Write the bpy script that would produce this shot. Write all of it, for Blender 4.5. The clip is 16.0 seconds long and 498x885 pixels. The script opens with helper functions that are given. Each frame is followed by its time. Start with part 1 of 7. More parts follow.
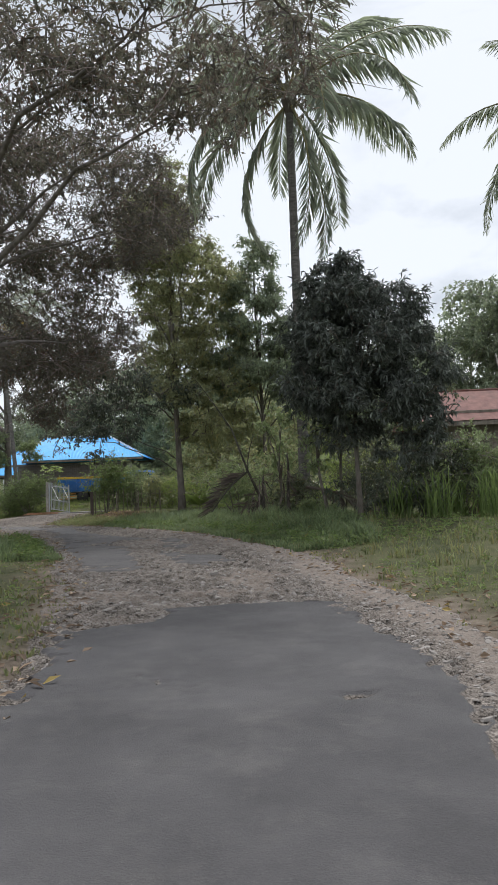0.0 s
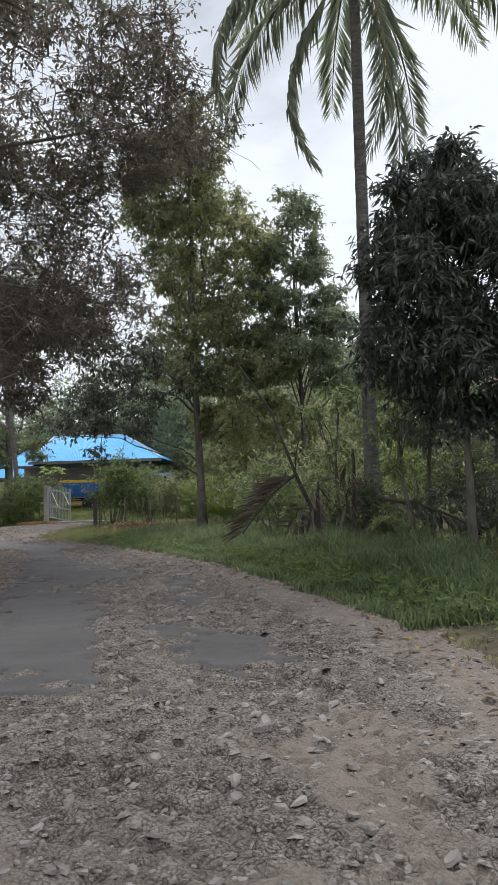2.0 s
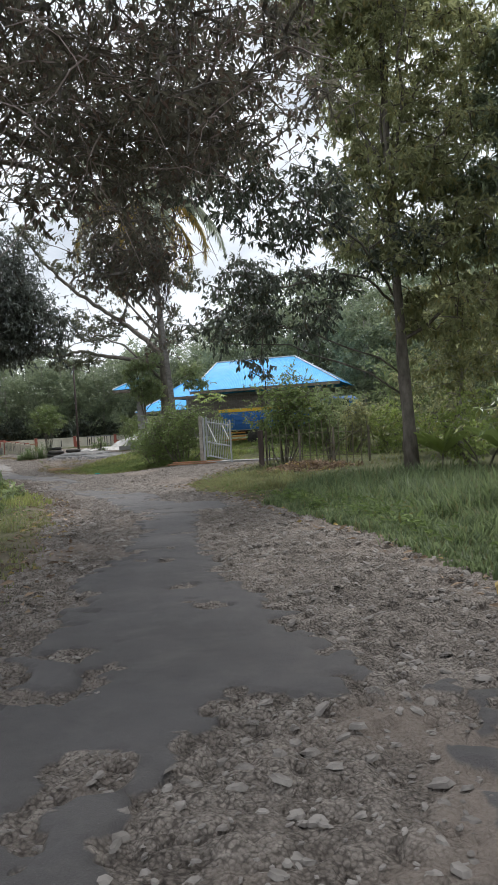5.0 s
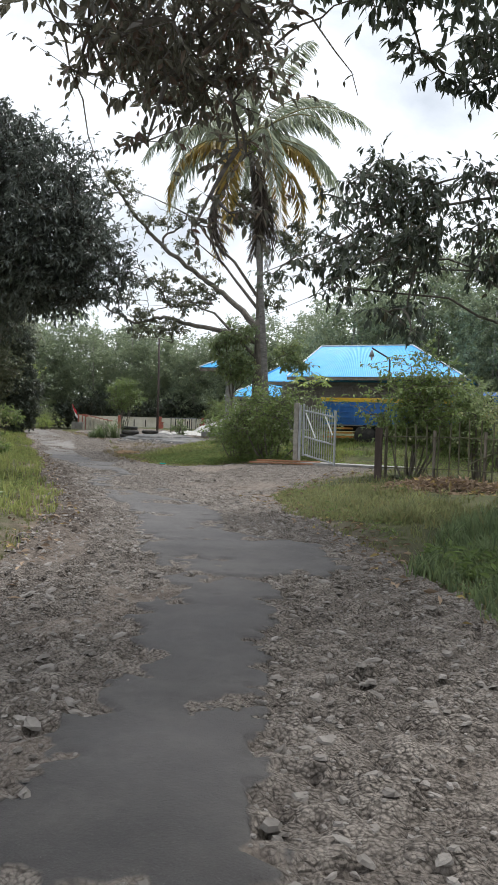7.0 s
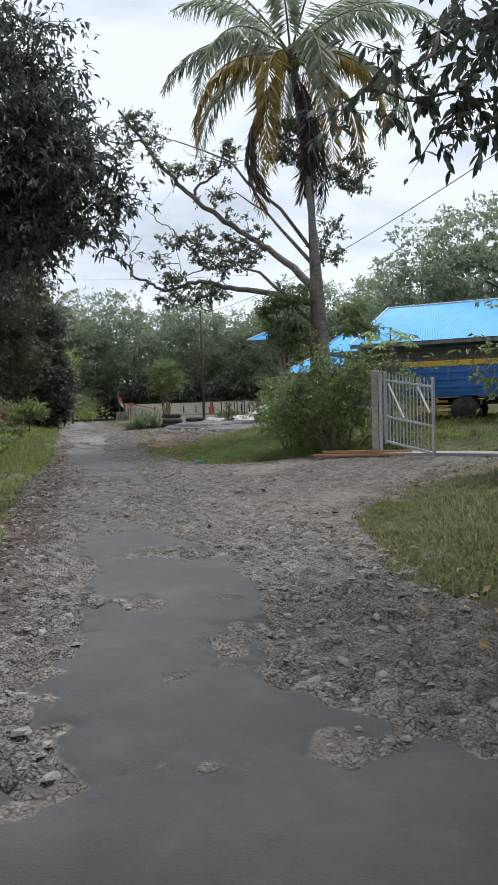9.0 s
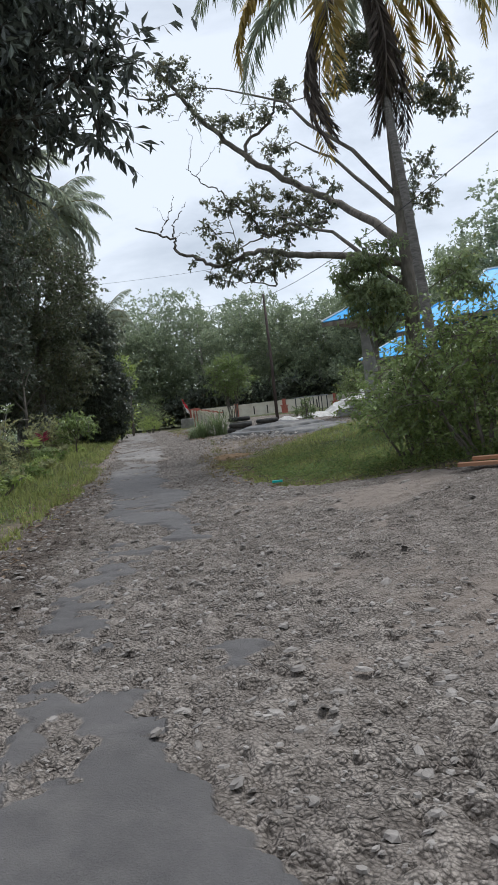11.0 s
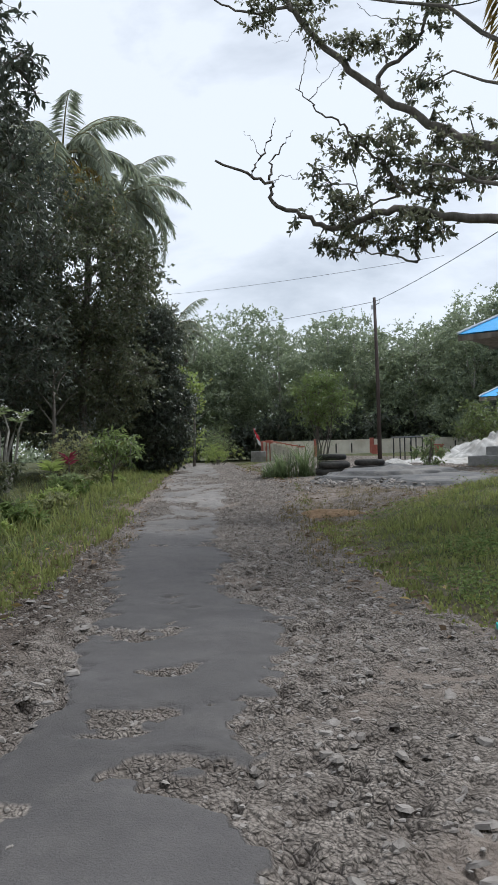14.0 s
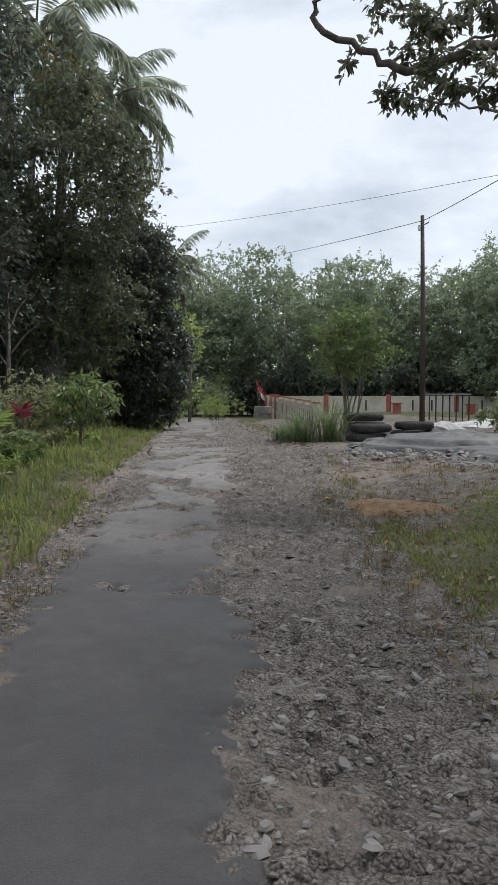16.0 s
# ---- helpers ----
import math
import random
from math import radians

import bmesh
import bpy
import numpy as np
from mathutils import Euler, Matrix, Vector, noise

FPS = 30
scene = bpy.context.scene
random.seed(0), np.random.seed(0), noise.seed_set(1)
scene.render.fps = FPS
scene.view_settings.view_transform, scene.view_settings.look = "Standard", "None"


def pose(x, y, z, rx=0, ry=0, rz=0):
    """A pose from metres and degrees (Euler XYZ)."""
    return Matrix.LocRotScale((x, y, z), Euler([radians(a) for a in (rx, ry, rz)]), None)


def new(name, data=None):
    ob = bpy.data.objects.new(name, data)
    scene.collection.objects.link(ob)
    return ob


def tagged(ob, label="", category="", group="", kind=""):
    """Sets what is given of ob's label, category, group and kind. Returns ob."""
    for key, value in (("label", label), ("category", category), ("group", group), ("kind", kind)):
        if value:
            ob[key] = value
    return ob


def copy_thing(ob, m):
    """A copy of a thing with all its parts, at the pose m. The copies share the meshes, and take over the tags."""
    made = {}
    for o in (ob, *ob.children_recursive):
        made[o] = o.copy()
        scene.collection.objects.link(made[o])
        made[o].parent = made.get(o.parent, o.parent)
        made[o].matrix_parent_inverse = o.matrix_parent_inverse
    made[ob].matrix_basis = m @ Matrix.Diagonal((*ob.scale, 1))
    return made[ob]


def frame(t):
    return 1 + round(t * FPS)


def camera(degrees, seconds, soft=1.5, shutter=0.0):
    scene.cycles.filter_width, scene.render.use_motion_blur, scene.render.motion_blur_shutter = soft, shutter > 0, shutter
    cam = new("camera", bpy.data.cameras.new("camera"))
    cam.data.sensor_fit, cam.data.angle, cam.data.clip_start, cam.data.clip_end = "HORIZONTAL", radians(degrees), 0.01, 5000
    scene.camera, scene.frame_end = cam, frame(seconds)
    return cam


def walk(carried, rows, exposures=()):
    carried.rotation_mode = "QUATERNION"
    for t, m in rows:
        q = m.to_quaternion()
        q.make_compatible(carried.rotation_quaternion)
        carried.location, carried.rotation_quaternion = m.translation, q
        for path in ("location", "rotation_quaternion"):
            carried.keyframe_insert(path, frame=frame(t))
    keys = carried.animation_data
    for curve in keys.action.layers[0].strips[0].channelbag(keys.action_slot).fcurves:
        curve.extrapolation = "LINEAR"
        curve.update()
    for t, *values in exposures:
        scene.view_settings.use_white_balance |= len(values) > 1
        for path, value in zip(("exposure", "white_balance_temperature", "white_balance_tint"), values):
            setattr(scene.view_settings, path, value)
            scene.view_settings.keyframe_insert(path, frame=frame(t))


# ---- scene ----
cam = camera(35.9, 16.0, soft=0.85)
METRES, EYE, TILT, LEAN, TURN = 51.724, 1.5, 0.0, 0.0, 0.0
ROWS = [
    (0.0, 0.0, 0.0, 0.0, 0.15, 3.56, 2.36),
    (0.5, -0.0018, 0.0344, 0.0014, 0.25, 3.98, 2.29),
    (1.0, -0.0035, 0.0688, 0.0023, 0.43, 4.24, 2.32),
    (1.5, -0.0063, 0.1037, 0.0027, 0.56, 4.18, 2.03),
    (2.0, -0.0097, 0.1385, 0.003, 1.92, 3.98, 1.72),
    (2.5, -0.0141, 0.1681, 0.003, 4.54, 2.89, 0.12),
    (3.0, -0.0187, 0.198, 0.0028, 7.23, 1.76, 1.15),
    (3.5, -0.0247, 0.2252, 0.0033, 8.57, 0.45, 0.32),
    (4.0, -0.0297, 0.2521, 0.0037, 11.11, -0.32, 1.88),
    (6.5, -0.0781, 0.419, 0.004, 19.93, -1.1, -0.29),
    (7.0, -0.0902, 0.451, 0.0036, 21.77, -1.16, -1.75),
    (7.5, -0.1, 0.4797, 0.0038, 22.44, -1.16, 0.77),
    (8.0, -0.112, 0.5094, 0.0039, 23.14, -1.18, 0.44),
    (8.5, -0.1246, 0.5395, 0.0043, 23.57, -1.37, 0.58),
    (9.0, -0.1381, 0.5693, 0.0043, 26.17, -2.59, 1.62),
    (9.5, -0.1517, 0.5959, 0.0043, 27.39, -2.62, 2.65),
    (12.0, -0.2334, 0.7228, 0.0032, 33.97, -2.03, 6.85),
    (12.5, -0.2507, 0.7438, 0.0035, 35.03, -2.42, 1.19),
    (13.0, -0.2694, 0.7659, 0.0036, 36.06, -0.85, 0.62),
    (13.5, -0.2886, 0.7895, 0.0031, 36.5, 0.43, 1.22),
    (14.0, -0.3057, 0.8114, 0.0028, 36.52, 0.7, 1.54),
    (14.5, -0.3237, 0.834, 0.0025, 36.29, 0.92, 2.38),
    (15.0, -0.341, 0.8546, 0.0028, 36.3, -2.29, 4.66),
    (15.5, -0.3599, 0.8778, 0.0033, 36.13, -2.34, 4.18),
    (16.0, -0.3794, 0.8992, 0.0037, 36.28, -2.72, -0.06),
]
walk(cam, [(t, pose(0, 0, EYE, TILT, LEAN, TURN) @ pose(METRES * x, METRES * y, METRES * z, 90 + pitch, roll, yaw)) for t, x, y, z, yaw, pitch, roll in ROWS],
     exposures=[(0.0, -0.11, 6140, 10), (2.0, -0.06, 6140, 10), (3.5, 0.02, 6140, 10), (4.0, -0.03, 6120, 10), (6.5, 0.2, 6120, 9), (7.0, 0.17, 6160, 9), (7.5, 0.0, 6140, 9), (8.0, -0.2, 6040, 9), (8.5, 0.0, 5960, 9), (9.0, -0.05, 5890, 9), (9.5, -0.18, 5890, 9), (12.0, -0.14, 5820, 9), (16.0, -0.13, 5960, 9)])

# ---- sky and sun: a bright overcast day ----
world = bpy.data.worlds.new("overcast_sky")
scene.world = world
world.use_nodes = True
wt = world.node_tree
wt.nodes.clear()


def wnode(kind, **values):
    n = wt.nodes.new(kind)
    for key, value in values.items():
        n.inputs[key].default_value = value
    return n


SUN_EL, SUN_AZ = 64.0, 15.0
sky = wt.nodes.new("ShaderNodeTexSky")
sky.sky_type, sky.sun_disc, sky.sun_elevation, sky.sun_rotation = "NISHITA", False, radians(SUN_EL), radians(SUN_AZ)
coords = wt.nodes.new("ShaderNodeTexCoord")
stretch = wnode("ShaderNodeMapping", Scale=(1.0, 1.0, 2.4))
clouds = wnode("ShaderNodeTexNoise", Scale=2.6, Detail=7.0, Roughness=0.55, Distortion=0.3)
ramp = wt.nodes.new("ShaderNodeValToRGB")
ramp.color_ramp.elements[0].position, ramp.color_ramp.elements[0].color = 0.34, (0.68, 0.705, 0.735, 1)
ramp.color_ramp.elements[1].position, ramp.color_ramp.elements[1].color = 0.53, (1.10, 1.105, 1.11, 1)
skydim = wnode("ShaderNodeMix", Factor=1.0)
skydim.data_type, skydim.blend_type = "RGBA", "MULTIPLY"
skydim.inputs[7].default_value = (0.12, 0.12, 0.12, 1)
both = wt.nodes.new("ShaderNodeMix")
both.data_type = "RGBA"
both.inputs[0].default_value = 0.88
back = wnode("ShaderNodeBackground", Strength=1.0)
wout = wt.nodes.new("ShaderNodeOutputWorld")
wt.links.new(coords.outputs["Generated"], stretch.inputs["Vector"])
wt.links.new(stretch.outputs["Vector"], clouds.inputs["Vector"])
wt.links.new(clouds.outputs["Fac"], ramp.inputs["Fac"])
wt.links.new(sky.outputs["Color"], skydim.inputs[6])
wt.links.new(skydim.outputs[2], both.inputs[6])
wt.links.new(ramp.outputs["Color"], both.inputs[7])
wt.links.new(both.outputs[2], back.inputs["Color"])
wt.links.new(back.outputs["Background"], wout.inputs["Surface"])
sun = new("sun", bpy.data.lights.new("sun", "SUN"))
sun.data.energy, sun.data.angle, sun.data.color = 3.0, radians(16), (1.0, 0.96, 0.9)
sun.rotation_euler = (radians(90 - SUN_EL), 0, radians(180 - SUN_AZ))


# ---- materials ----
def shader(name):
    m = bpy.data.materials.new(name)
    m.use_nodes = True
    nt = m.node_tree
    bsdf = nt.nodes["Principled BSDF"]

    def node(kind, **values):
        n = nt.nodes.new(kind)
        for key, value in values.items():
            n.inputs[key].default_value = value
        return n

    def mix(fac, a, b, blend="MIX"):
        n = nt.nodes.new("ShaderNodeMix")
        n.data_type, n.blend_type = "RGBA", blend
        for socket, value in ((n.inputs[0], fac), (n.inputs[6], a), (n.inputs[7], b)):
            if isinstance(value, bpy.types.NodeSocket):
                nt.links.new(value, socket)
            elif isinstance(value, tuple):
                socket.default_value = (*value, 1)
            else:
                socket.default_value = value
        return n.outputs[2]

    def grade(value, lo, hi, a=0.0, b=1.0):
        n = node("ShaderNodeMapRange", **{"From Min": lo, "From Max": hi, "To Min": a, "To Max": b})
        nt.links.new(value, n.inputs["Value"])
        return n.outputs["Result"]

    def grain(scale, detail=5.0, rough=0.6, squash=None):
        c = node("ShaderNodeTexCoord")
        n = node("ShaderNodeTexNoise", Scale=scale, Detail=detail, Roughness=rough)
        if squash:
            s = node("ShaderNodeMapping", Scale=squash)
            nt.links.new(c.outputs["Object"], s.inputs["Vector"])
            nt.links.new(s.outputs["Vector"], n.inputs["Vector"])
        else:
            nt.links.new(c.outputs["Object"], n.inputs["Vector"])
        return n.outputs["Fac"]

    def bump(height, strength, distance=0.02):
        n = node("ShaderNodeBump", Strength=strength, Distance=distance)
        nt.links.new(height, n.inputs["Height"])
        nt.links.new(n.outputs["Normal"], bsdf.inputs["Normal"])
    return m, nt, bsdf, node, mix, grade, grain, bump


def surface(name, a, b, scale=6.0, rough=0.8, metal=0.0, relief=0.25, fine=60.0, dirt=None, squash=None, dirt_scale=1.2, vary=0.0, spec=0.4):
    """Two tones at one scale, stains at a larger one, fine relief."""
    m, nt, bsdf, node, mix, grade, grain, bump = shader(name)
    col = mix(grade(grain(scale, squash=squash), 0.35, 0.65), a, b)
    if dirt:
        col = mix(grade(grain(dirt_scale, 6.0, 0.65), 0.5, 0.72, 0.0, 0.75), col, dirt)
    if vary:
        info = node("ShaderNodeObjectInfo")
        col = mix(grade(info.outputs["Random"], 0, 1, 0.0, vary), col, (b[0] * 0.55, b[1] * 0.5, b[2] * 0.5))
    nt.links.new(col, bsdf.inputs["Base Color"])
    f = grain(fine, 4.0, squash=squash)
    nt.links.new(grade(f, 0.3, 0.7, rough - 0.08, min(1.0, rough + 0.08)), bsdf.inputs["Roughness"])
    bsdf.inputs["Metallic"].default_value, bsdf.inputs["Specular IOR Level"].default_value = metal, spec
    if relief:
        bump(f, relief, 0.01)
    return m


def leafy(name, dark, light, odd=None, odd_share=0.08, rough=0.40, through_light=0.28, gloss=0.42):
    """Leaves: each one its own tone, some light passing through."""
    m, nt, bsdf, node, mix, grade, grain, bump = shader(name)
    isl = node("ShaderNodeNewGeometry").outputs["Random Per Island"]
    dark, light = (dark[0] * 1.4, dark[1] * 1.4, dark[2] * 1.5), (light[0] * 2.15, light[1] * 2.15, light[2] * 2.3)
    col = mix(isl, dark, light)
    if odd:
        col = mix(grade(isl, 1 - odd_share, 1 - odd_share + 0.01), col, odd)
    col = mix(grade(grain(0.9, 3.0), 0.35, 0.65, 0.0, 0.45), col, tuple(c * 0.6 for c in dark))
    nt.links.new(col, bsdf.inputs["Base Color"])
    bsdf.inputs["Roughness"].default_value, bsdf.inputs["Specular IOR Level"].default_value = rough, gloss
    lit = node("ShaderNodeBsdfTranslucent")
    nt.links.new(mix(0.5, col, tuple(min(1, c * 1.7) for c in light)), lit.inputs["Color"])
    both_ = node("ShaderNodeMixShader", Fac=through_light)
    nt.links.new(bsdf.outputs["BSDF"], both_.inputs[1])
    nt.links.new(lit.outputs["BSDF"], both_.inputs[2])
    nt.links.new(both_.outputs["Shader"], nt.nodes["Material Output"].inputs["Surface"])
    return m


def ground_material():
    m, nt, bsdf, node, mix, grade, grain, bump = shader("verge_soil")
    bare = node("ShaderNodeAttribute")
    bare.attribute_name = "bare"
    soil = mix(grade(grain(3.0), 0.35, 0.65), (0.10, 0.078, 0.058), (0.21, 0.172, 0.135))
    turf = mix(grade(grain(1.1, 6.0), 0.35, 0.65), (0.045, 0.056, 0.022), (0.09, 0.094, 0.042))
    turf = mix(grade(grain(22.0, 4.0), 0.52, 0.7, 0.0, 0.7), turf, (0.16, 0.12, 0.08))
    col = mix(bare.outputs["Fac"], turf, soil)
    nt.links.new(col, bsdf.inputs["Base Color"])
    bsdf.inputs["Roughness"].default_value, bsdf.inputs["Specular IOR Level"].default_value = 0.95, 0.2
    bump(grain(30.0, 8.0, 0.7), 0.7, 0.03)
    return m


def road_material():
    m, nt, bsdf, node, mix, grade, grain, bump = shader("worn_asphalt_and_stone")
    tar, slab, earth = (node("ShaderNodeAttribute") for _ in range(3))
    tar.attribute_name, slab.attribute_name, earth.attribute_name = "tar", "slab", "earth"
    fine = grain(110.0, 3.0, 0.7)
    c = node("ShaderNodeTexCoord")
    wave = node("ShaderNodeTexNoise", Scale=9.0, Detail=4.0)
    nt.links.new(c.outputs["Object"], wave.inputs["Vector"])
    shift = node("ShaderNodeVectorMath")
    shift.operation = "MULTIPLY_ADD"
    nt.links.new(wave.outputs["Color"], shift.inputs[0])
    shift.inputs[1].default_value = (0.035, 0.035, 0.035)
    nt.links.new(c.outputs["Object"], shift.inputs[2])

    def cells(scale, feature="F1"):
        n = node("ShaderNodeTexVoronoi", Scale=scale, Randomness=1.0)
        n.feature = feature
        nt.links.new(shift.outputs["Vector"], n.inputs["Vector"])
        return n
    lumps, chips, seams = cells(21.0), cells(52.0), cells(21.0, "DISTANCE_TO_EDGE")
    coarse = grade(grain(2.2, 5.0), 0.42, 0.56, 0.3, 1.0)
    dusty = node("ShaderNodeAttribute")
    dusty.attribute_name = "dust"
    # dark brown for damp soil; on the road's left rim also painted-in shade
    damp_and_shade = node("ShaderNodeAttribute")
    damp_and_shade.attribute_name = "damp_and_shade"
    stone = mix(grade(lumps.outputs["Color"], 0.25, 0.75), (0.20, 0.170, 0.145), (0.42, 0.37, 0.325))
    stone = mix(0.45, stone, mix(grade(chips.outputs["Color"], 0.25, 0.75), (0.14, 0.118, 0.10), (0.40, 0.352, 0.308)))
    stone = mix(0.5, stone, mix(slab.outputs["Fac"], (0.14, 0.12, 0.103), (0.46, 0.41, 0.36)))
    stone = mix(grade(grain(7.0, 6.0, 0.7), 0.40, 0.62, 0.0, 0.55), stone, (0.125, 0.106, 0.092))
    stone = mix(grade(chips.outputs["Distance"], 0.45, 0.8, 0.0, 0.8), stone, (0.065, 0.054, 0.046))
    stone = mix(mix(coarse, (0, 0, 0), grade(seams.outputs["Distance"], 0.0, 0.08, 0.3, 0.0)), stone, (0.08, 0.066, 0.056))
    dust = mix(grade(grain(1.3, 8.0, 0.7), 0.50, 0.70, 0.0, 0.6), stone, mix(fine, (0.20, 0.17, 0.147), (0.31, 0.272, 0.238)))
    dust = mix(grade(earth.outputs["Fac"], 0, 1, 0.0, 0.8), dust, mix(fine, (0.17, 0.138, 0.115), (0.29, 0.245, 0.208)))
    dust = mix(damp_and_shade.outputs["Fac"], dust, mix(chips.outputs["Color"], (0.055, 0.043, 0.035), (0.19, 0.155, 0.13)))
    asphalt = mix(grade(grain(1.0, 7.0, 0.65), 0.35, 0.65), (0.050, 0.047, 0.049), (0.088, 0.083, 0.085))
    asphalt = mix(grade(grain(2.6, 9.0, 0.75), 0.50, 0.68, 0.0, 0.3), asphalt, (0.17, 0.158, 0.148))
    asphalt = mix(grade(fine, 0.5, 0.75, 0.0, 0.35), asphalt, (0.16, 0.156, 0.152))
    asphalt = mix(grade(chips.outputs["Distance"], 0.05, 0.16, 0.35, 0.0), asphalt, (0.26, 0.25, 0.24))
    asphalt = mix(mix(grain(5.0, 8.0, 0.75), (0, 0, 0), dusty.outputs["Fac"]), asphalt, (0.30, 0.275, 0.25))
    edge = grade(tar.outputs["Fac"], 0.35, 0.65)
    col = mix(edge, dust, asphalt)
    nt.links.new(col, bsdf.inputs["Base Color"])
    nt.links.new(grade(edge, 0, 1, 0.95, 0.7), bsdf.inputs["Roughness"])
    bsdf.inputs["Specular IOR Level"].default_value = 0.3

    def math_(kind, a, b, c_=None):
        n = node("ShaderNodeMath")
        n.operation = kind
        for k, value in enumerate((a, b, c_)):
            if value is None:
                continue
            if isinstance(value, float):
                n.inputs[k].default_value = value
            else:
                nt.links.new(value, n.inputs[k])
        return n.outputs[0]
    high = math_("MULTIPLY_ADD", grade(lumps.outputs["Color"], 0.2, 0.8), 0.6, grade(seams.outputs["Distance"], 0.0, 0.16, 0.0, 0.55))
    high = math_("MULTIPLY", high, coarse)
    high = math_("MULTIPLY_ADD", grade(chips.outputs["Distance"], 0.0, 0.8, 1.0, 0.0), 0.6, high)
    high = math_("MULTIPLY", high, grade(edge, 0, 1, 1.0, 0.06))
    high = math_("MULTIPLY", high, grade(earth.outputs["Fac"], 0, 1, 1.0, 0.3))
    bump(math_("MULTIPLY_ADD", fine, 0.3, high), 1.0, 0.028)
    return m


GROUND, ROAD = ground_material(), road_material()
ROCK = surface("grey_bedrock", (0.075, 0.075, 0.078), (0.17, 0.165, 0.16), 4.0, 0.8, dirt=(0.26, 0.24, 0.215), squash=(0.35, 1.6, 3), relief=0.8, fine=18)
STONE = surface("loose_stone", (0.17, 0.152, 0.136), (0.34, 0.312, 0.285), 5.0, 0.9, relief=0.4)
SAND = surface("pale_sand", (0.46, 0.445, 0.42), (0.60, 0.585, 0.56), 5.0, 0.95, dirt=(0.42, 0.38, 0.33), relief=0.4)
CLAY = surface("orange_clay", (0.20, 0.125, 0.068), (0.29, 0.19, 0.108), 9.0, 0.95, relief=0.4)
BARK = surface("grey_brown_bark", (0.10, 0.085, 0.07), (0.21, 0.185, 0.16), 7.0, 0.9, dirt=(0.07, 0.075, 0.05), squash=(1, 1, 0.35), relief=0.6, fine=40)
TWIGBARK = surface("greyish_twig_bark", (0.12, 0.105, 0.095), (0.24, 0.215, 0.20), 6.0, 0.9, dirt=(0.10, 0.09, 0.08), relief=0.5, fine=35)
TWIG = surface("pale_pinkish_twigs", (0.25, 0.20, 0.185), (0.42, 0.35, 0.33), 9.0, 0.9, relief=0)
PALEBARK = surface("pale_bark", (0.26, 0.24, 0.21), (0.42, 0.40, 0.36), 6.0, 0.9, dirt=(0.15, 0.14, 0.11), relief=0.5, fine=35)
DARKBARK = surface("dark_bark", (0.045, 0.038, 0.032), (0.10, 0.088, 0.075), 6.0, 0.9, dirt=(0.06, 0.065, 0.04), relief=0.6, fine=35)
PALMBARK = surface("palm_bark", (0.11, 0.10, 0.092), (0.23, 0.215, 0.20), 5.0, 0.9, squash=(1, 1, 4), dirt=(0.11, 0.105, 0.09), relief=0.5, fine=30)
LEAF_OLIVE = leafy("olive_leaves", (0.060, 0.067, 0.036), (0.200, 0.208, 0.098), (0.28, 0.22, 0.08), 0.14, through_light=0.5)
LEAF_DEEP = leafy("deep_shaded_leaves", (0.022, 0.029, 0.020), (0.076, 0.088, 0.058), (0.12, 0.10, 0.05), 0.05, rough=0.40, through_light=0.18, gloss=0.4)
LEAF_THICKET = leafy("thicket_leaves", (0.028, 0.035, 0.021), (0.098, 0.110, 0.058), (0.16, 0.13, 0.05), 0.08, gloss=0.4)
LEAF_HEDGE = leafy("hedge_leaves", (0.055, 0.085, 0.028), (0.14, 0.178, 0.058), (0.2, 0.19, 0.05), 0.05)
LEAF_DARK = leafy("dark_glossy_leaves", (0.017, 0.022, 0.018), (0.100, 0.113, 0.088), None, rough=0.36, through_light=0.12, gloss=0.6)
LEAF_BROWN = leafy("brownish_leaves", (0.036, 0.035, 0.027), (0.122, 0.115, 0.080), (0.15, 0.075, 0.06), 0.22, through_light=0.34)
LEAF_TUFT = leafy("dark_warm_green_leaves", (0.034, 0.038, 0.024), (0.118, 0.122, 0.072), (0.18, 0.13, 0.05), 0.06, through_light=0.36)
LEAF_MID = leafy("green_leaves", (0.046, 0.066, 0.030), (0.152, 0.182, 0.080), (0.22, 0.20, 0.05), 0.06, through_light=0.4)
LEAF_BRIGHT = leafy("fresh_green_leaves", (0.075, 0.110, 0.032), (0.190, 0.228, 0.066), (0.32, 0.29, 0.07), 0.07, through_light=0.42)
LEAF_FOREST = leafy("forest_leaves", (0.046, 0.064, 0.043), (0.205, 0.235, 0.138), (0.22, 0.24, 0.08), 0.07, rough=0.42, through_light=0.32, gloss=0.5)
LEAF_FEATHER = leafy("feathery_green_leaves", (0.040, 0.060, 0.020), (0.118, 0.148, 0.048), (0.2, 0.19, 0.05), 0.06, through_light=0.3)
LEAF_RED = leafy("red_leaves", (0.07, 0.012, 0.018), (0.16, 0.03, 0.045), through_light=0.3)
PETAL = leafy("white_petals", (0.48, 0.48, 0.45), (0.52, 0.52, 0.50), through_light=0.3)
FROND = leafy("palm_leaflets", (0.090, 0.104, 0.080), (0.25, 0.265, 0.195), (0.24, 0.19, 0.07), 0.06, through_light=0.6)
FROND_YELLOW = leafy("yellowing_palm_leaflets", (0.14, 0.105, 0.03), (0.30, 0.22, 0.065), through_light=0.4)
FROND_DEAD = leafy("dead_palm_leaflets", (0.038, 0.030, 0.024), (0.115, 0.094, 0.074), rough=0.85, through_light=0.15)
GRASS = leafy("verge_grass", (0.040, 0.049, 0.021), (0.152, 0.160, 0.068), (0.24, 0.19, 0.09), 0.18, rough=0.7, through_light=0.35, gloss=0.2)
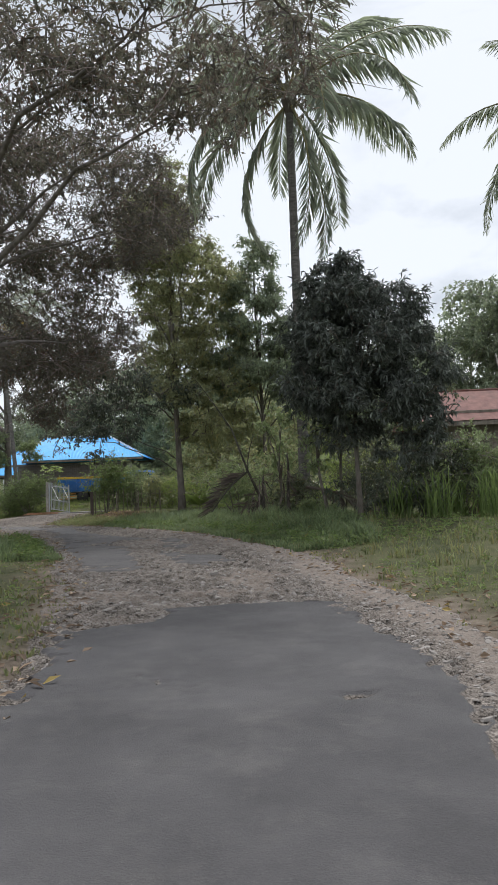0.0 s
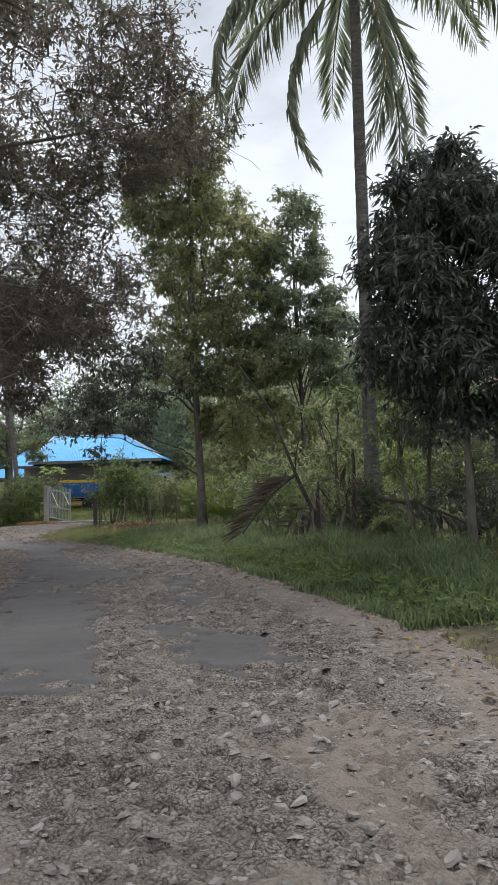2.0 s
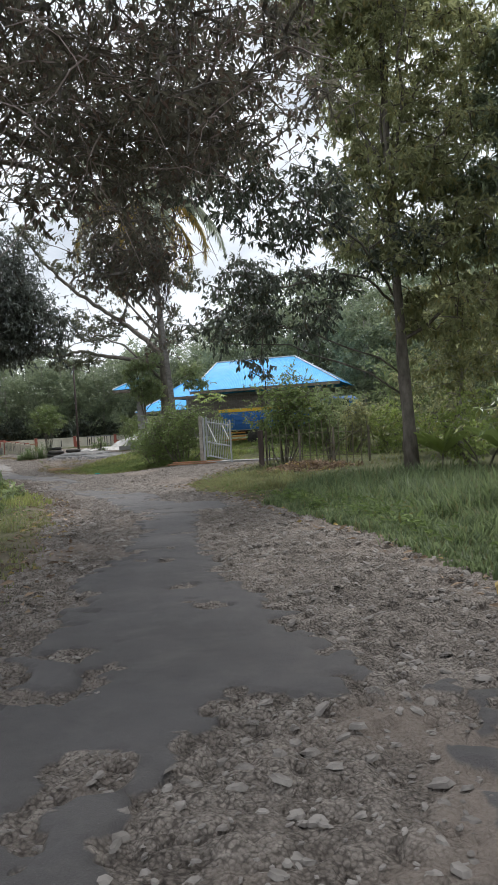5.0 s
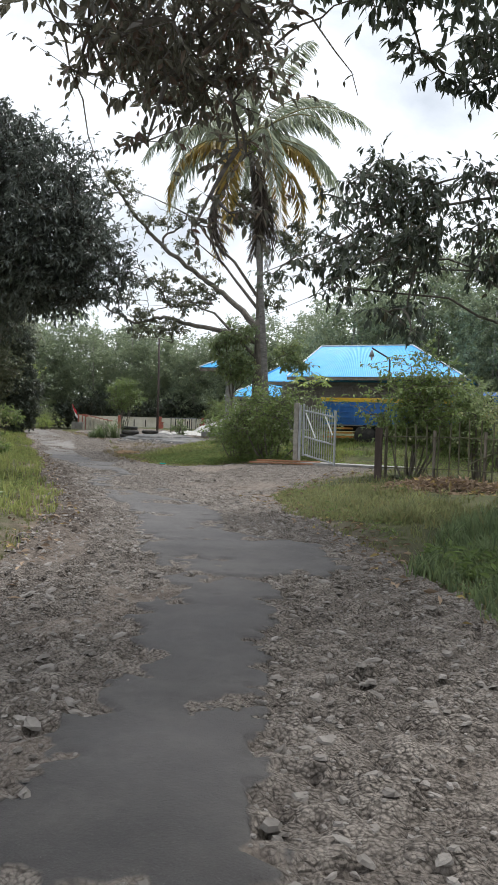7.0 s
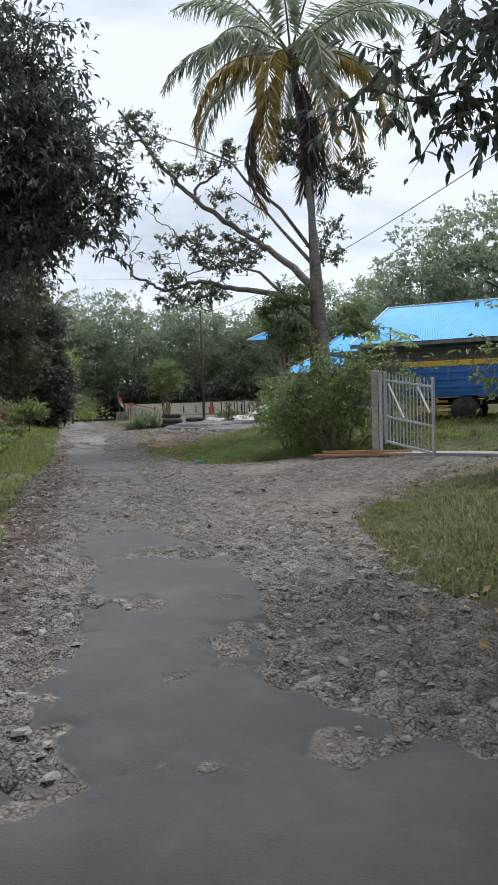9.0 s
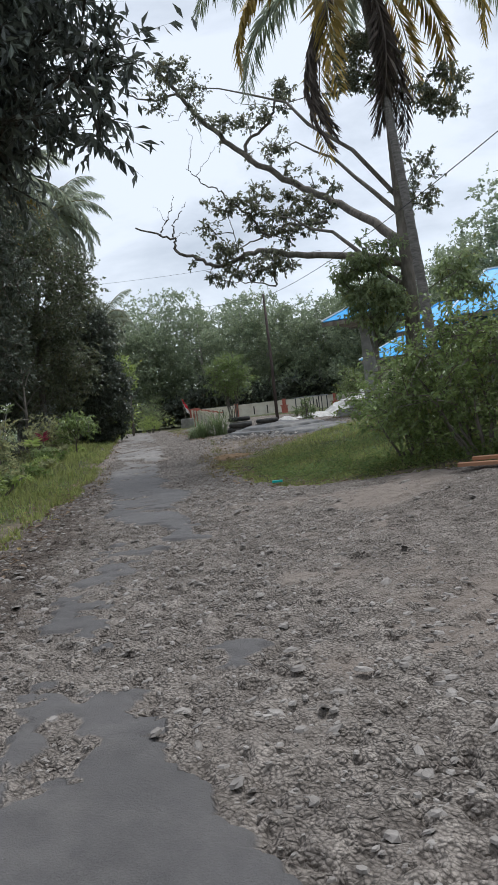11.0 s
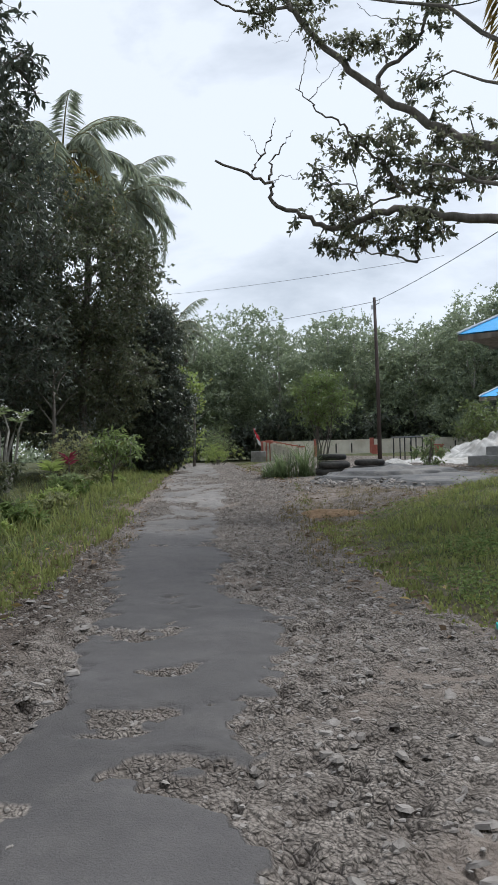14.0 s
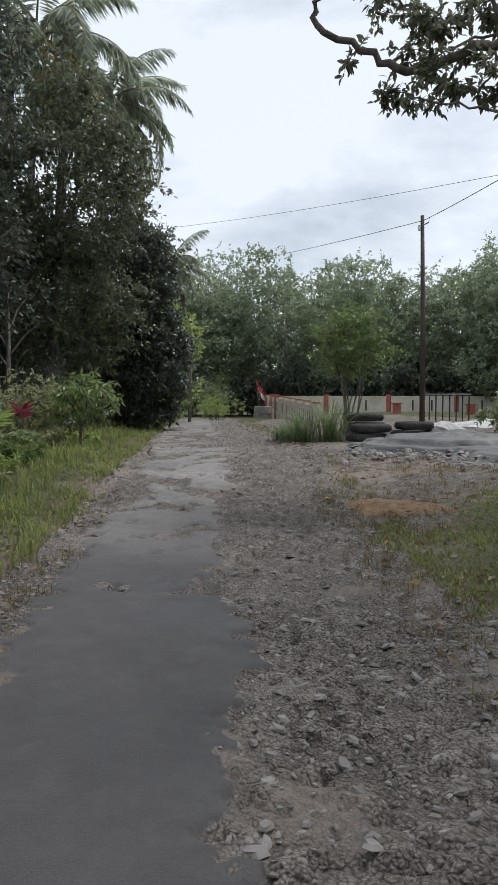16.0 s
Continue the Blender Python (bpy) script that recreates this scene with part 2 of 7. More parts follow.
GRASS_LUSH = leafy("lush_green_grass", (0.040, 0.060, 0.028), (0.120, 0.150, 0.066), (0.2, 0.18, 0.08), 0.08, rough=0.6, through_light=0.35, gloss=0.3)
DRYWEED = leafy("dry_brown_weeds", (0.075, 0.06, 0.03), (0.17, 0.14, 0.065), (0.10, 0.12, 0.03), 0.25, rough=0.8, through_light=0.25, gloss=0.2)
LAWN = leafy("bright_lawn", (0.06, 0.095, 0.028), (0.15, 0.19, 0.055), rough=0.7, through_light=0.35, gloss=0.2)
GRASS_DRY = leafy("yellowing_grass", (0.072, 0.088, 0.026), (0.182, 0.198, 0.064), (0.24, 0.19, 0.09), 0.10, rough=0.7, through_light=0.35, gloss=0.2)
WEED = leafy("broad_weeds", (0.045, 0.072, 0.02), (0.11, 0.145, 0.045), (0.18, 0.15, 0.05), 0.06, rough=0.65, gloss=0.25)
LITTER = leafy("fallen_leaves", (0.07, 0.045, 0.027), (0.21, 0.155, 0.10), (0.40, 0.30, 0.10), 0.1, rough=0.8, through_light=0.1)
TIN_BLUE = surface("blue_roof_sheet", (0.04, 0.35, 0.76), (0.07, 0.42, 0.84), 1.5, 0.45, 0.0, 0.05, dirt=(0.09, 0.37, 0.68), dirt_scale=0.6, spec=0.4)
TIN_WHITE = surface("white_ridge_sheet", (0.70, 0.74, 0.78), (0.80, 0.83, 0.86), 3.0, 0.5, dirt=(0.55, 0.56, 0.55))
TILE_RED = surface("faded_red_roof", (0.17, 0.085, 0.075), (0.25, 0.13, 0.11), 3.0, 0.85, dirt=(0.15, 0.09, 0.08))
BLOCK = surface("raw_concrete_block", (0.14, 0.125, 0.115), (0.23, 0.21, 0.19), 4.0, 0.95, dirt=(0.09, 0.08, 0.075), relief=0.5, vary=0.5)
MORTAR = surface("mortar", (0.20, 0.19, 0.18), (0.27, 0.26, 0.24), 6.0, 0.95)
PLASTER = surface("cream_plaster", (0.62, 0.66, 0.38), (0.70, 0.73, 0.47), 2.0, 0.85, dirt=(0.45, 0.42, 0.31))
CONCRETE = surface("grey_concrete", (0.24, 0.235, 0.225), (0.36, 0.35, 0.335), 4.0, 0.9, dirt=(0.16, 0.15, 0.14), relief=0.4)
WHITEWALL = surface("cream_white_wall_paint", (0.62, 0.575, 0.49), (0.72, 0.675, 0.585), 2.0, 0.8, dirt=(0.50, 0.45, 0.36))
REDPAINT = surface("faded_red_paint", (0.36, 0.10, 0.075), (0.45, 0.16, 0.12), 4.0, 0.8, dirt=(0.34, 0.20, 0.16))
SLOT = surface("dark_slot", (0.03, 0.028, 0.025), (0.06, 0.055, 0.05), 5.0, 0.9)
TRUCKBLUE = surface("truck_blue_paint", (0.015, 0.12, 0.42), (0.025, 0.16, 0.50), 3.0, 0.4, dirt=(0.06, 0.13, 0.28), spec=0.5)
TRUCKYELLOW = surface("truck_yellow_paint", (0.62, 0.38, 0.02), (0.70, 0.45, 0.04), 3.0, 0.45, dirt=(0.45, 0.29, 0.05))
TRUCKORANGE = surface("truck_orange_paint", (0.42, 0.17, 0.03), (0.52, 0.24, 0.05), 3.0, 0.5, dirt=(0.25, 0.14, 0.06))
COATED = surface("dark_coated_metal", (0.03, 0.03, 0.032), (0.06, 0.06, 0.06), 6.0, 0.5, 0.3, 0.1)
RUBBER = surface("black_rubber", (0.02, 0.02, 0.02), (0.045, 0.043, 0.04), 9.0, 0.85, dirt=(0.11, 0.10, 0.085))
STEEL = surface("dull_grey_steel", (0.26, 0.27, 0.29), (0.38, 0.39, 0.41), 6.0, 0.55, 0.5, 0.1, dirt=(0.30, 0.24, 0.19))
GATEPAINT = surface("grey_gate_paint", (0.36, 0.38, 0.40), (0.47, 0.49, 0.51), 5.0, 0.5, 0.1, 0.1, dirt=(0.30, 0.25, 0.20))
WHITEPAINT = surface("white_paint", (0.70, 0.71, 0.72), (0.80, 0.80, 0.80), 5.0, 0.5, dirt=(0.5, 0.48, 0.44))
WOOD = surface("weathered_wood", (0.16, 0.135, 0.11), (0.29, 0.255, 0.215), 5.0, 0.9, squash=(1, 1, 0.15), dirt=(0.10, 0.09, 0.07), relief=0.5)
REDWOOD = surface("reddish_plank_wood", (0.30, 0.15, 0.085), (0.40, 0.22, 0.13), 5.0, 0.85, squash=(0.15, 1, 1), dirt=(0.22, 0.13, 0.09), relief=0.4)
BAMBOO = surface("grey_green_bamboo", (0.10, 0.095, 0.06), (0.20, 0.185, 0.125), 4.0, 0.75, squash=(1, 1, 0.3), dirt=(0.10, 0.095, 0.06))
POLEWOOD = surface("dark_pole_wood", (0.06, 0.045, 0.04), (0.12, 0.09, 0.08), 5.0, 0.9, squash=(1, 1, 0.2), relief=0.5)
CABLE = surface("black_cable", (0.015, 0.015, 0.016), (0.03, 0.03, 0.03), 9.0, 0.7, relief=0)
FLAGRED = surface("red_cloth", (0.62, 0.03, 0.05), (0.70, 0.05, 0.07), 4.0, 0.85)
FLAGWHITE = surface("white_cloth", (0.74, 0.73, 0.72), (0.80, 0.80, 0.79), 4.0, 0.85)
TEAL = surface("teal_plastic", (0.02, 0.42, 0.38), (0.04, 0.52, 0.47), 5.0, 0.4, relief=0.1)
GLASS = surface("dark_window_glass", (0.02, 0.024, 0.028), (0.035, 0.04, 0.045), 2.0, 0.12, relief=0, spec=0.6)

# ---- geometry tools ----
rng = np.random.default_rng(7)


class Geo:
    """Collects vertices and faces for one mesh."""

    def __init__(self):
        self.v, self.f, self.n = [], [], 0

    def add(self, verts, *faces):
        verts = np.asarray(verts, float).reshape(-1, 3)
        for f in faces:
            f = np.asarray(f, int)
            if len(f):
                self.f.append(f + self.n)
        self.v.append(verts)
        self.n += len(verts)
        return self

    def box(self, c, s, rz=0.0, bevel=0.0):
        """A box at its middle c with sizes s, its upright edges chamfered."""
        x, y, z = (d / 2 for d in s)
        b = bevel or min(x, y, z) * 0.12
        ring = np.array([(x - b, -y), (x, -y + b), (x, y - b), (x - b, y), (-x + b, y), (-x, y - b), (-x, -y + b), (-x + b, -y)])
        v = np.vstack([np.c_[ring * ((x - b) / x, (y - b) / y), np.full(8, -z)], np.c_[ring, np.full(8, -z + b)],
                       np.c_[ring, np.full(8, z - b)], np.c_[ring * ((x - b) / x, (y - b) / y), np.full(8, z)]])
        q = [(k * 8 + i, k * 8 + (i + 1) % 8, k * 8 + 8 + (i + 1) % 8, k * 8 + 8 + i) for k in range(3) for i in range(8)]
        caps = [(7, 6, 5, 4), (7, 4, 3, 0), (0, 3, 2, 1), (31, 28, 29, 30), (31, 24, 27, 28), (24, 25, 26, 27)]
        cs, sn = math.cos(rz), math.sin(rz)
        v = np.c_[v[:, 0] * cs - v[:, 1] * sn, v[:, 0] * sn + v[:, 1] * cs, v[:, 2]] + np.asarray(c, float)
        return self.add(v, q, caps)

    def tube(self, pts, radii, segs=8, cap=True, axis=None):
        pts, n = np.asarray(pts, float), len(pts)
        radii = np.broadcast_to(np.asarray(radii, float), (n,))
        d = np.gradient(pts, axis=0)
        d /= np.linalg.norm(d, axis=1)[:, None] + 1e-9
        if axis:
            d[:] = axis
        up = np.where(np.abs(d[:, 2:3]) > 0.9, (1.0, 0, 0), (0, 0, 1.0))
        a = np.cross(d, up)
        a /= np.linalg.norm(a, axis=1)[:, None]
        b = np.cross(d, a)
        ang = np.arange(segs) / segs * 2 * np.pi
        v = pts[:, None] + radii[:, None, None] * (np.cos(ang)[None, :, None] * a[:, None] + np.sin(ang)[None, :, None] * b[:, None])
        i, j = np.meshgrid(np.arange(n - 1), np.arange(segs), indexing="ij")
        k = (j + 1) % segs
        q = np.stack([i * segs + j, i * segs + k, (i + 1) * segs + k, (i + 1) * segs + j], -1).reshape(-1, 4)
        self.add(v, q)
        if cap:
            m = self.n
            self.add(pts[[0, -1]], [(0, 0, 0)][:0])
            j = np.arange(segs)
            k = (j + 1) % segs
            s = m - n * segs
            self.f.append(np.c_[np.full(segs, m), s + k, s + j])
            self.f.append(np.c_[np.full(segs, m + 1), s + (n - 1) * segs + j, s + (n - 1) * segs + k])
        return self

    def leaves(self, p, axis, length, width, fold=0.25, up=(0, 0, 1), curl=0.12):
        """Folded pointed leaves: at p, along axis."""
        p, axis = np.asarray(p, float), np.asarray(axis, float)
        n = len(p)
        axis = axis / (np.linalg.norm(axis, axis=1)[:, None] + 1e-9)
        nrm = np.asarray(up, float) + rng.normal(0, 0.45, (n, 3))
        side = np.cross(axis, nrm)
        side /= np.linalg.norm(side, axis=1)[:, None] + 1e-9
        nrm = np.cross(side, axis)
        L = np.broadcast_to(np.asarray(length, float), (n,))[:, None]
        W = np.broadcast_to(np.asarray(width, float), (n,))[:, None] * 0.5
        mid = p + axis * L * 0.48
        v = np.stack([p, mid + side * W + nrm * W * fold, p + axis * L - nrm * L * curl, mid - side * W + nrm * W * fold], 1)
        o = np.arange(n)[:, None] * 4
        return self.add(v, np.concatenate([o + (0, 2, 1), o + (0, 3, 2)]))

    def fine_leaves(self, p, axis, length, width, fold=0.25, curl=0.14):
        """Leaves with a rounded outline, for boughs that hang close by."""
        n = len(p)
        axis = axis / (np.linalg.norm(axis, axis=1)[:, None] + 1e-9)
        nrm = np.array((0, 0, 1.0)) + rng.normal(0, 0.45, (n, 3))
        side = np.cross(axis, nrm)
        side /= np.linalg.norm(side, axis=1)[:, None] + 1e-9
        nrm = np.cross(side, axis)
        L, W = np.asarray(length)[:, None], np.asarray(width)[:, None] * 0.5
        rows = [p]
        for f, w in ((0.18, 0.6), (0.42, 1.0), (0.72, 0.72)):
            c = p + axis * L * f - nrm * L * curl * f * f
            rows += [c + side * W * w + nrm * W * w * fold, c, c - side * W * w + nrm * W * w * fold]
        rows.append(p + axis * L - nrm * L * curl)
        o = np.arange(n)[:, None] * 11
        quads = [o + (1 + k, 2 + k, 5 + k, 4 + k) for k in (0, 1, 3, 4)]
        tris = [o + (0, 2, 1), o + (0, 3, 2), o + (7, 8, 10), o + (8, 9, 10)]
        return self.add(np.stack(rows, 1), np.concatenate(quads), np.concatenate(tris))

    def arcs(self, p, az, height, reach, width):
        """Long thin leaves that rise and bend over."""
        n = len(p)
        d = np.stack([np.cos(az), np.sin(az), 0 * az], -1)
        s = np.stack([-np.sin(az), np.cos(az), 0 * az], -1) * width / 2
        rows = []
        for f in (0.0, 0.35, 0.65, 0.88):
            c = p + d * (reach * f ** 1.8)[:, None] + np.array((0, 0, 1.0)) * (height * (f * 1.5 - 0.62 * f ** 2.6))[:, None]
            w = (1 - f ** 3 * 0.8)
            rows += [c - s * w, c + s * w]
        rows.append(p + d * (reach * 1.05)[:, None] + np.array((0, 0, 1.0)) * (height * 0.82)[:, None])
        o = np.arange(n)[:, None] * 9
        return self.add(np.stack(rows, 1), np.concatenate([o + (k, k + 1, k + 3, k + 2) for k in (0, 2, 4)]), o + (6, 7, 8))

    def diamonds(self, p, axis, length, width):
        """Cheap far leaves."""
        n = len(p)
        axis = axis / (np.linalg.norm(axis, axis=1)[:, None] + 1e-9)
        side = np.cross(axis, rng.normal(0, 1, (n, 3)) + (0, 0, 1.2))
        side /= np.linalg.norm(side, axis=1)[:, None] + 1e-9
        mid = p + axis * length * 0.5
        v = np.stack([p, mid + side * width / 2, p + axis * length, mid - side * width / 2], 1)
        o = np.arange(n)[:, None] * 4
        return self.add(v, o + (0, 1, 2, 3))

    def mesh(self, name, mat, smooth=False):
        me = bpy.data.meshes.new(name)
        v = np.concatenate(self.v).astype(np.float32)
        loops = np.concatenate([f.reshape(-1) for f in self.f]).astype(np.int32)
        sizes = np.concatenate([np.full(len(f), f.shape[1]) for f in self.f]).astype(np.int32)
        me.vertices.add(len(v))
        me.vertices.foreach_set("co", v.reshape(-1))
        me.loops.add(len(loops))
        me.loops.foreach_set("vertex_index", loops)
        me.polygons.add(len(sizes))
        me.polygons.foreach_set("loop_start", np.concatenate([[0], np.cumsum(sizes)[:-1]]).astype(np.int32))
        me.polygons.foreach_set("loop_total", sizes)
        me.polygons.foreach_set("use_smooth", np.full(len(sizes), smooth))
        me.materials.append(mat)
        me.update(calc_edges=True)
        return me


def part(name, geo, mat, parent, label="", smooth=False):
    ob = new(name, geo.mesh(name, mat, smooth) if isinstance(geo, Geo) else geo)
    ob.parent = parent
    return tagged(ob, label)


def thing(name, at_, label, category, group="", rz=0.0, kind=""):
    ob = new(name)
    ob.location, ob.rotation_euler = at_, (0, 0, rz)
    return tagged(ob, label, category, group, kind)


def setting(name, geo, mat, label, category, kind="structure", smooth=False):
    return tagged(new(name, geo.mesh(name, mat, smooth)), label, category, "", kind)


def lattice(ix, iy, seed):
    h = (ix * 374761393 + iy * 668265263 + seed * 974711) & 0x7FFFFFFF
    h = ((h ^ (h >> 13)) * 1274126177) & 0x7FFFFFFF
    return ((h ^ (h >> 16)) & 0xFFFF) / 65535.0


def vnoise(x, y, seed=0):
    ix, iy = np.floor(x).astype(np.int64), np.floor(y).astype(np.int64)
    fx, fy = x - ix, y - iy
    fx, fy = fx * fx * (3 - 2 * fx), fy * fy * (3 - 2 * fy)
    a, b = lattice(ix, iy, seed), lattice(ix + 1, iy, seed)
    c, d = lattice(ix, iy + 1, seed), lattice(ix + 1, iy + 1, seed)
    return (a * (1 - fx) + b * fx) * (1 - fy) + (c * (1 - fx) + d * fx) * fy


def fbm(x, y, octaves=4, seed=0):
    total, amp, norm = 0.0, 1.0, 0.0
    for k in range(octaves):
        total, norm = total + amp * vnoise(x * 2 ** k, y * 2 ** k, seed + k), norm + amp
        amp *= 0.5
    return total / norm


def flakes(x, y, size, seed):
    """Broken slabs: for each point the nearest of a jittered grid of seeds, its own number and tilt, and the gap to the next."""
    gx, gy = np.floor(x / size).astype(np.int64), np.floor(y / size).astype(np.int64)
    best, second = np.full(x.shape, 9.0), np.full(x.shape, 9.0)
    own, tx, ty = np.zeros(x.shape), np.zeros(x.shape), np.zeros(x.shape)
    for i in (-1, 0, 1):
        for j in (-1, 0, 1):
            cx, cy = gx + i, gy + j
            sx, sy = cx + lattice(cx, cy, seed), cy + lattice(cx, cy, seed + 1)
            dx, dy = x / size - sx, y / size - sy
            d = np.hypot(dx, dy)
            near = d < best
            second = np.where(near, best, np.minimum(second, d))
            own = np.where(near, lattice(cx, cy, seed + 2), own)
            tx, ty = np.where(near, dx * (lattice(cx, cy, seed + 3) - 0.5), tx), np.where(near, dy * (lattice(cx, cy, seed + 4) - 0.5), ty)
            best = np.where(near, d, best)
    return own, tx + ty, second - best


def smooth_step(x, a, b):
    t = np.clip((x - a) / (b - a), 0, 1)
    return t * t * (3 - 2 * t)


# ---- lie of the land ----
HEIGHTS = np.array([(0, 0, 0.12), (0, 10, 0.17), (-2, 17, 0.28), (-4, 23, 0.30), (-7, 29, 0.26), (-8, 35, 0.18), (-11, 40, 0.12),
                    (-10.7, 45.8, 0.56), (-7, 43, 0.5), (-15, 40, 0.15), (-22, 50, 0.14), (-25, 54, 0.14), (-18, 48, 0.22),
                    (-28.8, 65, 0.75), (-29, 68.5, 1.1), (-11, 52, 1.35), (-24, 67, 1.0), (-15, 70, 1.8), (-34, 62, 0.45),
                    (-48, 86, 0.75), (-40, 88, 1.3), (3, 22, 0.55), (8, 10, 0.35), (10, 40, 1.0), (-40, 62, 0.7), (-30, 40, 0.6)])


def land(x, y):
    x, y = np.asarray(x, float), np.asarray(y, float)
    num, den = 0.9 * 2e-4, 2e-4
    for px, py, pz in HEIGHTS:
        w = 1.0 / ((x - px) ** 2 + (y - py) ** 2 + 4.0) ** 1.6
        num, den = num + w * pz, den + w
    return num / den


# left and right edges of the road, station by station
EDGE_L = np.array([(-2.6, -14), (-2.0, -2), (-1.8, 6), (-2.8, 11), (-3.6, 14), (-4.8, 18), (-6.2, 21.7), (-8.0, 26), (-10.1, 30), (-12.4, 33.9),
                   (-14.8, 37.2), (-17.6, 40.4), (-20.2, 44), (-23.1, 47.6), (-25.5, 50.7), (-29, 55), (-33, 59.8), (-39, 67), (-46, 75.5), (-57, 89)])
EDGE_R = np.array([(2.3, -14), (2.2, -2), (2.1, 6.4), (1.6, 11), (1.1, 15), (-0.3, 18.8), (-1.4, 22), (-3.0, 25.8), (-5.3, 30.2), (-7.1, 33.6),
                   (-9.6, 37.6), (-12.5, 41.5), (-15.8, 45.9), (-19, 48.8), (-21.2, 51.6), (-24.6, 56), (-28.6, 61.5), (-35.5, 69), (-43, 77.5), (-54, 91)])
# where the tar still lies, by metres along the road: left and right end as shares of the way across, and how worn it is
TAR_NEAR = np.array([(8, 0.06, 0.78, 0.1), (21.6, 0.06, 0.78, 0.1), (22.0, 0.3, 0.78, 0.1), (22.8, 0.33, 0.78, 0.2), (23.0, 0.55, 0.5, 0.9), (26.8, 0.5, 0.5, 0.9), (27.2, 0.09, 0.30, 0.2),
                     (30.6, 0.08, 0.34, 0.55), (32.0, 0.07, 0.40, 0.62), (33.6, 0.10, 0.44, 0.66), (34.4, 0.16, 0.60, 0.62), (36.2, 0.16, 0.58, 0.62), (38.0, 0.18, 0.50, 0.55),
                     (40.0, 0.27, 0.50, 0.3), (42.6, 0.36, 0.54, 0.3), (44.4, 0.38, 0.58, 0.3), (45.6, 0.40, 0.68, 0.3), (46.6, 0.34, 0.84, 0.35), (48.4, 0.33, 0.85, 0.4),
                     (49.2, 0.33, 0.62, 0.3), (51.6, 0.33, 0.65, 0.3), (53.2, 0.24, 0.62, 0.35)])
TAR_FAR = np.array([(54.2, 0.30, 0.50, 0.6), (55.4, 0.28, 0.37, 0.8), (57.6, 0.25, 0.37, 0.6), (59.4, 0.30, 0.42, 0.9), (60.4, 0.33, 0.55, 0.3), (61.6, 0.36, 0.53, 0.3),
                    (62.4, 0.27, 0.52, 0.3), (63.4, 0.25, 0.50, 0.5), (64.2, 0.28, 0.50, 0.3), (65.4, 0.26, 0.60, 0.15), (66.6, 0.26, 0.62, 0.15), (68.0, 0.23, 0.52, 0.15),
                    (70.6, 0.18, 0.56, 0.2), (73.0, 0.14, 0.50, 0.3), (75.6, 0.11, 0.50, 0.45), (77.6, 0.26, 0.50, 0.4), (80.0, 0.15, 0.55, 0.75), (86.0, 0.08, 0.58, 0.8), (130, 0.08, 0.6, 0.8)])
# single patches of tar (metres along, share across, half length, half width in metres), and one deep pothole
TAR_PATCHES = ((28.3, 0.57, 0.85, 0.45), (32.6, 0.61, 1.3, 0.40), (35.4, 0.44, 0.9, 0.75), (34.0, 0.66, 0.7, 0.4), (29.6, 0.47, 0.5, 0.2), (55.9, 0.55, 0.35, 0.4))
POTHOLES = ((44.4, 0.36, 0.30, 0.35), (33.2, 0.45, 1.2, 0.42), (52.9, 0.53, 0.35, 0.42), (61.0, 0.39, 0.55, 0.40))
APRON = np.array([(-9.3, 37.2), (-10.3, 39.2), (-10.6, 42.3), (-9.6, 44.8), (-9.0, 47.2), (-11.6, 47.4), (-12.2, 46.4), (-14.8, 46.9), (-16.8, 47.0),
                  (-19.0, 48.9), (-18, 46), (-14, 41), (-11, 38)])
BARREN = np.array([(-19.0, 48.9), (-20.6, 49.6), (-21.8, 52.0), (-22.9, 54.2), (-23.6, 56.8), (-23.4, 60.2), (-22.6, 64), (-25, 66), (-23, 73), (-30, 82), (-45.5, 85), (-40.8, 75.6),
                   (-32.6, 66), (-25, 57), (-21.5, 52)])


def inside(poly, x, y):
    r = np.zeros(np.shape(x), bool)
    for (x0, y0), (x1, y1) in zip(poly, np.roll(poly, -1, 0)):
        if y0 != y1:
            r ^= ((y0 > y) != (y1 > y)) & (x < (x1 - x0) * (y - y0) / (y1 - y0) + x0)
    return r


def line_gap(poly, x, y, closed=True):
    """Distance to a polyline."""
    best = np.full(np.shape(x), 1e9)
    ends = np.roll(poly, -1, 0) if closed else poly[1:]
    for (x0, y0), (x1, y1) in zip(poly if closed else poly[:-1], ends):
        dx, dy = x1 - x0, y1 - y0
        t = np.clip(((x - x0) * dx + (y - y0) * dy) / (dx * dx + dy * dy), 0, 1)
        best = np.minimum(best, np.hypot(x - x0 - t * dx, y - y0 - t * dy))
    return best


def signed(poly, x, y):
    return np.where(inside(poly, x, y), -1, 1) * line_gap(poly, x, y)


STATIONS = np.concatenate([[0], np.cumsum(np.hypot(*np.diff((EDGE_L + EDGE_R) / 2, axis=0).T))])


def soft_edge(poly, along):
    """A road edge at metres along the road, its bends eased."""
    out = np.stack([np.interp(along, STATIONS, poly[:, c]) for c in range(2)], -1)
    wide = np.stack([np.mean([np.interp(along + o, STATIONS, poly[:, c]) for o in (-2.4, -1.2, 0, 1.2, 2.4)], 0) for c in range(2)], -1)
    return 0.3 * out + 0.7 * wide


steps_ = np.arange(0, STATIONS[-1], 2.2)
ROAD_POLY = np.vstack([soft_edge(EDGE_L, steps_), soft_edge(EDGE_R, steps_)[::-1]])


def off_road(x, y):
    """Metres outside the carriageway, its drive and the barren ground."""
    return np.minimum(np.minimum(signed(ROAD_POLY, x, y), signed(APRON, x, y)), signed(BARREN, x, y))


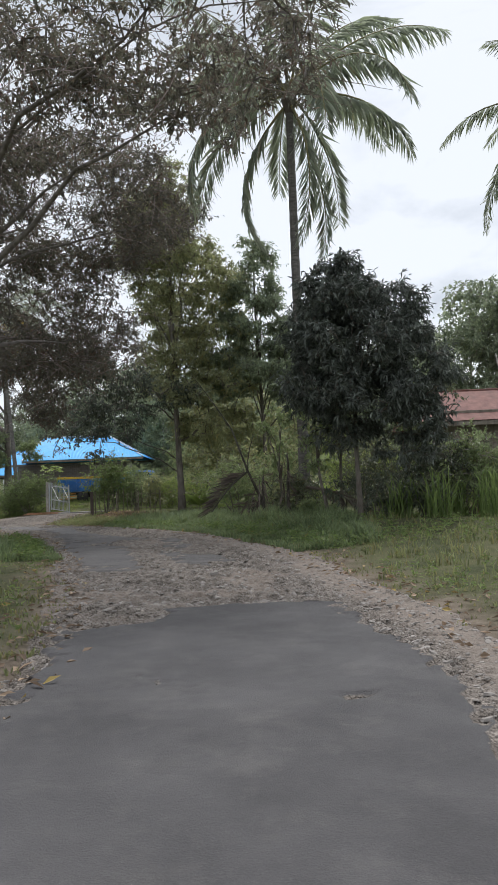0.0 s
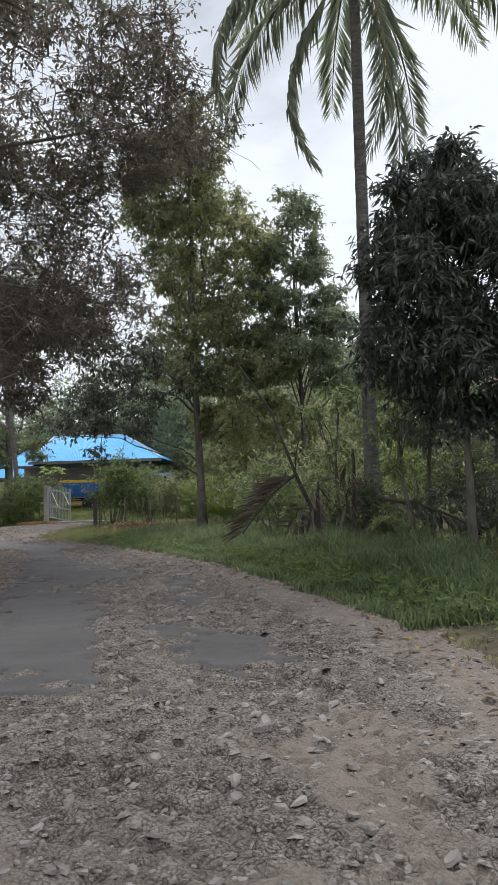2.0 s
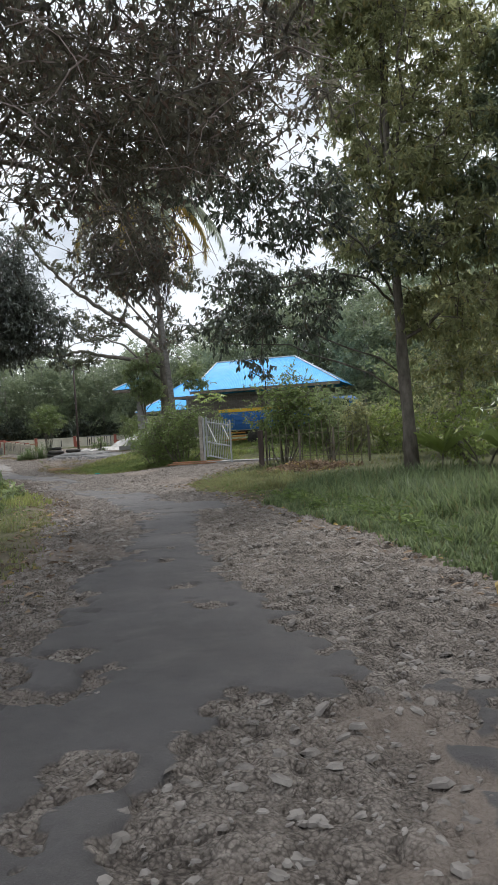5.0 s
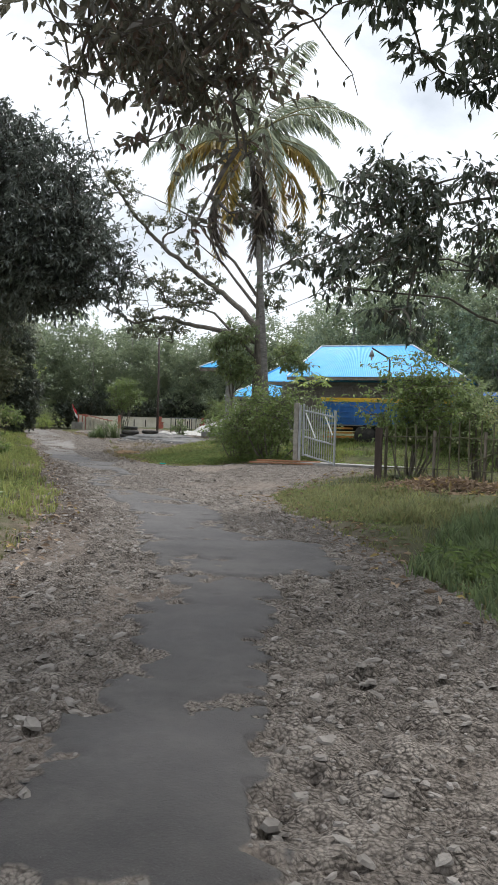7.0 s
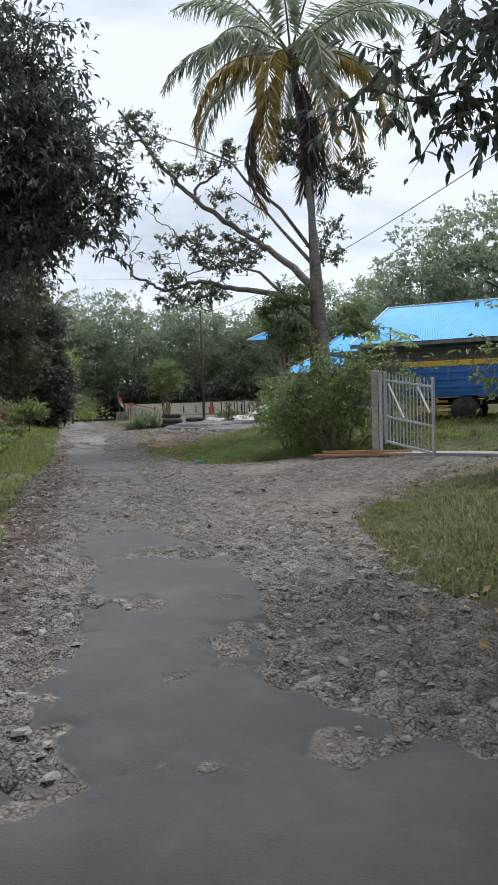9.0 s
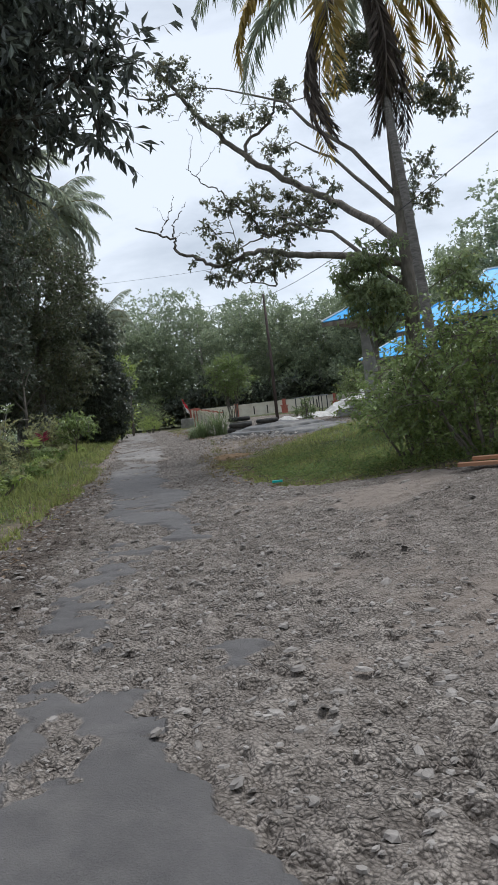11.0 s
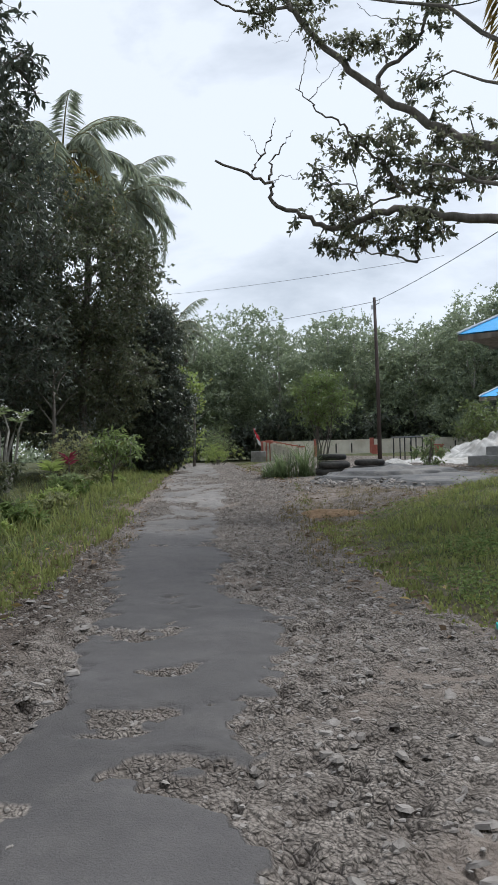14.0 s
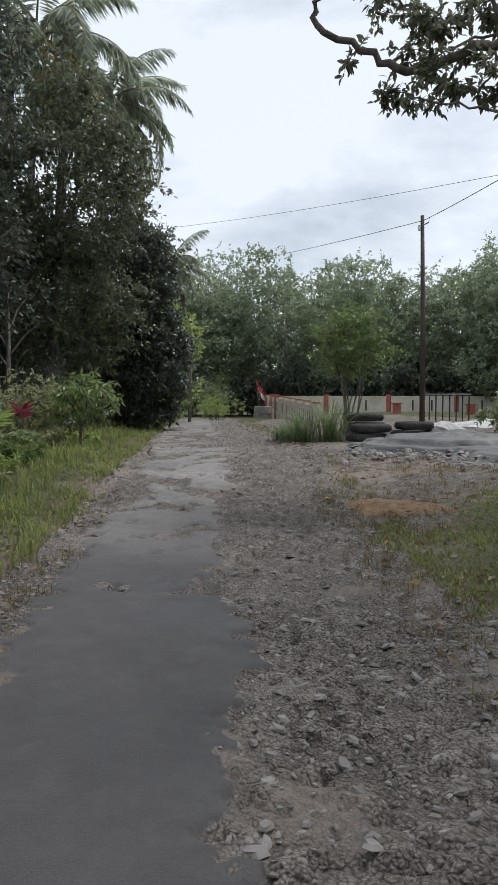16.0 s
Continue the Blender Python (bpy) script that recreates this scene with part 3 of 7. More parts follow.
def build_ground():
    fine = 0.5
    xs = np.concatenate([[-900, -500, -280, -160, -110, -85, -70, -62], np.arange(-56, 14, fine), [14, 18, 24, 32, 48, 75, 130, 280, 600, 900]])
    ys = np.concatenate([[-600, -250, -100, -50, -25], np.arange(-15, 90, fine), [90, 93, 97, 103, 112, 130, 170, 260, 500, 900]])
    X, Y = np.meshgrid(xs, ys, indexing="ij")
    d = off_road(X, Y)
    carriage = np.minimum(signed(ROAD_POLY, X, Y), signed(APRON, X, Y))
    z = land(X, Y) + 0.05 * (fbm(X * 0.7, Y * 0.7, 4, 3) - 0.5) + 0.10 * smooth_step(d, 0.1, 1.5) * fbm(X * 0.5, Y * 0.5, 3, 9)
    z -= 0.16 * smooth_step(-carriage, -0.05, 0.35)
    bare = np.clip(1 - smooth_step(d + 0.9 * (fbm(X * 1.3, Y * 1.3, 3, 5) - 0.5), 0.0, 0.7), 0, 1)
    n, m = X.shape
    i, j = np.meshgrid(np.arange(n - 1), np.arange(m - 1), indexing="ij")
    q = np.stack([i * m + j, (i + 1) * m + j, (i + 1) * m + j + 1, i * m + j + 1], -1).reshape(-1, 4)
    ob = setting("ground", Geo().add(np.stack([X, Y, z], -1), q), GROUND, "earth verge of soil and short turf beside a village road", "ground", smooth=True)
    a = ob.data.attributes.new("bare", "FLOAT", "POINT")
    a.data.foreach_set("value", bare.reshape(-1).astype(np.float32))


def put(ob, name, values):
    """A value at each vertex, for the material."""
    a = ob.data.attributes.new(name, "FLOAT", "POINT")
    a.data.foreach_set("value", np.asarray(values).reshape(-1).astype(np.float32))


def build_road():
    """Returns places on it that have lost their tar, for loose stones."""
    along = np.concatenate([np.arange(8, 18, 0.1), np.arange(18, 72, 0.045), np.arange(72, 84, 0.09), np.arange(84, STATIONS[-1], 0.25)])
    L, R = soft_edge(EDGE_L, along), soft_edge(EDGE_R, along)
    laid = np.vstack([TAR_NEAR, TAR_FAR])
    T = np.stack([np.interp(along, laid[:, 0], laid[:, c]) for c in (1, 2, 3)], -1)
    f = np.linspace(-0.1, 1.1, 118)[None]
    X = L[:, :1] * (1 - f) + R[:, :1] * f
    Y = L[:, 1:] * (1 - f) + R[:, 1:] * f
    width = np.hypot(*(R - L).T)[:, None]
    inner = np.minimum(f - T[:, :1], T[:, 1:2] - f) * width
    for at_s, at_f, half_s, half_w in TAR_PATCHES:
        gap_ = 1 - np.hypot((along[:, None] - at_s) / half_s, (f - at_f) * width / half_w)
        inner = np.maximum(inner, gap_ * min(half_s, half_w))
    ragged = inner + 0.40 * (fbm(X * 1.6, Y * 1.6, 4, 21) - 0.5) + 0.50 * (fbm(X * 6, Y * 6, 4, 27) - 0.5)
    for at_s, at_f, half_s, half_w in POTHOLES:
        gap_ = np.hypot((along[:, None] - at_s) / half_s, (f - at_f) * width / half_w) - 1
        ragged = np.minimum(ragged, (gap_ + 0.9 * (fbm(X * 4, Y * 4, 3, 29) - 0.5)) * min(half_s, half_w))
    holes = 0.5 * fbm(X * 0.8, Y * 0.8, 4, 33) + 0.5 * fbm(X * 2.3, Y * 2.3, 4, 35) + 0.14 * (fbm(X * 7, Y * 7, 3, 39) - 0.5)
    limit = 0.72 - 0.28 * T[:, 2:]
    tar = smooth_step(ragged, 0.0, 0.07) * (1 - smooth_step(holes, limit - 0.025, limit + 0.025))
    z = land(X, Y) + 0.05 * (fbm(X * 0.7, Y * 0.7, 4, 3) - 0.5)
    own, tilt, gap = flakes(X + 0.08 * fbm(X * 6, Y * 6, 2, 5), Y + 0.08 * fbm(X * 6, Y * 6, 2, 6), 0.15, 57)
    rough = 0.075 * (fbm(X * 1.7, Y * 1.7, 4, 51) - 0.5) + 0.048 * own ** 1.5 + 0.060 * tilt - 0.026 * (1 - smooth_step(gap, 0.0, 0.3)) - 0.012
    rim_ = smooth_step(f + 0.12 * (fbm(X * 1.1, Y * 1.1, 3, 87) - 0.5), 0.80, 0.90) * (1 - smooth_step(Y, 17, 25))
    rough = rough * (1 - 0.6 * rim_)
    rough += (1 - 0.7 * rim_) * 0.012 * (vnoise(X * 17, Y * 17, 58) - 0.5)
    z = z + tar * (0.026 + 0.010 * fbm(X * 3, Y * 3, 3, 61)) + (1 - tar) * rough
    for at_s, at_f, half_s, half_w in POTHOLES[:1]:
        z -= 0.06 * (1 - smooth_step(np.hypot((along[:, None] - at_s) / half_s, (f - at_f) * width / half_w), 0.3, 1.1))
    out = np.minimum(f, 1 - f) * width + 0.35 * (fbm(X * 1.5, Y * 1.5, 4, 71) - 0.5)
    z -= 0.14 * (1 - smooth_step(out, -0.35, 0.15))
    n, m = X.shape
    i, j = np.meshgrid(np.arange(n - 1), np.arange(m - 1), indexing="ij")
    q = np.stack([i * m + j, i * m + j + 1, (i + 1) * m + j + 1, (i + 1) * m + j], -1).reshape(-1, 4)
    global ROAD_OB
    ROAD_OB = ob = setting("road", Geo().add(np.stack([X, Y, z], -1), q), ROAD, "worn village road with broken asphalt strip and loose stone", "road")
    corner = tar.reshape(-1)[q].max(1)
    ob.data.polygons.foreach_set("use_smooth", corner > 0.05)
    put(ob, "tar", tar)
    put(ob, "slab", own)
    put(ob, "dust", np.broadcast_to(smooth_step(along[:, None], 22, 30) * 0.25 + 0.9 * smooth_step(along[:, None], 72.5, 76), X.shape) * (0.5 + fbm(X * 0.8, Y * 0.8, 4, 45)))
    rim = np.minimum(f, 1 - f) * width
    put(ob, "earth", rim_ * 0.95 + (1 - rim_) * smooth_step(fbm(X * 0.9, Y * 0.9, 4, 77) + 0.22 * np.exp(-np.maximum(rim, 0) / 0.5) + 0.5 * np.exp(-((along[:, None] - 46.8) / 1.5) ** 4 - ((f - 0.12) / 0.07) ** 4), 0.65, 0.80))
    # left rim darkened: damp leaf soil, and the verge's shade put into the colour
    put(ob, "damp_and_shade", 0.85 * smooth_step(0.26 - f + 0.25 * (fbm(X * 1.4, Y * 1.4, 4, 88) - 0.5), 0.0, 0.12) * smooth_step(Y, 27, 33) * (1 - smooth_step(Y, 47, 53)))
    loose = (tar < 0.2) & (out > -0.05)
    return X[loose], Y[loose], z[loose]


def build_sheet(name, poly, res, mat, label, category, lift, bumps, tar=False):
    """A ragged sheet over a stretch of ground."""
    x0, y0 = poly.min(0) - 0.6
    x1, y1 = poly.max(0) + 0.6
    X, Y = np.meshgrid(np.arange(x0, x1, res), np.arange(y0, y1, res), indexing="ij")
    d = signed(poly, X, Y) + 0.6 * (fbm(X * 1.2, Y * 1.2, 4, 81) - 0.5)
    own, tilt, gap = flakes(X + 0.08 * fbm(X * 6, Y * 6, 2, 5), Y + 0.08 * fbm(X * 6, Y * 6, 2, 6), 0.13, 67)
    z = land(X, Y) + 0.05 * (fbm(X * 0.7, Y * 0.7, 4, 3) - 0.5) + lift + bumps * (fbm(X * 3, Y * 3, 5, 83) - 0.5 + 0.5 * own + 0.8 * tilt - 0.5 * (1 - smooth_step(gap, 0.0, 0.25))) - 0.22 * smooth_step(d, -0.15, 0.4)
    n, m = X.shape
    idx = np.arange(n * m).reshape(n, m)
    q = np.stack([idx[:-1, :-1], idx[1:, :-1], idx[1:, 1:], idx[:-1, 1:]], -1).reshape(-1, 4)
    keep = (d[:-1, :-1] < 0.5).reshape(-1)
    ob = setting(name, Geo().add(np.stack([X, Y, z], -1), q[keep]), mat, label, category)
    if tar:
        put(ob, "tar", np.zeros(n * m))
        put(ob, "slab", own)
        # here only scattered damp patches
        put(ob, "damp_and_shade", 0.2 * smooth_step(fbm(X * 0.6 + 9, Y * 0.6, 4, 89), 0.56, 0.7))
        put(ob, "earth", smooth_step(fbm(X * 0.7, Y * 0.7, 4, 79), 0.56, 0.72))
    return ob


build_ground()
LOOSE = build_road()
build_sheet("driveway", APRON, 0.05, ROAD, "unpaved stony driveway apron before the gate", "driveway", 0.0, 0.042, True)
build_sheet("dirt_lot", BARREN, 0.08, ROAD, "bare stony lot beside the road", "ground", 0.0, 0.05, True)


def ground_z(x, y):
    return float(land(x, y))


# ---- plants ----
def sample_lobes(lobes, n, shell=0.0):
    """Points in a set of ellipsoids (centre, radii), by volume; shell pushes them outwards."""
    lobes = np.asarray(lobes, float)
    w = lobes[:, 3] * lobes[:, 4] * lobes[:, 5]
    k = rng.choice(len(lobes), n, p=w / w.sum())
    d = rng.normal(0, 1, (n, 3))
    d /= np.linalg.norm(d, axis=1)[:, None]
    r = rng.random(n) ** (1 / 3)
    r = r * (1 - shell) + shell * np.sqrt(rng.random(n)) ** 0.4
    return lobes[k, :3] + d * r[:, None] * lobes[k, 3:6]


def bent(a, b, sag, n=7, wob=0.06):
    """A bough from a to b, rising first."""
    a, b = np.asarray(a, float), np.asarray(b, float)
    t = np.linspace(0, 1, n)[:, None]
    span = np.linalg.norm(b - a)
    p = a + (b - a) * t
    p[:, 2] += sag * span * np.sin(t[:, 0] * np.pi)
    p[1:-1] += rng.normal(0, wob * span / n * 2, (n - 2, 3))
    return p


def crown(geo, twigs, lobes, n_clumps, per_clump, per_twig, leaf, droop, spread, shell=0.35, far=False, stems=True, fine=False, gather=0.0):
    """Leaves in clumps: a clump's twigs fan out, each ends in a spray of leaves; gather draws clumps together, leaving gaps."""
    c = sample_lobes(lobes, n_clumps, shell)
    if gather:
        hubs = c[rng.choice(n_clumps, max(4, n_clumps // 9), replace=False)]
        c = c + gather * (hubs[np.argmin(np.linalg.norm(c[:, None] - hubs[None], axis=2), 1)] - c)
    n = n_clumps * per_clump
    ends = np.repeat(c, per_clump, 0) + rng.normal(0, 1, (n, 3)) * np.array([spread, spread, spread * 0.65])
    starts = np.repeat(c, per_clump, 0)
    d = ends - starts
    if stems:
        side = np.cross(d, (0, 0, 1.0)) * 0.0 + rng.normal(0, 0.006, (n, 3))
        v = np.stack([starts + side, starts - side, ends], 1)
        twigs.add(v, np.arange(n)[:, None] * 3 + (0, 1, 2))
    t = rng.random((n, per_twig, 1)) * 0.75 + 0.3
    p = (starts[:, None] + d[:, None] * t).reshape(-1, 3)
    m = len(p)
    u = d / (np.linalg.norm(d, axis=1)[:, None] + 1e-9)
    axis = np.repeat(u, per_twig, 0) * 0.55 + rng.normal(0, 0.62, (m, 3))
    axis[:, 2] -= droop
    L = leaf[0] * rng.uniform(0.65, 1.25, m)
    if fine:
        geo.fine_leaves(p, axis, L, L * leaf[1] / leaf[0])
    elif far:
        geo.diamonds(p, axis, L[:, None], leaf[1])
    else:
        geo.leaves(p, axis, L, L * leaf[1] / leaf[0])
    return c


def tree(name, base, top, radius, lobes, clumps, per_clump, per_twig, leaf, leaf_mat, bark, label, limbs=7, droop=0.5, spread=0.45, shell=0.35,
         far=False, category="tree", group="", boughs=(), trunk_bend=0.3, stems=2, bough_w=0.62, near=(), near_clumps=0, fine=False, wisps=0, near_leaf=1.0, gather=0.0):
    """base, top of the trunk, lobes of the crown and boughs (lists of points) in world metres."""
    base = np.array([base[0], base[1], ground_z(base[0], base[1]) - 0.1])
    ob = thing(name, base, label, category, group)
    lob = np.array(lobes, float)
    lob[:, :3] -= base
    tip = np.asarray(top, float) - base
    t = np.linspace(0, 1, 12)
    line = tip * t[:, None] + np.c_[np.sin(t * 5 + base[0]) * t * trunk_bend, np.cos(t * 4 + base[1]) * t * trunk_bend, t * 0] * (1 - t[:, None])
    r = radius * (1 - 0.75 * t) * (1 + 0.5 * np.exp(-t * 14))
    part("trunk", Geo().tube(line, r, 10), bark, ob, smooth=True)
    g, tw = Geo(), Geo()
    c = crown(g, tw, lob, clumps, per_clump, per_twig, leaf, droop, spread, shell, far, fine=fine, gather=gather)
    if near_clumps:
        low = np.array(near, float)
        low[:, :3] -= base
        c = np.vstack([c, crown(g, tw, low, near_clumps, per_clump, per_twig, (leaf[0] * near_leaf, leaf[1] * near_leaf), droop + 0.3, spread * 0.75, 0.2, fine=True)])
    bare_ = Geo()
    for _ in range(wisps):
        a = sample_lobes(lob, 1)[0]
        d = rng.normal(0, 1, 3) * (1, 1, 0.25)
        d *= rng.uniform(0.7, 1.9) / np.linalg.norm(d)
        u = np.linspace(0, 1, 7)[:, None]
        path = a + d * u + np.array((0, 0, -0.45)) * u ** 2 * rng.uniform(0.2, 1.6) + np.cumsum(rng.normal(0, 0.035, (7, 3)), 0)
        bare_.tube(path, np.linspace(0.013, 0.004, 7), 3, cap=False)
    if wisps:
        tagged(part("twig_tangle", bare_, TWIG, ob, "thin bare pinkish-grey twigs"), kind="stuff")
    heads = c[rng.choice(len(c), limbs)]
    spine = [line[5:]]
    for h in heads:
        zf = np.clip((h[2] * 0.55 + 0.1 * tip[2]) / tip[2] * rng.uniform(0.75, 1.0), 0.15, 0.97)
        a = np.array([np.interp(zf, t, line[:, i]) for i in range(3)])
        path = bent(a, h, 0.10)
        spine.append(path)
        part("limb", Geo().tube(path, np.linspace(radius * (1 - 0.7 * zf) * 0.45, 0.015, 7), 6), bark, ob, smooth=True)
    for b in boughs:
        b = np.asarray(b, float)
        pts = b[:, :3] - base
        u = np.linspace(0, len(pts) - 1, 4 * len(pts))
        q = np.stack([np.interp(u, np.arange(len(pts)), pts[:, i]) for i in range(3)], -1)
        q[1:-1] = (q[:-2] + q[1:-1] * 2 + q[2:]) / 4 + rng.normal(0, 0.03, (len(q) - 2, 3))
        spine.append(q)
        part("limb", Geo().tube(q, bough_w * np.interp(u, np.arange(len(pts)), b[:, 3]), 8), bark, ob, smooth=True)
    # thin side shoots from the clumps back to the nearest limb head
    nodes = np.vstack(spine)
    room = np.zeros((len(nodes) + 2 * len(c), 3))
    room[:len(nodes)] = nodes
    count = len(nodes)
    order = np.argsort(np.min(np.linalg.norm(c[:, None] - nodes[None], axis=2), 1))
    for b in c[order]:
        a = room[np.argmin(np.linalg.norm(room[:count] - b, axis=1) + 0.25 * np.maximum(0, room[:count, 2] - b[2]))]
        path = bent(a, b, 0.06, 4)
        room[count], room[count + 1] = path[2], b
        count += 2
        tw.tube(path, np.linspace(0.026, 0.010, 4) * (1 if len(c) > 60 else 0.6), 3, cap=False)
    if stems:
        tagged(part("branchwork", tw, bark, ob), kind="stuff")
    tagged(part("crown", g, leaf_mat, ob), kind="stuff")
    return ob


def shrub(name, base, size, n, leaf, leaf_mat, label, category="shrub", group="", stems=9, droop=0.2, bark=BARK, z0=0.0):
    """A bush of many stems; size: width, depth, height."""
    b = np.array([base[0], base[1], ground_z(base[0], base[1]) - 0.05])
    ob = thing(name, b, label, category, group)
    w, d, h = size
    g, tw = Geo(), Geo()
    lobes = [(rng.normal(0, w * 0.16), rng.normal(0, d * 0.16), h * (0.45 + z0 / 2) + rng.uniform(-0.1, 0.18) * h, w * 0.36, d * 0.36, h * (0.36 - z0 * 0.2)) for _ in range(4)]
    c = crown(g, tw, lobes, max(8, n // 34), 6, 9, leaf, droop, min(w, h) * 0.13, 0.3)
    for h_ in c[rng.choice(len(c), stems)]:
        a = np.array([h_[0] * 0.2 + rng.normal(0, 0.05), h_[1] * 0.2 + rng.normal(0, 0.05), 0])
        part("stem", Geo().tube(bent(a, h_, 0.05, 5), np.linspace(0.03, 0.008, 5), 5), bark, ob)
    tagged(part("branchwork", tw, bark, ob), kind="stuff")
    tagged(part("foliage", g, leaf_mat, ob), kind="stuff")
    return ob


def frond_geo(length, sag, leaflet, n=78, hang=0.5, tilt=0.0, limp=False):
    """One palm frond along +x: its rib and its leaflets."""
    t = np.linspace(0, 1, 12)
    rib = np.c_[length * (t - 0.28 * sag * t ** 3), 0 * t, length * (0.55 * t * (1 - 0.4 * sag) - 0.95 * sag * t ** 2.2)]
    r = Geo().tube(rib, np.linspace(0.05, 0.008, 12), 5)
    u = np.repeat(np.linspace(0.16, 0.99, n), 2)
    sgn = np.tile((1.0, -1.0), n)
    p = np.stack([np.interp(u, t, rib[:, i]) for i in range(3)], -1)
    d = np.stack([np.interp(u, t, np.gradient(rib[:, i], t)) for i in range(3)], -1)
    d /= np.linalg.norm(d, axis=1)[:, None]
    down = np.array((math.sin(tilt), 0.0, -math.cos(tilt)))
    steep = np.clip(d @ down, 0, 1)
    ax = d * 0.55 + np.c_[0 * u, sgn * (0.4 if limp else 0.9 - hang * 0.4), 0 * u] + down * ((1.2 * hang + 0.25 * rng.random(len(u))) * (1 - 0.8 * steep))[:, None] + rng.normal(0, 0.09, (len(u), 3))
    ln = leaflet * (0.35 + 0.75 * np.sin(np.clip(u * 0.9 + 0.1, 0, 1) * np.pi) ** 0.7) * rng.uniform(0.85, 1.1, len(u))
    g = Geo().leaves(p, ax, ln, 0.024, 0.35, (0, 0, 1), 0.18)
    return r, g


RIB = surface("palm_rib", (0.16, 0.15, 0.06), (0.25, 0.22, 0.10), 5.0, 0.6)


def palm(base, head, radius, fronds, length, label, dead=3, nuts=6, yellow=2, turn=0.0, leaflet=0.75, limp_mat=FROND_DEAD, sag0=0.5):
    b = np.array([base[0], base[1], ground_z(base[0], base[1]) - 0.1])
    ob = thing("coconut_palm", b, label, "palm tree", "coconut palms")
    tip = np.asarray(head, float) - b
    t = np.linspace(0, 1, 60)
    line = np.c_[tip[0] * t ** 1.4, tip[1] * t ** 1.4, tip[2] * t]
    ring = 1 + 0.06 * ((np.arange(60) % 2) - 0.5)
    part("trunk", Geo().tube(line, radius * ring * (1 - 0.35 * t) * (1 + 0.9 * np.exp(-t * 20)), 12), PALMBARK, ob)
    part("crown_shaft", Geo().tube([tip + (0, 0, -0.7), tip + (0, 0, -0.2), tip + (0, 0, 0.4)], (radius * 0.8, radius * 1.5, 0.05), 9), FROND_DEAD, ob)
    for i in range(fronds):
        az = turn + i * 2.399
        k = i / fronds
        sag = sag0 + 0.4 * k + rng.uniform(-0.1, 0.1)
        yel = i >= fronds - yellow
        lift = -0.66 * (1 - k) ** 1.3 + 0.55 * k
        rib, leaf = frond_geo(length * rng.uniform(0.88, 1.05), sag, leaflet, hang=0.4 + 0.4 * k, tilt=lift)
        m = Matrix.Translation(tip) @ Matrix.Rotation(az, 4, "Z") @ Matrix.Rotation(lift, 4, "Y")
        f = part("frond", rib, RIB, ob, "yellowing frond" if yel else "")
        f.matrix_local = m
        tagged(part("leaf_blade", leaf, FROND_YELLOW if yel else FROND, f), kind="stuff")
    for i in range(dead):
        lift = 1.05 + 0.14 * (i % 3)
        rib, leaf = frond_geo(length * rng.uniform(0.75, 1.0), 0.6, leaflet * 0.8, 60, hang=1.0, tilt=lift, limp=True)
        f = part("frond", rib, RIB if limp_mat is FROND else FROND_DEAD, ob, "old drooping frond" if limp_mat is FROND else "dead brown hanging frond")
        f.matrix_local = Matrix.Translation(tip + (0, 0, -0.3)) @ Matrix.Rotation(turn + i * 2.1 + 0.6, 4, "Z") @ Matrix.Rotation(lift, 4, "Y")
        tagged(part("leaf_blade", leaf, limp_mat, f), kind="stuff")
    for i in range(nuts):
        a = i * 1.1
        s = np.linspace(0, np.pi, 8)
        part("coconut", Geo().tube(np.c_[0 * s, 0 * s, -np.cos(s) * 0.14] + tip + (0.3 * math.cos(a), 0.3 * math.sin(a), -0.35 - 0.1 * (i % 2)), np.maximum(np.sin(s) * 0.11, 0.004), 8),
             LEAF_BRIGHT, ob, smooth=True)
    return ob

# ---- trees along the road ----
tree("overhanging_tree", (-8.6, 18.2), (-7.6, 20.5, 12.5), 0.34,
     [(-5.2, 23.5, 10.6, 3.6, 3.2, 2.6), (-6.3, 25.5, 7.6, 2.8, 3.6, 2.4), (-6.7, 24.8, 6.0, 2.0, 2.2, 1.5), (-1.2, 13.5, 10.0, 3.6, 3.2, 1.5), (-8.0, 19, 10, 3.0, 3.4, 2.6), (-6.8, 27.8, 6.9, 1.9, 2.0, 1.2), (-6.6, 28.0, 7.0, 1.8, 1.8, 1.1), (-5.4, 28.6, 6.9, 1.7, 1.6, 1.0), (-7.55, 28.6, 5.0, 1.05, 1.0, 0.9),
      (-4.5, 17, 10.5, 2.8, 3, 1.8), (-3.2, 26.5, 11.6, 2.2, 2.2, 1.8), (-8.3, 30.3, 5.7, 0.9, 1.0, 0.7), (-0.4, 18.9, 10.9, 1.0, 1.0, 1.1)],
     1560, 8, 7, (0.135, 0.054), LEAF_BROWN, TWIGBARK, "wide roadside tree with thin twiggy boughs over the road", limbs=16, bough_w=0.45, wisps=1250, gather=0.15, near_clumps=52, near_leaf=0.66,
     near=[(-7.3, 28.6, 3.9, 0.55, 0.6, 0.7), (-7.5, 28.5, 4.6, 0.9, 0.8, 0.45), (-7.4, 29.2, 4.5, 0.6, 0.7, 0.7), (-7.55, 28.6, 5.0, 0.8, 0.8, 0.7)], droop=0.45, spread=0.34,
     boughs=[[(-8.2, 19, 6, 0.16), (-6.5, 21, 8.2, 0.10), (-3.5, 23, 9.6, 0.06), (-1.5, 24, 10.4, 0.02)],
             [(-8.2, 19, 5, 0.16), (-7.2, 23, 6.4, 0.09), (-6.8, 27, 7.2, 0.05), (-8.3, 30.5, 6.0, 0.015)],
             [(-8.0, 19.5, 8, 0.14), (-5, 16.5, 9.6, 0.08), (-1, 13.5, 10.3, 0.04), (2.0, 12.5, 9.8, 0.012)]])
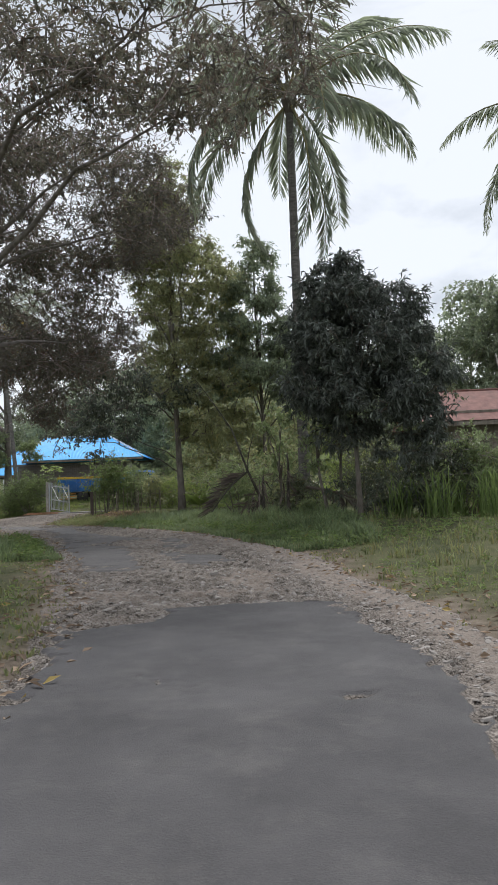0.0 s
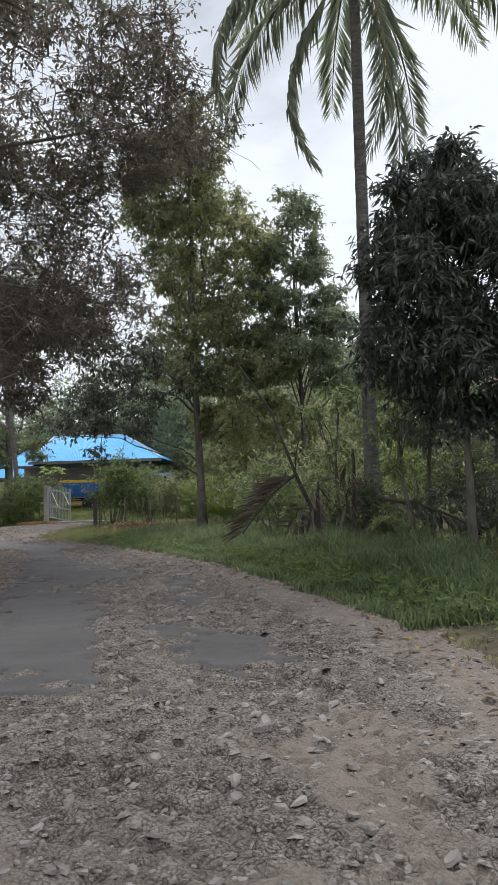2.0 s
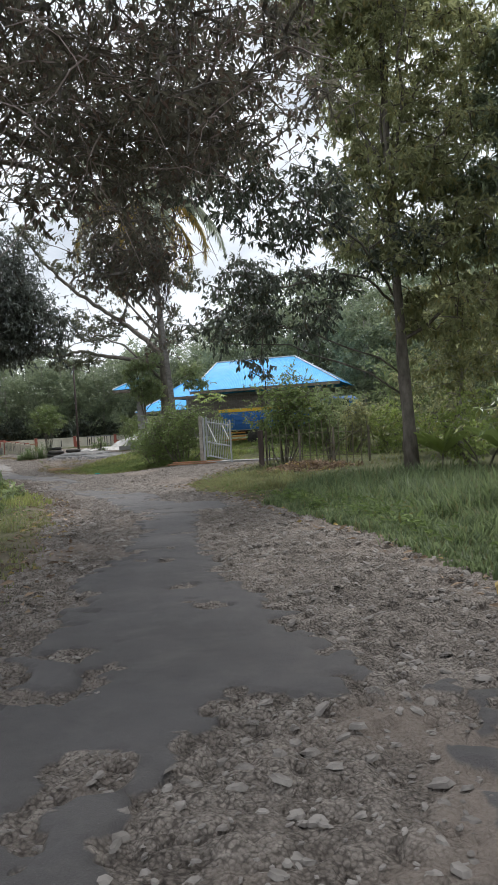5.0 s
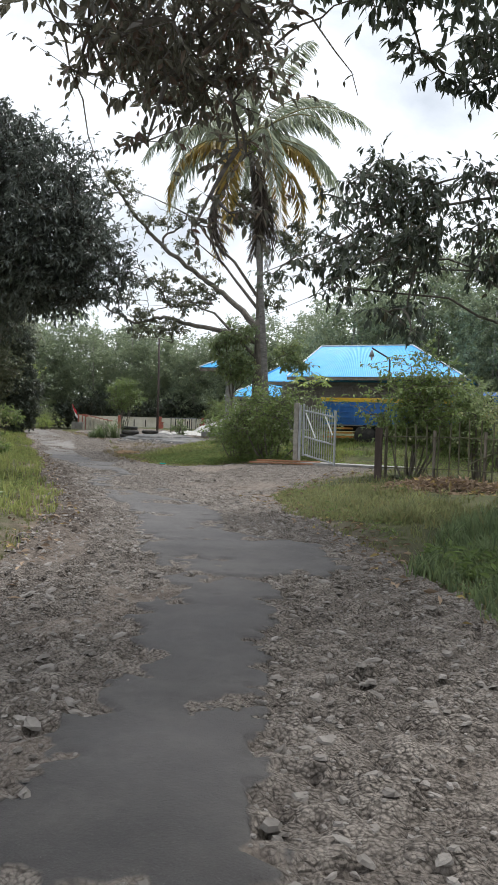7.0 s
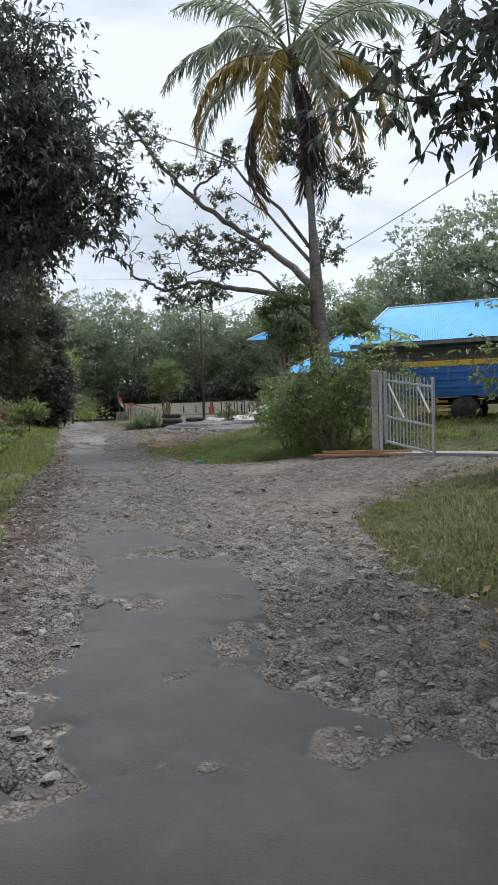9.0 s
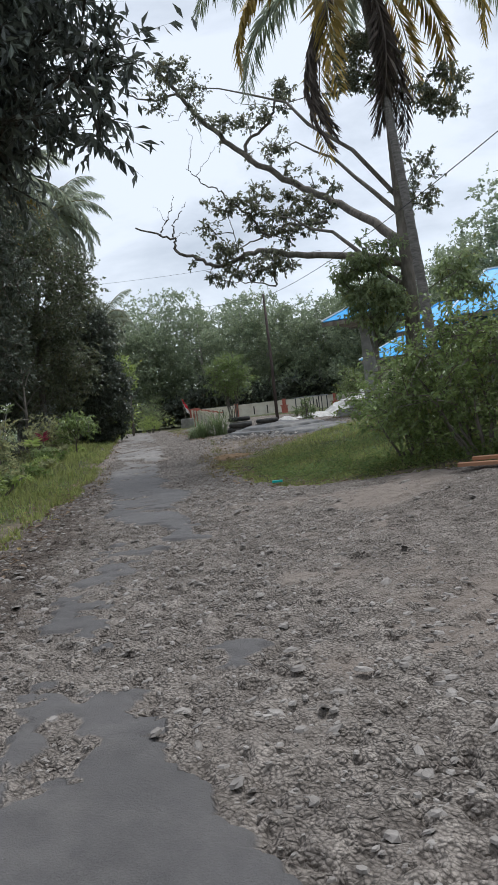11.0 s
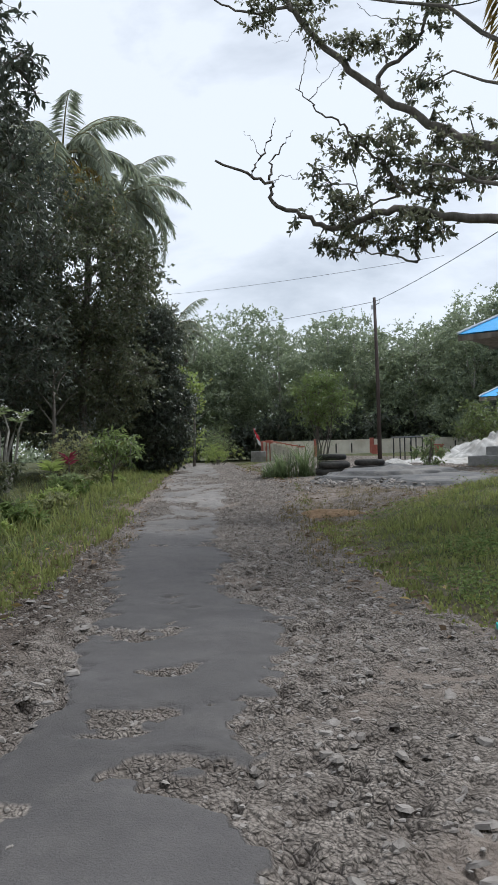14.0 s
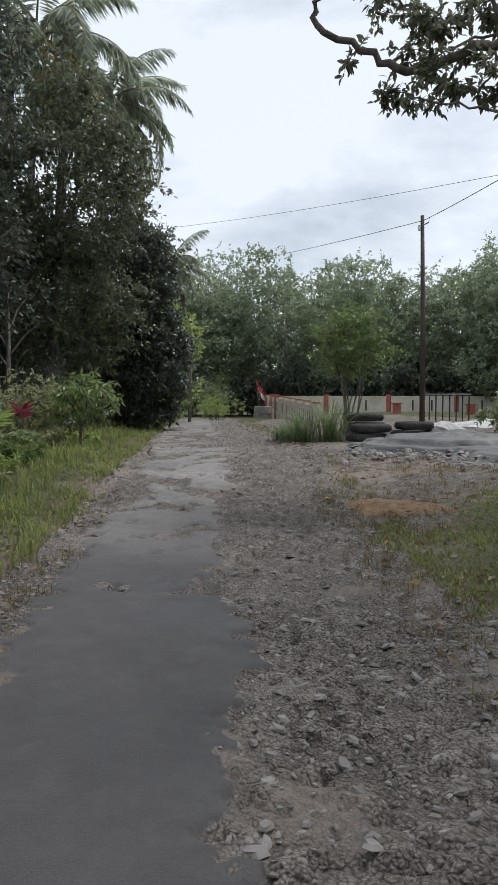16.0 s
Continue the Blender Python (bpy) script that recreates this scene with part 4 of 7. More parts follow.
tree("roadside_tree", (-3.4, 37.8), (-3.7, 38.4, 18.0), 0.16,
     [(-3.2, 38.6, 16.8, 1.2, 1.2, 2.0), (-3.4, 38.6, 15.6, 1.3, 1.2, 1.8), (-4.7, 38.8, 15.2, 2.0, 2.0, 2.8), (-2.7, 40, 12.0, 3.3, 3.1, 3.1), (-3.4, 38.8, 8.0, 2.6, 2.2, 2.0),
      (-5.4, 39.0, 14.4, 1.5, 1.5, 2.2), (-1.8, 38.8, 5.1, 2.6, 1.9, 1.2), (-4.6, 37.0, 6.8, 0.9, 0.9, 0.6), (-3.0, 36.6, 6.3, 1.5, 1.0, 1.1), (-0.9, 36.9, 6.6, 1.6, 1.1, 1.1),
      (-1.6, 36.2, 4.6, 1.1, 0.8, 0.7), (-3.5, 36.9, 8.6, 1.3, 0.8, 1.3), (-3.5, 37.2, 11.4, 1.4, 0.8, 1.6), (-1.4, 37.4, 8.8, 1.5, 1.1, 1.1), (-3.6, 37.3, 14.0, 1.4, 0.8, 1.4)],
     1080, 8, 8, (0.20, 0.070), LEAF_OLIVE, BARK, "tall roadside tree with a grey trunk and drooping leaves", limbs=12, droop=0.6, spread=0.30, gather=0.2)
tree("leaning_branch_tree", (-3.5, 38.9), (-3.7, 38.7, 7.5), 0.09,
     [(-8.2, 36.7, 4.6, 1.75, 0.8, 0.5), (-6.2, 36.8, 5.6, 1.7, 1.0, 0.7), (-3.4, 36.6, 6.2, 1.2, 1.0, 0.7), (-5.2, 31.6, 6.2, 1.6, 1.7, 0.8), (-6.4, 30.6, 6.7, 1.4, 1.5, 0.7), (-7.9, 37.2, 5.7, 1.3, 1.3, 0.9)],
     200, 8, 7, (0.150, 0.054), LEAF_DEEP, BARK, "young tree with a long leafy bough reaching over the road", limbs=2, fine=True, droop=0.75, spread=0.28, near_clumps=26, near=[(-7.0, 35.0, 3.35, 0.35, 0.4, 0.4), (-5.9, 35.2, 3.5, 0.5, 0.4, 0.35), (-7.1, 35.0, 4.4, 0.9, 0.6, 0.35), (-5.4, 35.3, 4.4, 0.6, 0.5, 0.4)],
     boughs=[[(-3.6, 38.8, 5.0, 0.07), (-4.5, 37.4, 5.9, 0.05), (-7, 36.7, 5.5, 0.03), (-9.9, 36.6, 4.5, 0.01)], [(-3.6, 38.8, 5.2, 0.06), (-4.2, 35.4, 6.2, 0.05), (-5.2, 31.8, 6.4, 0.03), (-6.8, 30.2, 6.7, 0.01)]])
# olive trees that close the garden behind the fence
for x, y, h in ((-2.0, 44.6, 7.2), (0.6, 45.8, 7.8), (3.4, 43.2, 7.0)):
    tree("garden_fruit_tree", (x, y), (x + 0.2, y, h * 0.85), 0.08, [(x, y, h * 0.78, 1.7, 1.5, 1.3), (x + 0.8, y - 0.4, h * 0.55, 1.5, 1.3, 0.9), (x - 0.9, y - 0.3, h * 0.5, 1.4, 1.2, 0.8)], 100, 8, 7, (0.21, 0.075), LEAF_OLIVE, PALEBARK,
         "garden tree with yellowish olive leaves behind the fence", limbs=7, droop=0.6, spread=0.30, group="garden trees")
tall_lobes = [(0.6, 38.4, 13.9, 0.7, 0.7, 0.6)]
for k in range(17):
    reach = 2.5 - 0.09 * k
    tall_lobes.append((0.6 + reach * 0.75 * math.cos(k * 2.399), 38.5 + reach * 0.6 * math.sin(k * 2.399), 6.4 + 0.43 * k, reach * 0.5, reach * 0.5, 0.5))
tree("tall_slender_tree", (0.8, 39.5), (0.6, 38.6, 14.0), 0.12, tall_lobes,
     560, 8, 8, (0.19, 0.07), LEAF_FOREST, BARK, "slender grey-trunked tree with layered bluish green foliage", limbs=12, droop=0.6, spread=0.25)
tree("mango_tree", (2.9, 20.7), (3.0, 20.6, 7.0), 0.075,
     [(3.0, 20.5, 5.6, 2.0, 1.9, 1.75), (2.65, 20.4, 6.75, 1.2, 1.2, 1.0), (3.9, 20.6, 6.2, 1.1, 1.2, 1.0), (2.55, 20.3, 7.5, 0.5, 0.5, 0.45), (2.0, 20.4, 4.4, 1.35, 1.4, 1.1), (4.35, 20.4, 4.4, 1.2, 1.3, 1.25), (3.2, 20.3, 3.85, 1.9, 1.6, 0.9), (4.7, 20.2, 3.2, 0.8, 0.9, 0.65), (4.2, 20.6, 2.5, 0.8, 0.8, 0.6), (2.7, 21.0, 2.9, 0.9, 0.8, 0.5),
      (1.25, 20.8, 5.0, 0.5, 0.6, 0.8)],
     660, 9, 8, (0.185, 0.052), LEAF_DARK, BARK, "dense dark mango tree with glossy drooping leaves", limbs=9, droop=0.55, spread=0.21, shell=0.5, gather=0.22)
for k, (x, y, hgt, lean_x) in enumerate(((2.2, 22.2, 3.6, -0.3), (2.75, 23.4, 4.4, 0.2), (4.5, 22.9, 4.0, 0.4), (5.6, 24.2, 4.4, 0.3), (0.9, 25.6, 3.6, 0.2))):
    tree("thin_stemmed_tree", (x, y), (x + lean_x, y, hgt), 0.06, [(x + lean_x, y, hgt, 0.8, 0.8, 0.7), (x + lean_x * 0.6, y + 0.3, hgt * 0.72, 0.6, 0.7, 0.5)], 26, 7, 7, (0.17, 0.055), (LEAF_MID, LEAF_THICKET)[k % 2], BARK,
         "thin-stemmed young tree in the shaded undergrowth", limbs=4, droop=0.5, spread=0.22, group="thin undergrowth trees")
tree("garden_tree", (14.6, 44.0), (14.4, 44.0, 12.0), 0.17, [(13.6, 44.0, 11.4, 2.4, 2.0, 2.0), (12.6, 44.0, 8.4, 2.4, 2.0, 2.0), (15.6, 44.0, 9.4, 2.6, 2.2, 2.6), (13.4, 43.6, 6.6, 2.2, 2.0, 1.4)], 330, 8, 7, (0.26, 0.12), LEAF_FOREST, PALEBARK,
     "broad green tree behind the red-roofed house", limbs=8, droop=0.5, spread=0.36)
tree("dense_mango_tree", (-21.5, 39.6), (-20.4, 40.4, 9.5), 0.3,
     [(-19.7, 40.7, 7.4, 3.5, 2.6, 3.1), (-17.6, 41.0, 6.1, 1.9, 1.6, 1.7), (-21.0, 40.6, 8.8, 2.6, 2.4, 1.8), (-16.6, 41.3, 5.6, 1.3, 1.0, 1.15)],
     1000, 8, 8, (0.18, 0.06), LEAF_DARK, DARKBARK, "broad dense mango tree leaning over the road verge", limbs=10, droop=0.55, spread=0.36, shell=0.5)
tree("old_branching_tree", (-18.8, 59.6), (-18.9, 59.8, 13.5), 0.32,
     [(-25.17, 57.35, 6.68, 0.60, 0.60, 0.35), (-24.61, 57.64, 6.42, 0.70, 0.70, 0.35), (-25.56, 57.05, 7.04, 0.35, 0.35, 0.30), (-23.87, 58.06, 6.66, 0.70, 0.70, 0.40), (-23.26, 58.39, 6.76, 0.70, 0.70, 0.40), (-22.71, 58.67, 6.65, 0.45, 0.45, 0.40), (-24.36, 57.81, 7.27, 0.70, 0.70, 0.35), (-25.05, 58.53, 9.20, 0.50, 0.50, 0.35), (-25.28, 58.00, 8.15, 0.45, 0.45, 0.35), (-24.45, 59.10, 9.00, 0.70, 0.70, 0.40), (-23.84, 59.68, 8.49, 0.80, 0.80, 0.50), (-23.36, 60.04, 8.03, 0.70, 0.70, 0.50), (-23.30, 60.69, 9.18, 0.80, 0.80, 0.50), (-24.07, 59.87, 9.51, 0.50, 0.50, 0.35), (-25.93, 61.20, 12.90, 0.70, 0.70, 0.35), (-24.89, 61.72, 13.03, 0.70, 0.70, 0.35), (-24.87, 61.99, 11.69, 0.70, 0.70, 0.35), (-24.06, 62.22, 12.04, 0.45, 0.45, 0.45), (-23.81, 62.17, 10.79, 0.50, 0.50, 0.35), (-23.16, 62.03, 10.33, 0.50, 0.50, 0.40), (-22.35, 62.02, 9.80, 0.60, 0.60, 0.40), (-28.02, 60.76, 15.32, 0.90, 0.90, 0.70), (-27.29, 61.05, 14.49, 0.50, 0.50, 0.50), (-28.56, 60.12, 14.26, 0.45, 0.45, 0.35), (-23.96, 62.28, 13.62, 0.50, 0.50, 0.80), (-21.98, 61.91, 10.22, 0.40, 0.40, 0.40), (-22.60, 60.48, 7.98, 0.80, 0.80, 0.40), (-27.05, 61.11, 13.56, 0.40, 0.40, 0.30), (-21.74, 61.82, 12.69, 0.30, 0.30, 0.60), (-22.56, 61.24, 8.85, 0.90, 0.90, 0.40),
      (-19.6, 60, 12.8, 1.3, 1.1, 1.2), (-18.2, 60, 8.6, 0.6, 0.6, 1.2), (-17.2, 60, 11.2, 0.9, 0.8, 0.9)],
     330, 8, 8, (0.135, 0.062), LEAF_TUFT, BARK, "old tree with long bare dark boughs and tufts of leaves", limbs=3, bough_w=0.9, droop=0.3, spread=0.20, fine=True,
     boughs=[[(-18.8, 59.8, 6.6, 0.2), (-20.81, 61.05, 8.21, 0.170), (-22.25, 61.72, 9.22, 0.153), (-23.71, 62.12, 10.20, 0.140), (-24.67, 61.91, 11.01, 0.128), (-25.55, 61.49, 11.71, 0.118), (-26.36, 61.26, 12.63, 0.108), (-27.19, 61.01, 13.65, 0.098), (-27.77, 60.82, 14.47, 0.088), (-28.16, 60.65, 15.14, 0.079), (-28.77, 60.32, 16.01, 0.070)],
             [(-18.8, 59.7, 6.0, 0.18), (-20.99, 59.19, 6.62, 0.130), (-22.49, 58.70, 6.93, 0.114), (-23.25, 58.39, 7.15, 0.102), (-23.75, 58.14, 7.15, 0.092), (-24.37, 57.81, 6.87, 0.082), (-24.88, 57.56, 6.84, 0.073), (-25.33, 57.22, 7.11, 0.064), (-25.93, 56.65, 7.47, 0.055), (-25.75, 56.66, 7.83, 0.046), (-26.05, 56.18, 7.97, 0.038), (-26.47, 55.38, 8.18, 0.030)],
             [(-23.02, 58.55, 7.11, 0.055), (-23.08, 58.52, 6.41, 0.044), (-23.04, 58.43, 5.85, 0.036), (-23.23, 58.29, 5.91, 0.028), (-23.63, 57.87, 6.07, 0.022), (-24.14, 57.37, 6.09, 0.015)],
             [(-26.05, 56.18, 7.97, 0.035), (-25.87, 56.31, 8.41, 0.025), (-25.69, 56.44, 8.83, 0.017), (-25.54, 56.43, 9.24, 0.010)],
             [(-25.79, 56.50, 7.88, 0.035), (-25.73, 56.54, 8.30, 0.025), (-25.50, 56.70, 8.72, 0.017), (-25.32, 56.84, 9.02, 0.010)],
             [(-25.77, 56.64, 7.83, 0.014), (-25.60, 56.77, 8.05, 0.010), (-25.37, 56.93, 7.96, 0.007), (-25.22, 57.04, 8.15, 0.004)],
             [(-25.87, 56.31, 8.41, 0.012), (-26.00, 56.22, 8.76, 0.007), (-26.17, 56.08, 8.98, 0.004)],
             [(-25.48, 61.54, 11.79, 0.090), (-25.48, 61.55, 12.13, 0.076), (-24.95, 61.81, 12.49, 0.066), (-24.42, 62.07, 12.93, 0.057), (-24.21, 62.10, 13.46, 0.048), (-24.08, 62.18, 14.29, 0.040)],
             [(-27.84, 60.77, 14.59, 0.055), (-28.63, 60.07, 14.35, 0.041), (-29.40, 59.37, 14.66, 0.030), (-29.95, 58.83, 15.14, 0.021), (-30.77, 58.09, 15.54, 0.012)],
             [(-21.92, 60.73, 8.20, 0.080), (-22.63, 60.58, 8.23, 0.069), (-23.30, 60.08, 8.33, 0.061), (-23.61, 59.86, 7.93, 0.054), (-23.93, 59.50, 7.94, 0.047), (-24.21, 59.28, 8.69, 0.041), (-24.86, 58.79, 9.31, 0.035), (-24.98, 58.57, 9.70, 0.029), (-25.41, 58.13, 9.85, 0.023), (-25.57, 58.01, 10.22, 0.017), (-25.78, 57.73, 10.45, 0.012)],
             [(-23.93, 59.50, 7.94, 0.030), (-24.49, 58.96, 7.59, 0.025), (-24.71, 58.80, 7.48, 0.021), (-24.72, 58.79, 8.08, 0.018), (-24.80, 58.72, 8.53, 0.015), (-24.80, 58.72, 8.90, 0.012)],
             [(-25.57, 58.01, 10.22, 0.014), (-25.33, 58.18, 10.51, 0.010), (-25.08, 58.36, 10.95, 0.007), (-24.90, 58.50, 11.20, 0.005)],
             [(-25.71, 57.78, 10.41, 0.014), (-25.63, 57.84, 10.99, 0.011), (-25.50, 57.93, 11.51, 0.008), (-25.59, 57.73, 11.83, 0.006)],
             [(-27.66, 60.79, 13.89, 0.012), (-27.75, 60.60, 13.49, 0.007), (-28.11, 60.21, 13.42, 0.004)],
             [(-27.32, 60.91, 13.83, 0.020), (-27.21, 60.87, 13.26, 0.012), (-26.97, 60.94, 12.43, 0.006)],
             [(-23.90, 62.33, 13.29, 0.020), (-24.79, 61.54, 13.46, 0.014), (-25.41, 60.96, 13.56, 0.010), (-25.64, 60.78, 13.89, 0.006)]])
tree("verge_tree", (-27.0, 47.6), (-26.1, 48.3, 8.2), 0.09, [(-25.6, 48.9, 7.3, 0.75, 0.8, 1.0), (-25.5, 48.9, 8.5, 0.30, 0.30, 0.7), (-26.5, 48.2, 6.6, 1.3, 1.2, 1.5), (-25.6, 48.6, 5.6, 1.0, 1.0, 0.9), (-27.4, 47.2, 7.4, 1.4, 1.4, 1.3)], 330, 8, 8, (0.15, 0.05), LEAF_DEEP, BARK,
     "slender roadside tree with dark drooping leaves at the verge", limbs=8, droop=0.55, spread=0.22)
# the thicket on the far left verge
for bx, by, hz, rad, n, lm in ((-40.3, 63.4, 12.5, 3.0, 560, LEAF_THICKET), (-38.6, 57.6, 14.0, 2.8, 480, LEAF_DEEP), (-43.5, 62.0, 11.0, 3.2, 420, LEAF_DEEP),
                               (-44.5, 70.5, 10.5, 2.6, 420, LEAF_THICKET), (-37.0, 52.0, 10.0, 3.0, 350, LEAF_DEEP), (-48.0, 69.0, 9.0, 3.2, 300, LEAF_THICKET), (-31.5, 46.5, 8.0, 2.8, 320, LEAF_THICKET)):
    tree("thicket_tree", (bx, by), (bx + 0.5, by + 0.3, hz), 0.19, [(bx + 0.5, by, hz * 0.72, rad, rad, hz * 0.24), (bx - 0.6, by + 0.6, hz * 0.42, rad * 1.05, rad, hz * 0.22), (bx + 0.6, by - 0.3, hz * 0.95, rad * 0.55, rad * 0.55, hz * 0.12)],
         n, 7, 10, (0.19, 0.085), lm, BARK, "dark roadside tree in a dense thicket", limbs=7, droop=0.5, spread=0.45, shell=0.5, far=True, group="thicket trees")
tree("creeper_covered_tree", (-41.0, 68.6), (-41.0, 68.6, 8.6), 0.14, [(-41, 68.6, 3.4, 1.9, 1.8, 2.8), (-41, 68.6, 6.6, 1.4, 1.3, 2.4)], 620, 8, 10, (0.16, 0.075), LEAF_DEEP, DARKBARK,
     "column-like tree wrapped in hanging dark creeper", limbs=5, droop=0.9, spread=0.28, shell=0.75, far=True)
tree("sapling", (-34.2, 59.4), (-34.1, 59.4, 2.3), 0.04, [(-34.3, 59.4, 2.2, 0.6, 0.6, 0.4), (-33.6, 59.5, 1.8, 0.5, 0.5, 0.3), (-34.7, 59.3, 1.6, 0.45, 0.45, 0.25)], 24, 6, 6, (0.22, 0.07), LEAF_HEDGE, BARK,
     "young fruit sapling with yellow-green leaves", limbs=4, droop=0.6, spread=0.2, category="sapling")
tree("light_green_tree", (-49.2, 78.6), (-49.2, 78.6, 7.6), 0.12, [(-49, 78.6, 5.6, 1.9, 1.8, 2.0), (-48.8, 78.2, 2.6, 1.8, 1.6, 1.6)], 260, 7, 7, (0.28, 0.13), LEAF_BRIGHT, PALEBARK,
     "light green young tree by the bend of the road", limbs=6, droop=0.4, spread=0.4, far=True)

# ---- coconut palms ----
palm((1.75, 24.95), (1.8, 24.95, 14.7), 0.18, 18, 6.2, "tall coconut palm with long arching green fronds", dead=3, nuts=0, yellow=0, limp_mat=FROND, turn=0.35, leaflet=1.08, sag0=0.40)
palm((11.2, 24.5), (11.4, 24.4, 13.2), 0.18, 18, 5.2, "coconut palm with drooping green fronds", dead=1, nuts=4, yellow=0, turn=1.1)
palm((-17.3, 57.2), (-19.0, 58.2, 15.6), 0.165, 22, 6.9, "leaning coconut palm with yellowing and dead fronds", dead=9, nuts=8, yellow=6, turn=0.8, leaflet=1.1)
palm((-47.4, 72.2), (-46.9, 72.3, 15.9), 0.18, 27, 4.8, "coconut palm with feathery green fronds above the thicket", dead=1, nuts=3, yellow=0, turn=0.2, leaflet=1.0, sag0=0.6)
palm((-45.2, 66.2), (-44.7, 66.5, 16.2), 0.18, 24, 5.2, "coconut palm with some dry brown fronds", dead=4, nuts=3, yellow=3, turn=0.9, leaflet=1.0, sag0=0.62)
palm((-52.5, 82.5), (-52.3, 82.5, 10.4), 0.16, 14, 3.6, "low coconut palm behind the thicket", dead=1, nuts=0, yellow=0, turn=0.5)

# ---- the far plantation: three kinds of tree, repeated ----
kinds = []
for k, (h, r, lm) in enumerate(((12.5, 3.2, LEAF_FOREST), (11.0, 2.9, LEAF_FOREST), (13.5, 2.8, LEAF_FOREST))):
    px, py = -47.0 + 6.5 * k, 99.0 + 2 * (k % 2)
    kinds.append(tree("plantation_tree", (px, py), (px + 0.2, py, h * 0.82 + 0.9), 0.15,
                      [(px, py, h * 0.80 + 0.9, r * 0.85, r * 0.85, h * 0.17), (px + 0.4, py, h * 0.55 + 0.9, r * 1.15, r * 1.15, h * 0.22), (px - 0.3, py, h * 0.25 + 0.9, r * 1.1, r * 1.1, h * 0.17)],
                      250, 7, 10, (0.22, 0.12), lm, PALEBARK, "tall plantation tree with a thin pale trunk", limbs=8, droop=0.3, spread=0.50, shell=0.6, far=True, group="plantation trees", stems=0))
spots = [(-61, 99), (-55, 104), (-51, 108), (-36, 97), (-30, 103), (-27, 96), (-22, 101), (-17, 96), (-12, 102), (-7, 95), (-2, 100), (4, 93), (9, 88), (13, 80), (16, 70),
         (-62, 92), (-41, 106), (-10, 88), (-3, 82), (3, 76), (8, 66), (13, 58), (-24, 90), (14, 48), (-57, 80), (-62, 84), (-58, 70), (-52, 62), (-50, 56),
         (-44, 101), (-38, 103), (-58, 95), (-53, 97), (-50, 102), (-5, 92), (-2, 70), (5, 56), (-9, 80), (10, 50),
         (-33, 101), (-46, 104), (-56, 99), (-60, 94), (-64, 97), (-48, 97), (-41.5, 99), (-37, 100), (-28, 99.5), (-24, 97), (-20, 98), (-67, 92), (-21, 87), (-15, 88), (-9, 85), (-2.5, 79.5), (3.5, 72), (-12.5, 93), (-18, 92), (-6, 88), (0.5, 84), (8, 74)]
for k, (x, y) in enumerate(spots):
    src = kinds[k % 3]
    sc = rng.uniform(0.85, 1.15) if k < len(spots) - 10 else rng.uniform(1.15, 1.4)
    ob = copy_thing(src, pose(x, y, ground_z(x, y) - 0.1, 0, 0, rng.uniform(0, 360)))
    ob.scale = (sc, sc, sc * rng.uniform(0.92, 1.08))

# small leafy tree before the pavilion
tree("yard_tree", (-19.7, 58.5), (-19.7, 58.5, 5.8), 0.08, [(-20.0, 58.5, 5.6, 0.9, 0.8, 0.8), (-19.5, 58.6, 6.4, 0.8, 0.8, 0.6), (-19.4, 58.4, 4.6, 0.9, 0.8, 0.7), (-17.0, 60.2, 5.4, 0.9, 0.8, 0.9)], 110, 8, 7, (0.21, 0.075),
     LEAF_MID, BARK, "small yard tree with large drooping leaves", limbs=6, droop=0.7, spread=0.28)


def far_woods(n):
    """The woods that close the view all round, behind everything."""
    a = np.where(rng.random(n) < 0.8, rng.uniform(radians(-75), radians(95), n), rng.uniform(radians(95), radians(285), n))
    r = rng.uniform(105, 150, n)
    top = 9.0 + 7.0 * fbm(a * 14, r * 0.05, 3, 101)
    x, y = -20 - np.sin(a) * r, 40 + np.cos(a) * r
    p = np.stack([x, y, 0.6 + top * rng.random(n) ** 1.5], -1)
    setting("far_woods", Geo().diamonds(p, rng.normal(0, 1, (n, 3)) - (0, 0, 0.2), rng.uniform(0.4, 0.8, n)[:, None], 0.45), LEAF_FOREST, "distant green woods closing the view", "woods", "stuff")


far_woods(170000)
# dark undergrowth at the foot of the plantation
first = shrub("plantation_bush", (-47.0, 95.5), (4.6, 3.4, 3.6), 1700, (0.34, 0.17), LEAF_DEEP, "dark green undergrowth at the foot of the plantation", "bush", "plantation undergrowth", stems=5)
for k, (x, y) in enumerate(((-51.5, 94.5), (-55.0, 93.0), (-58.5, 91.0), (-43.0, 97.0), (-39.5, 98.0), (-36.0, 99.5), (-32.0, 100.0), (-62.0, 88.5), (-45.0, 100.5), (-53.0, 98.5), (-28.5, 98.0), (-24.0, 99.0), (-57.0, 97.0), (-49.0, 99.5), (-37.5, 103.5), (-32.5, 95.5))):
    ob = copy_thing(first, pose(x, y, ground_z(x, y) - 0.05, 0, 0, 77 * k))
    sc = rng.uniform(0.8, 1.4)
    ob.scale = (1.1, 1.1, sc)

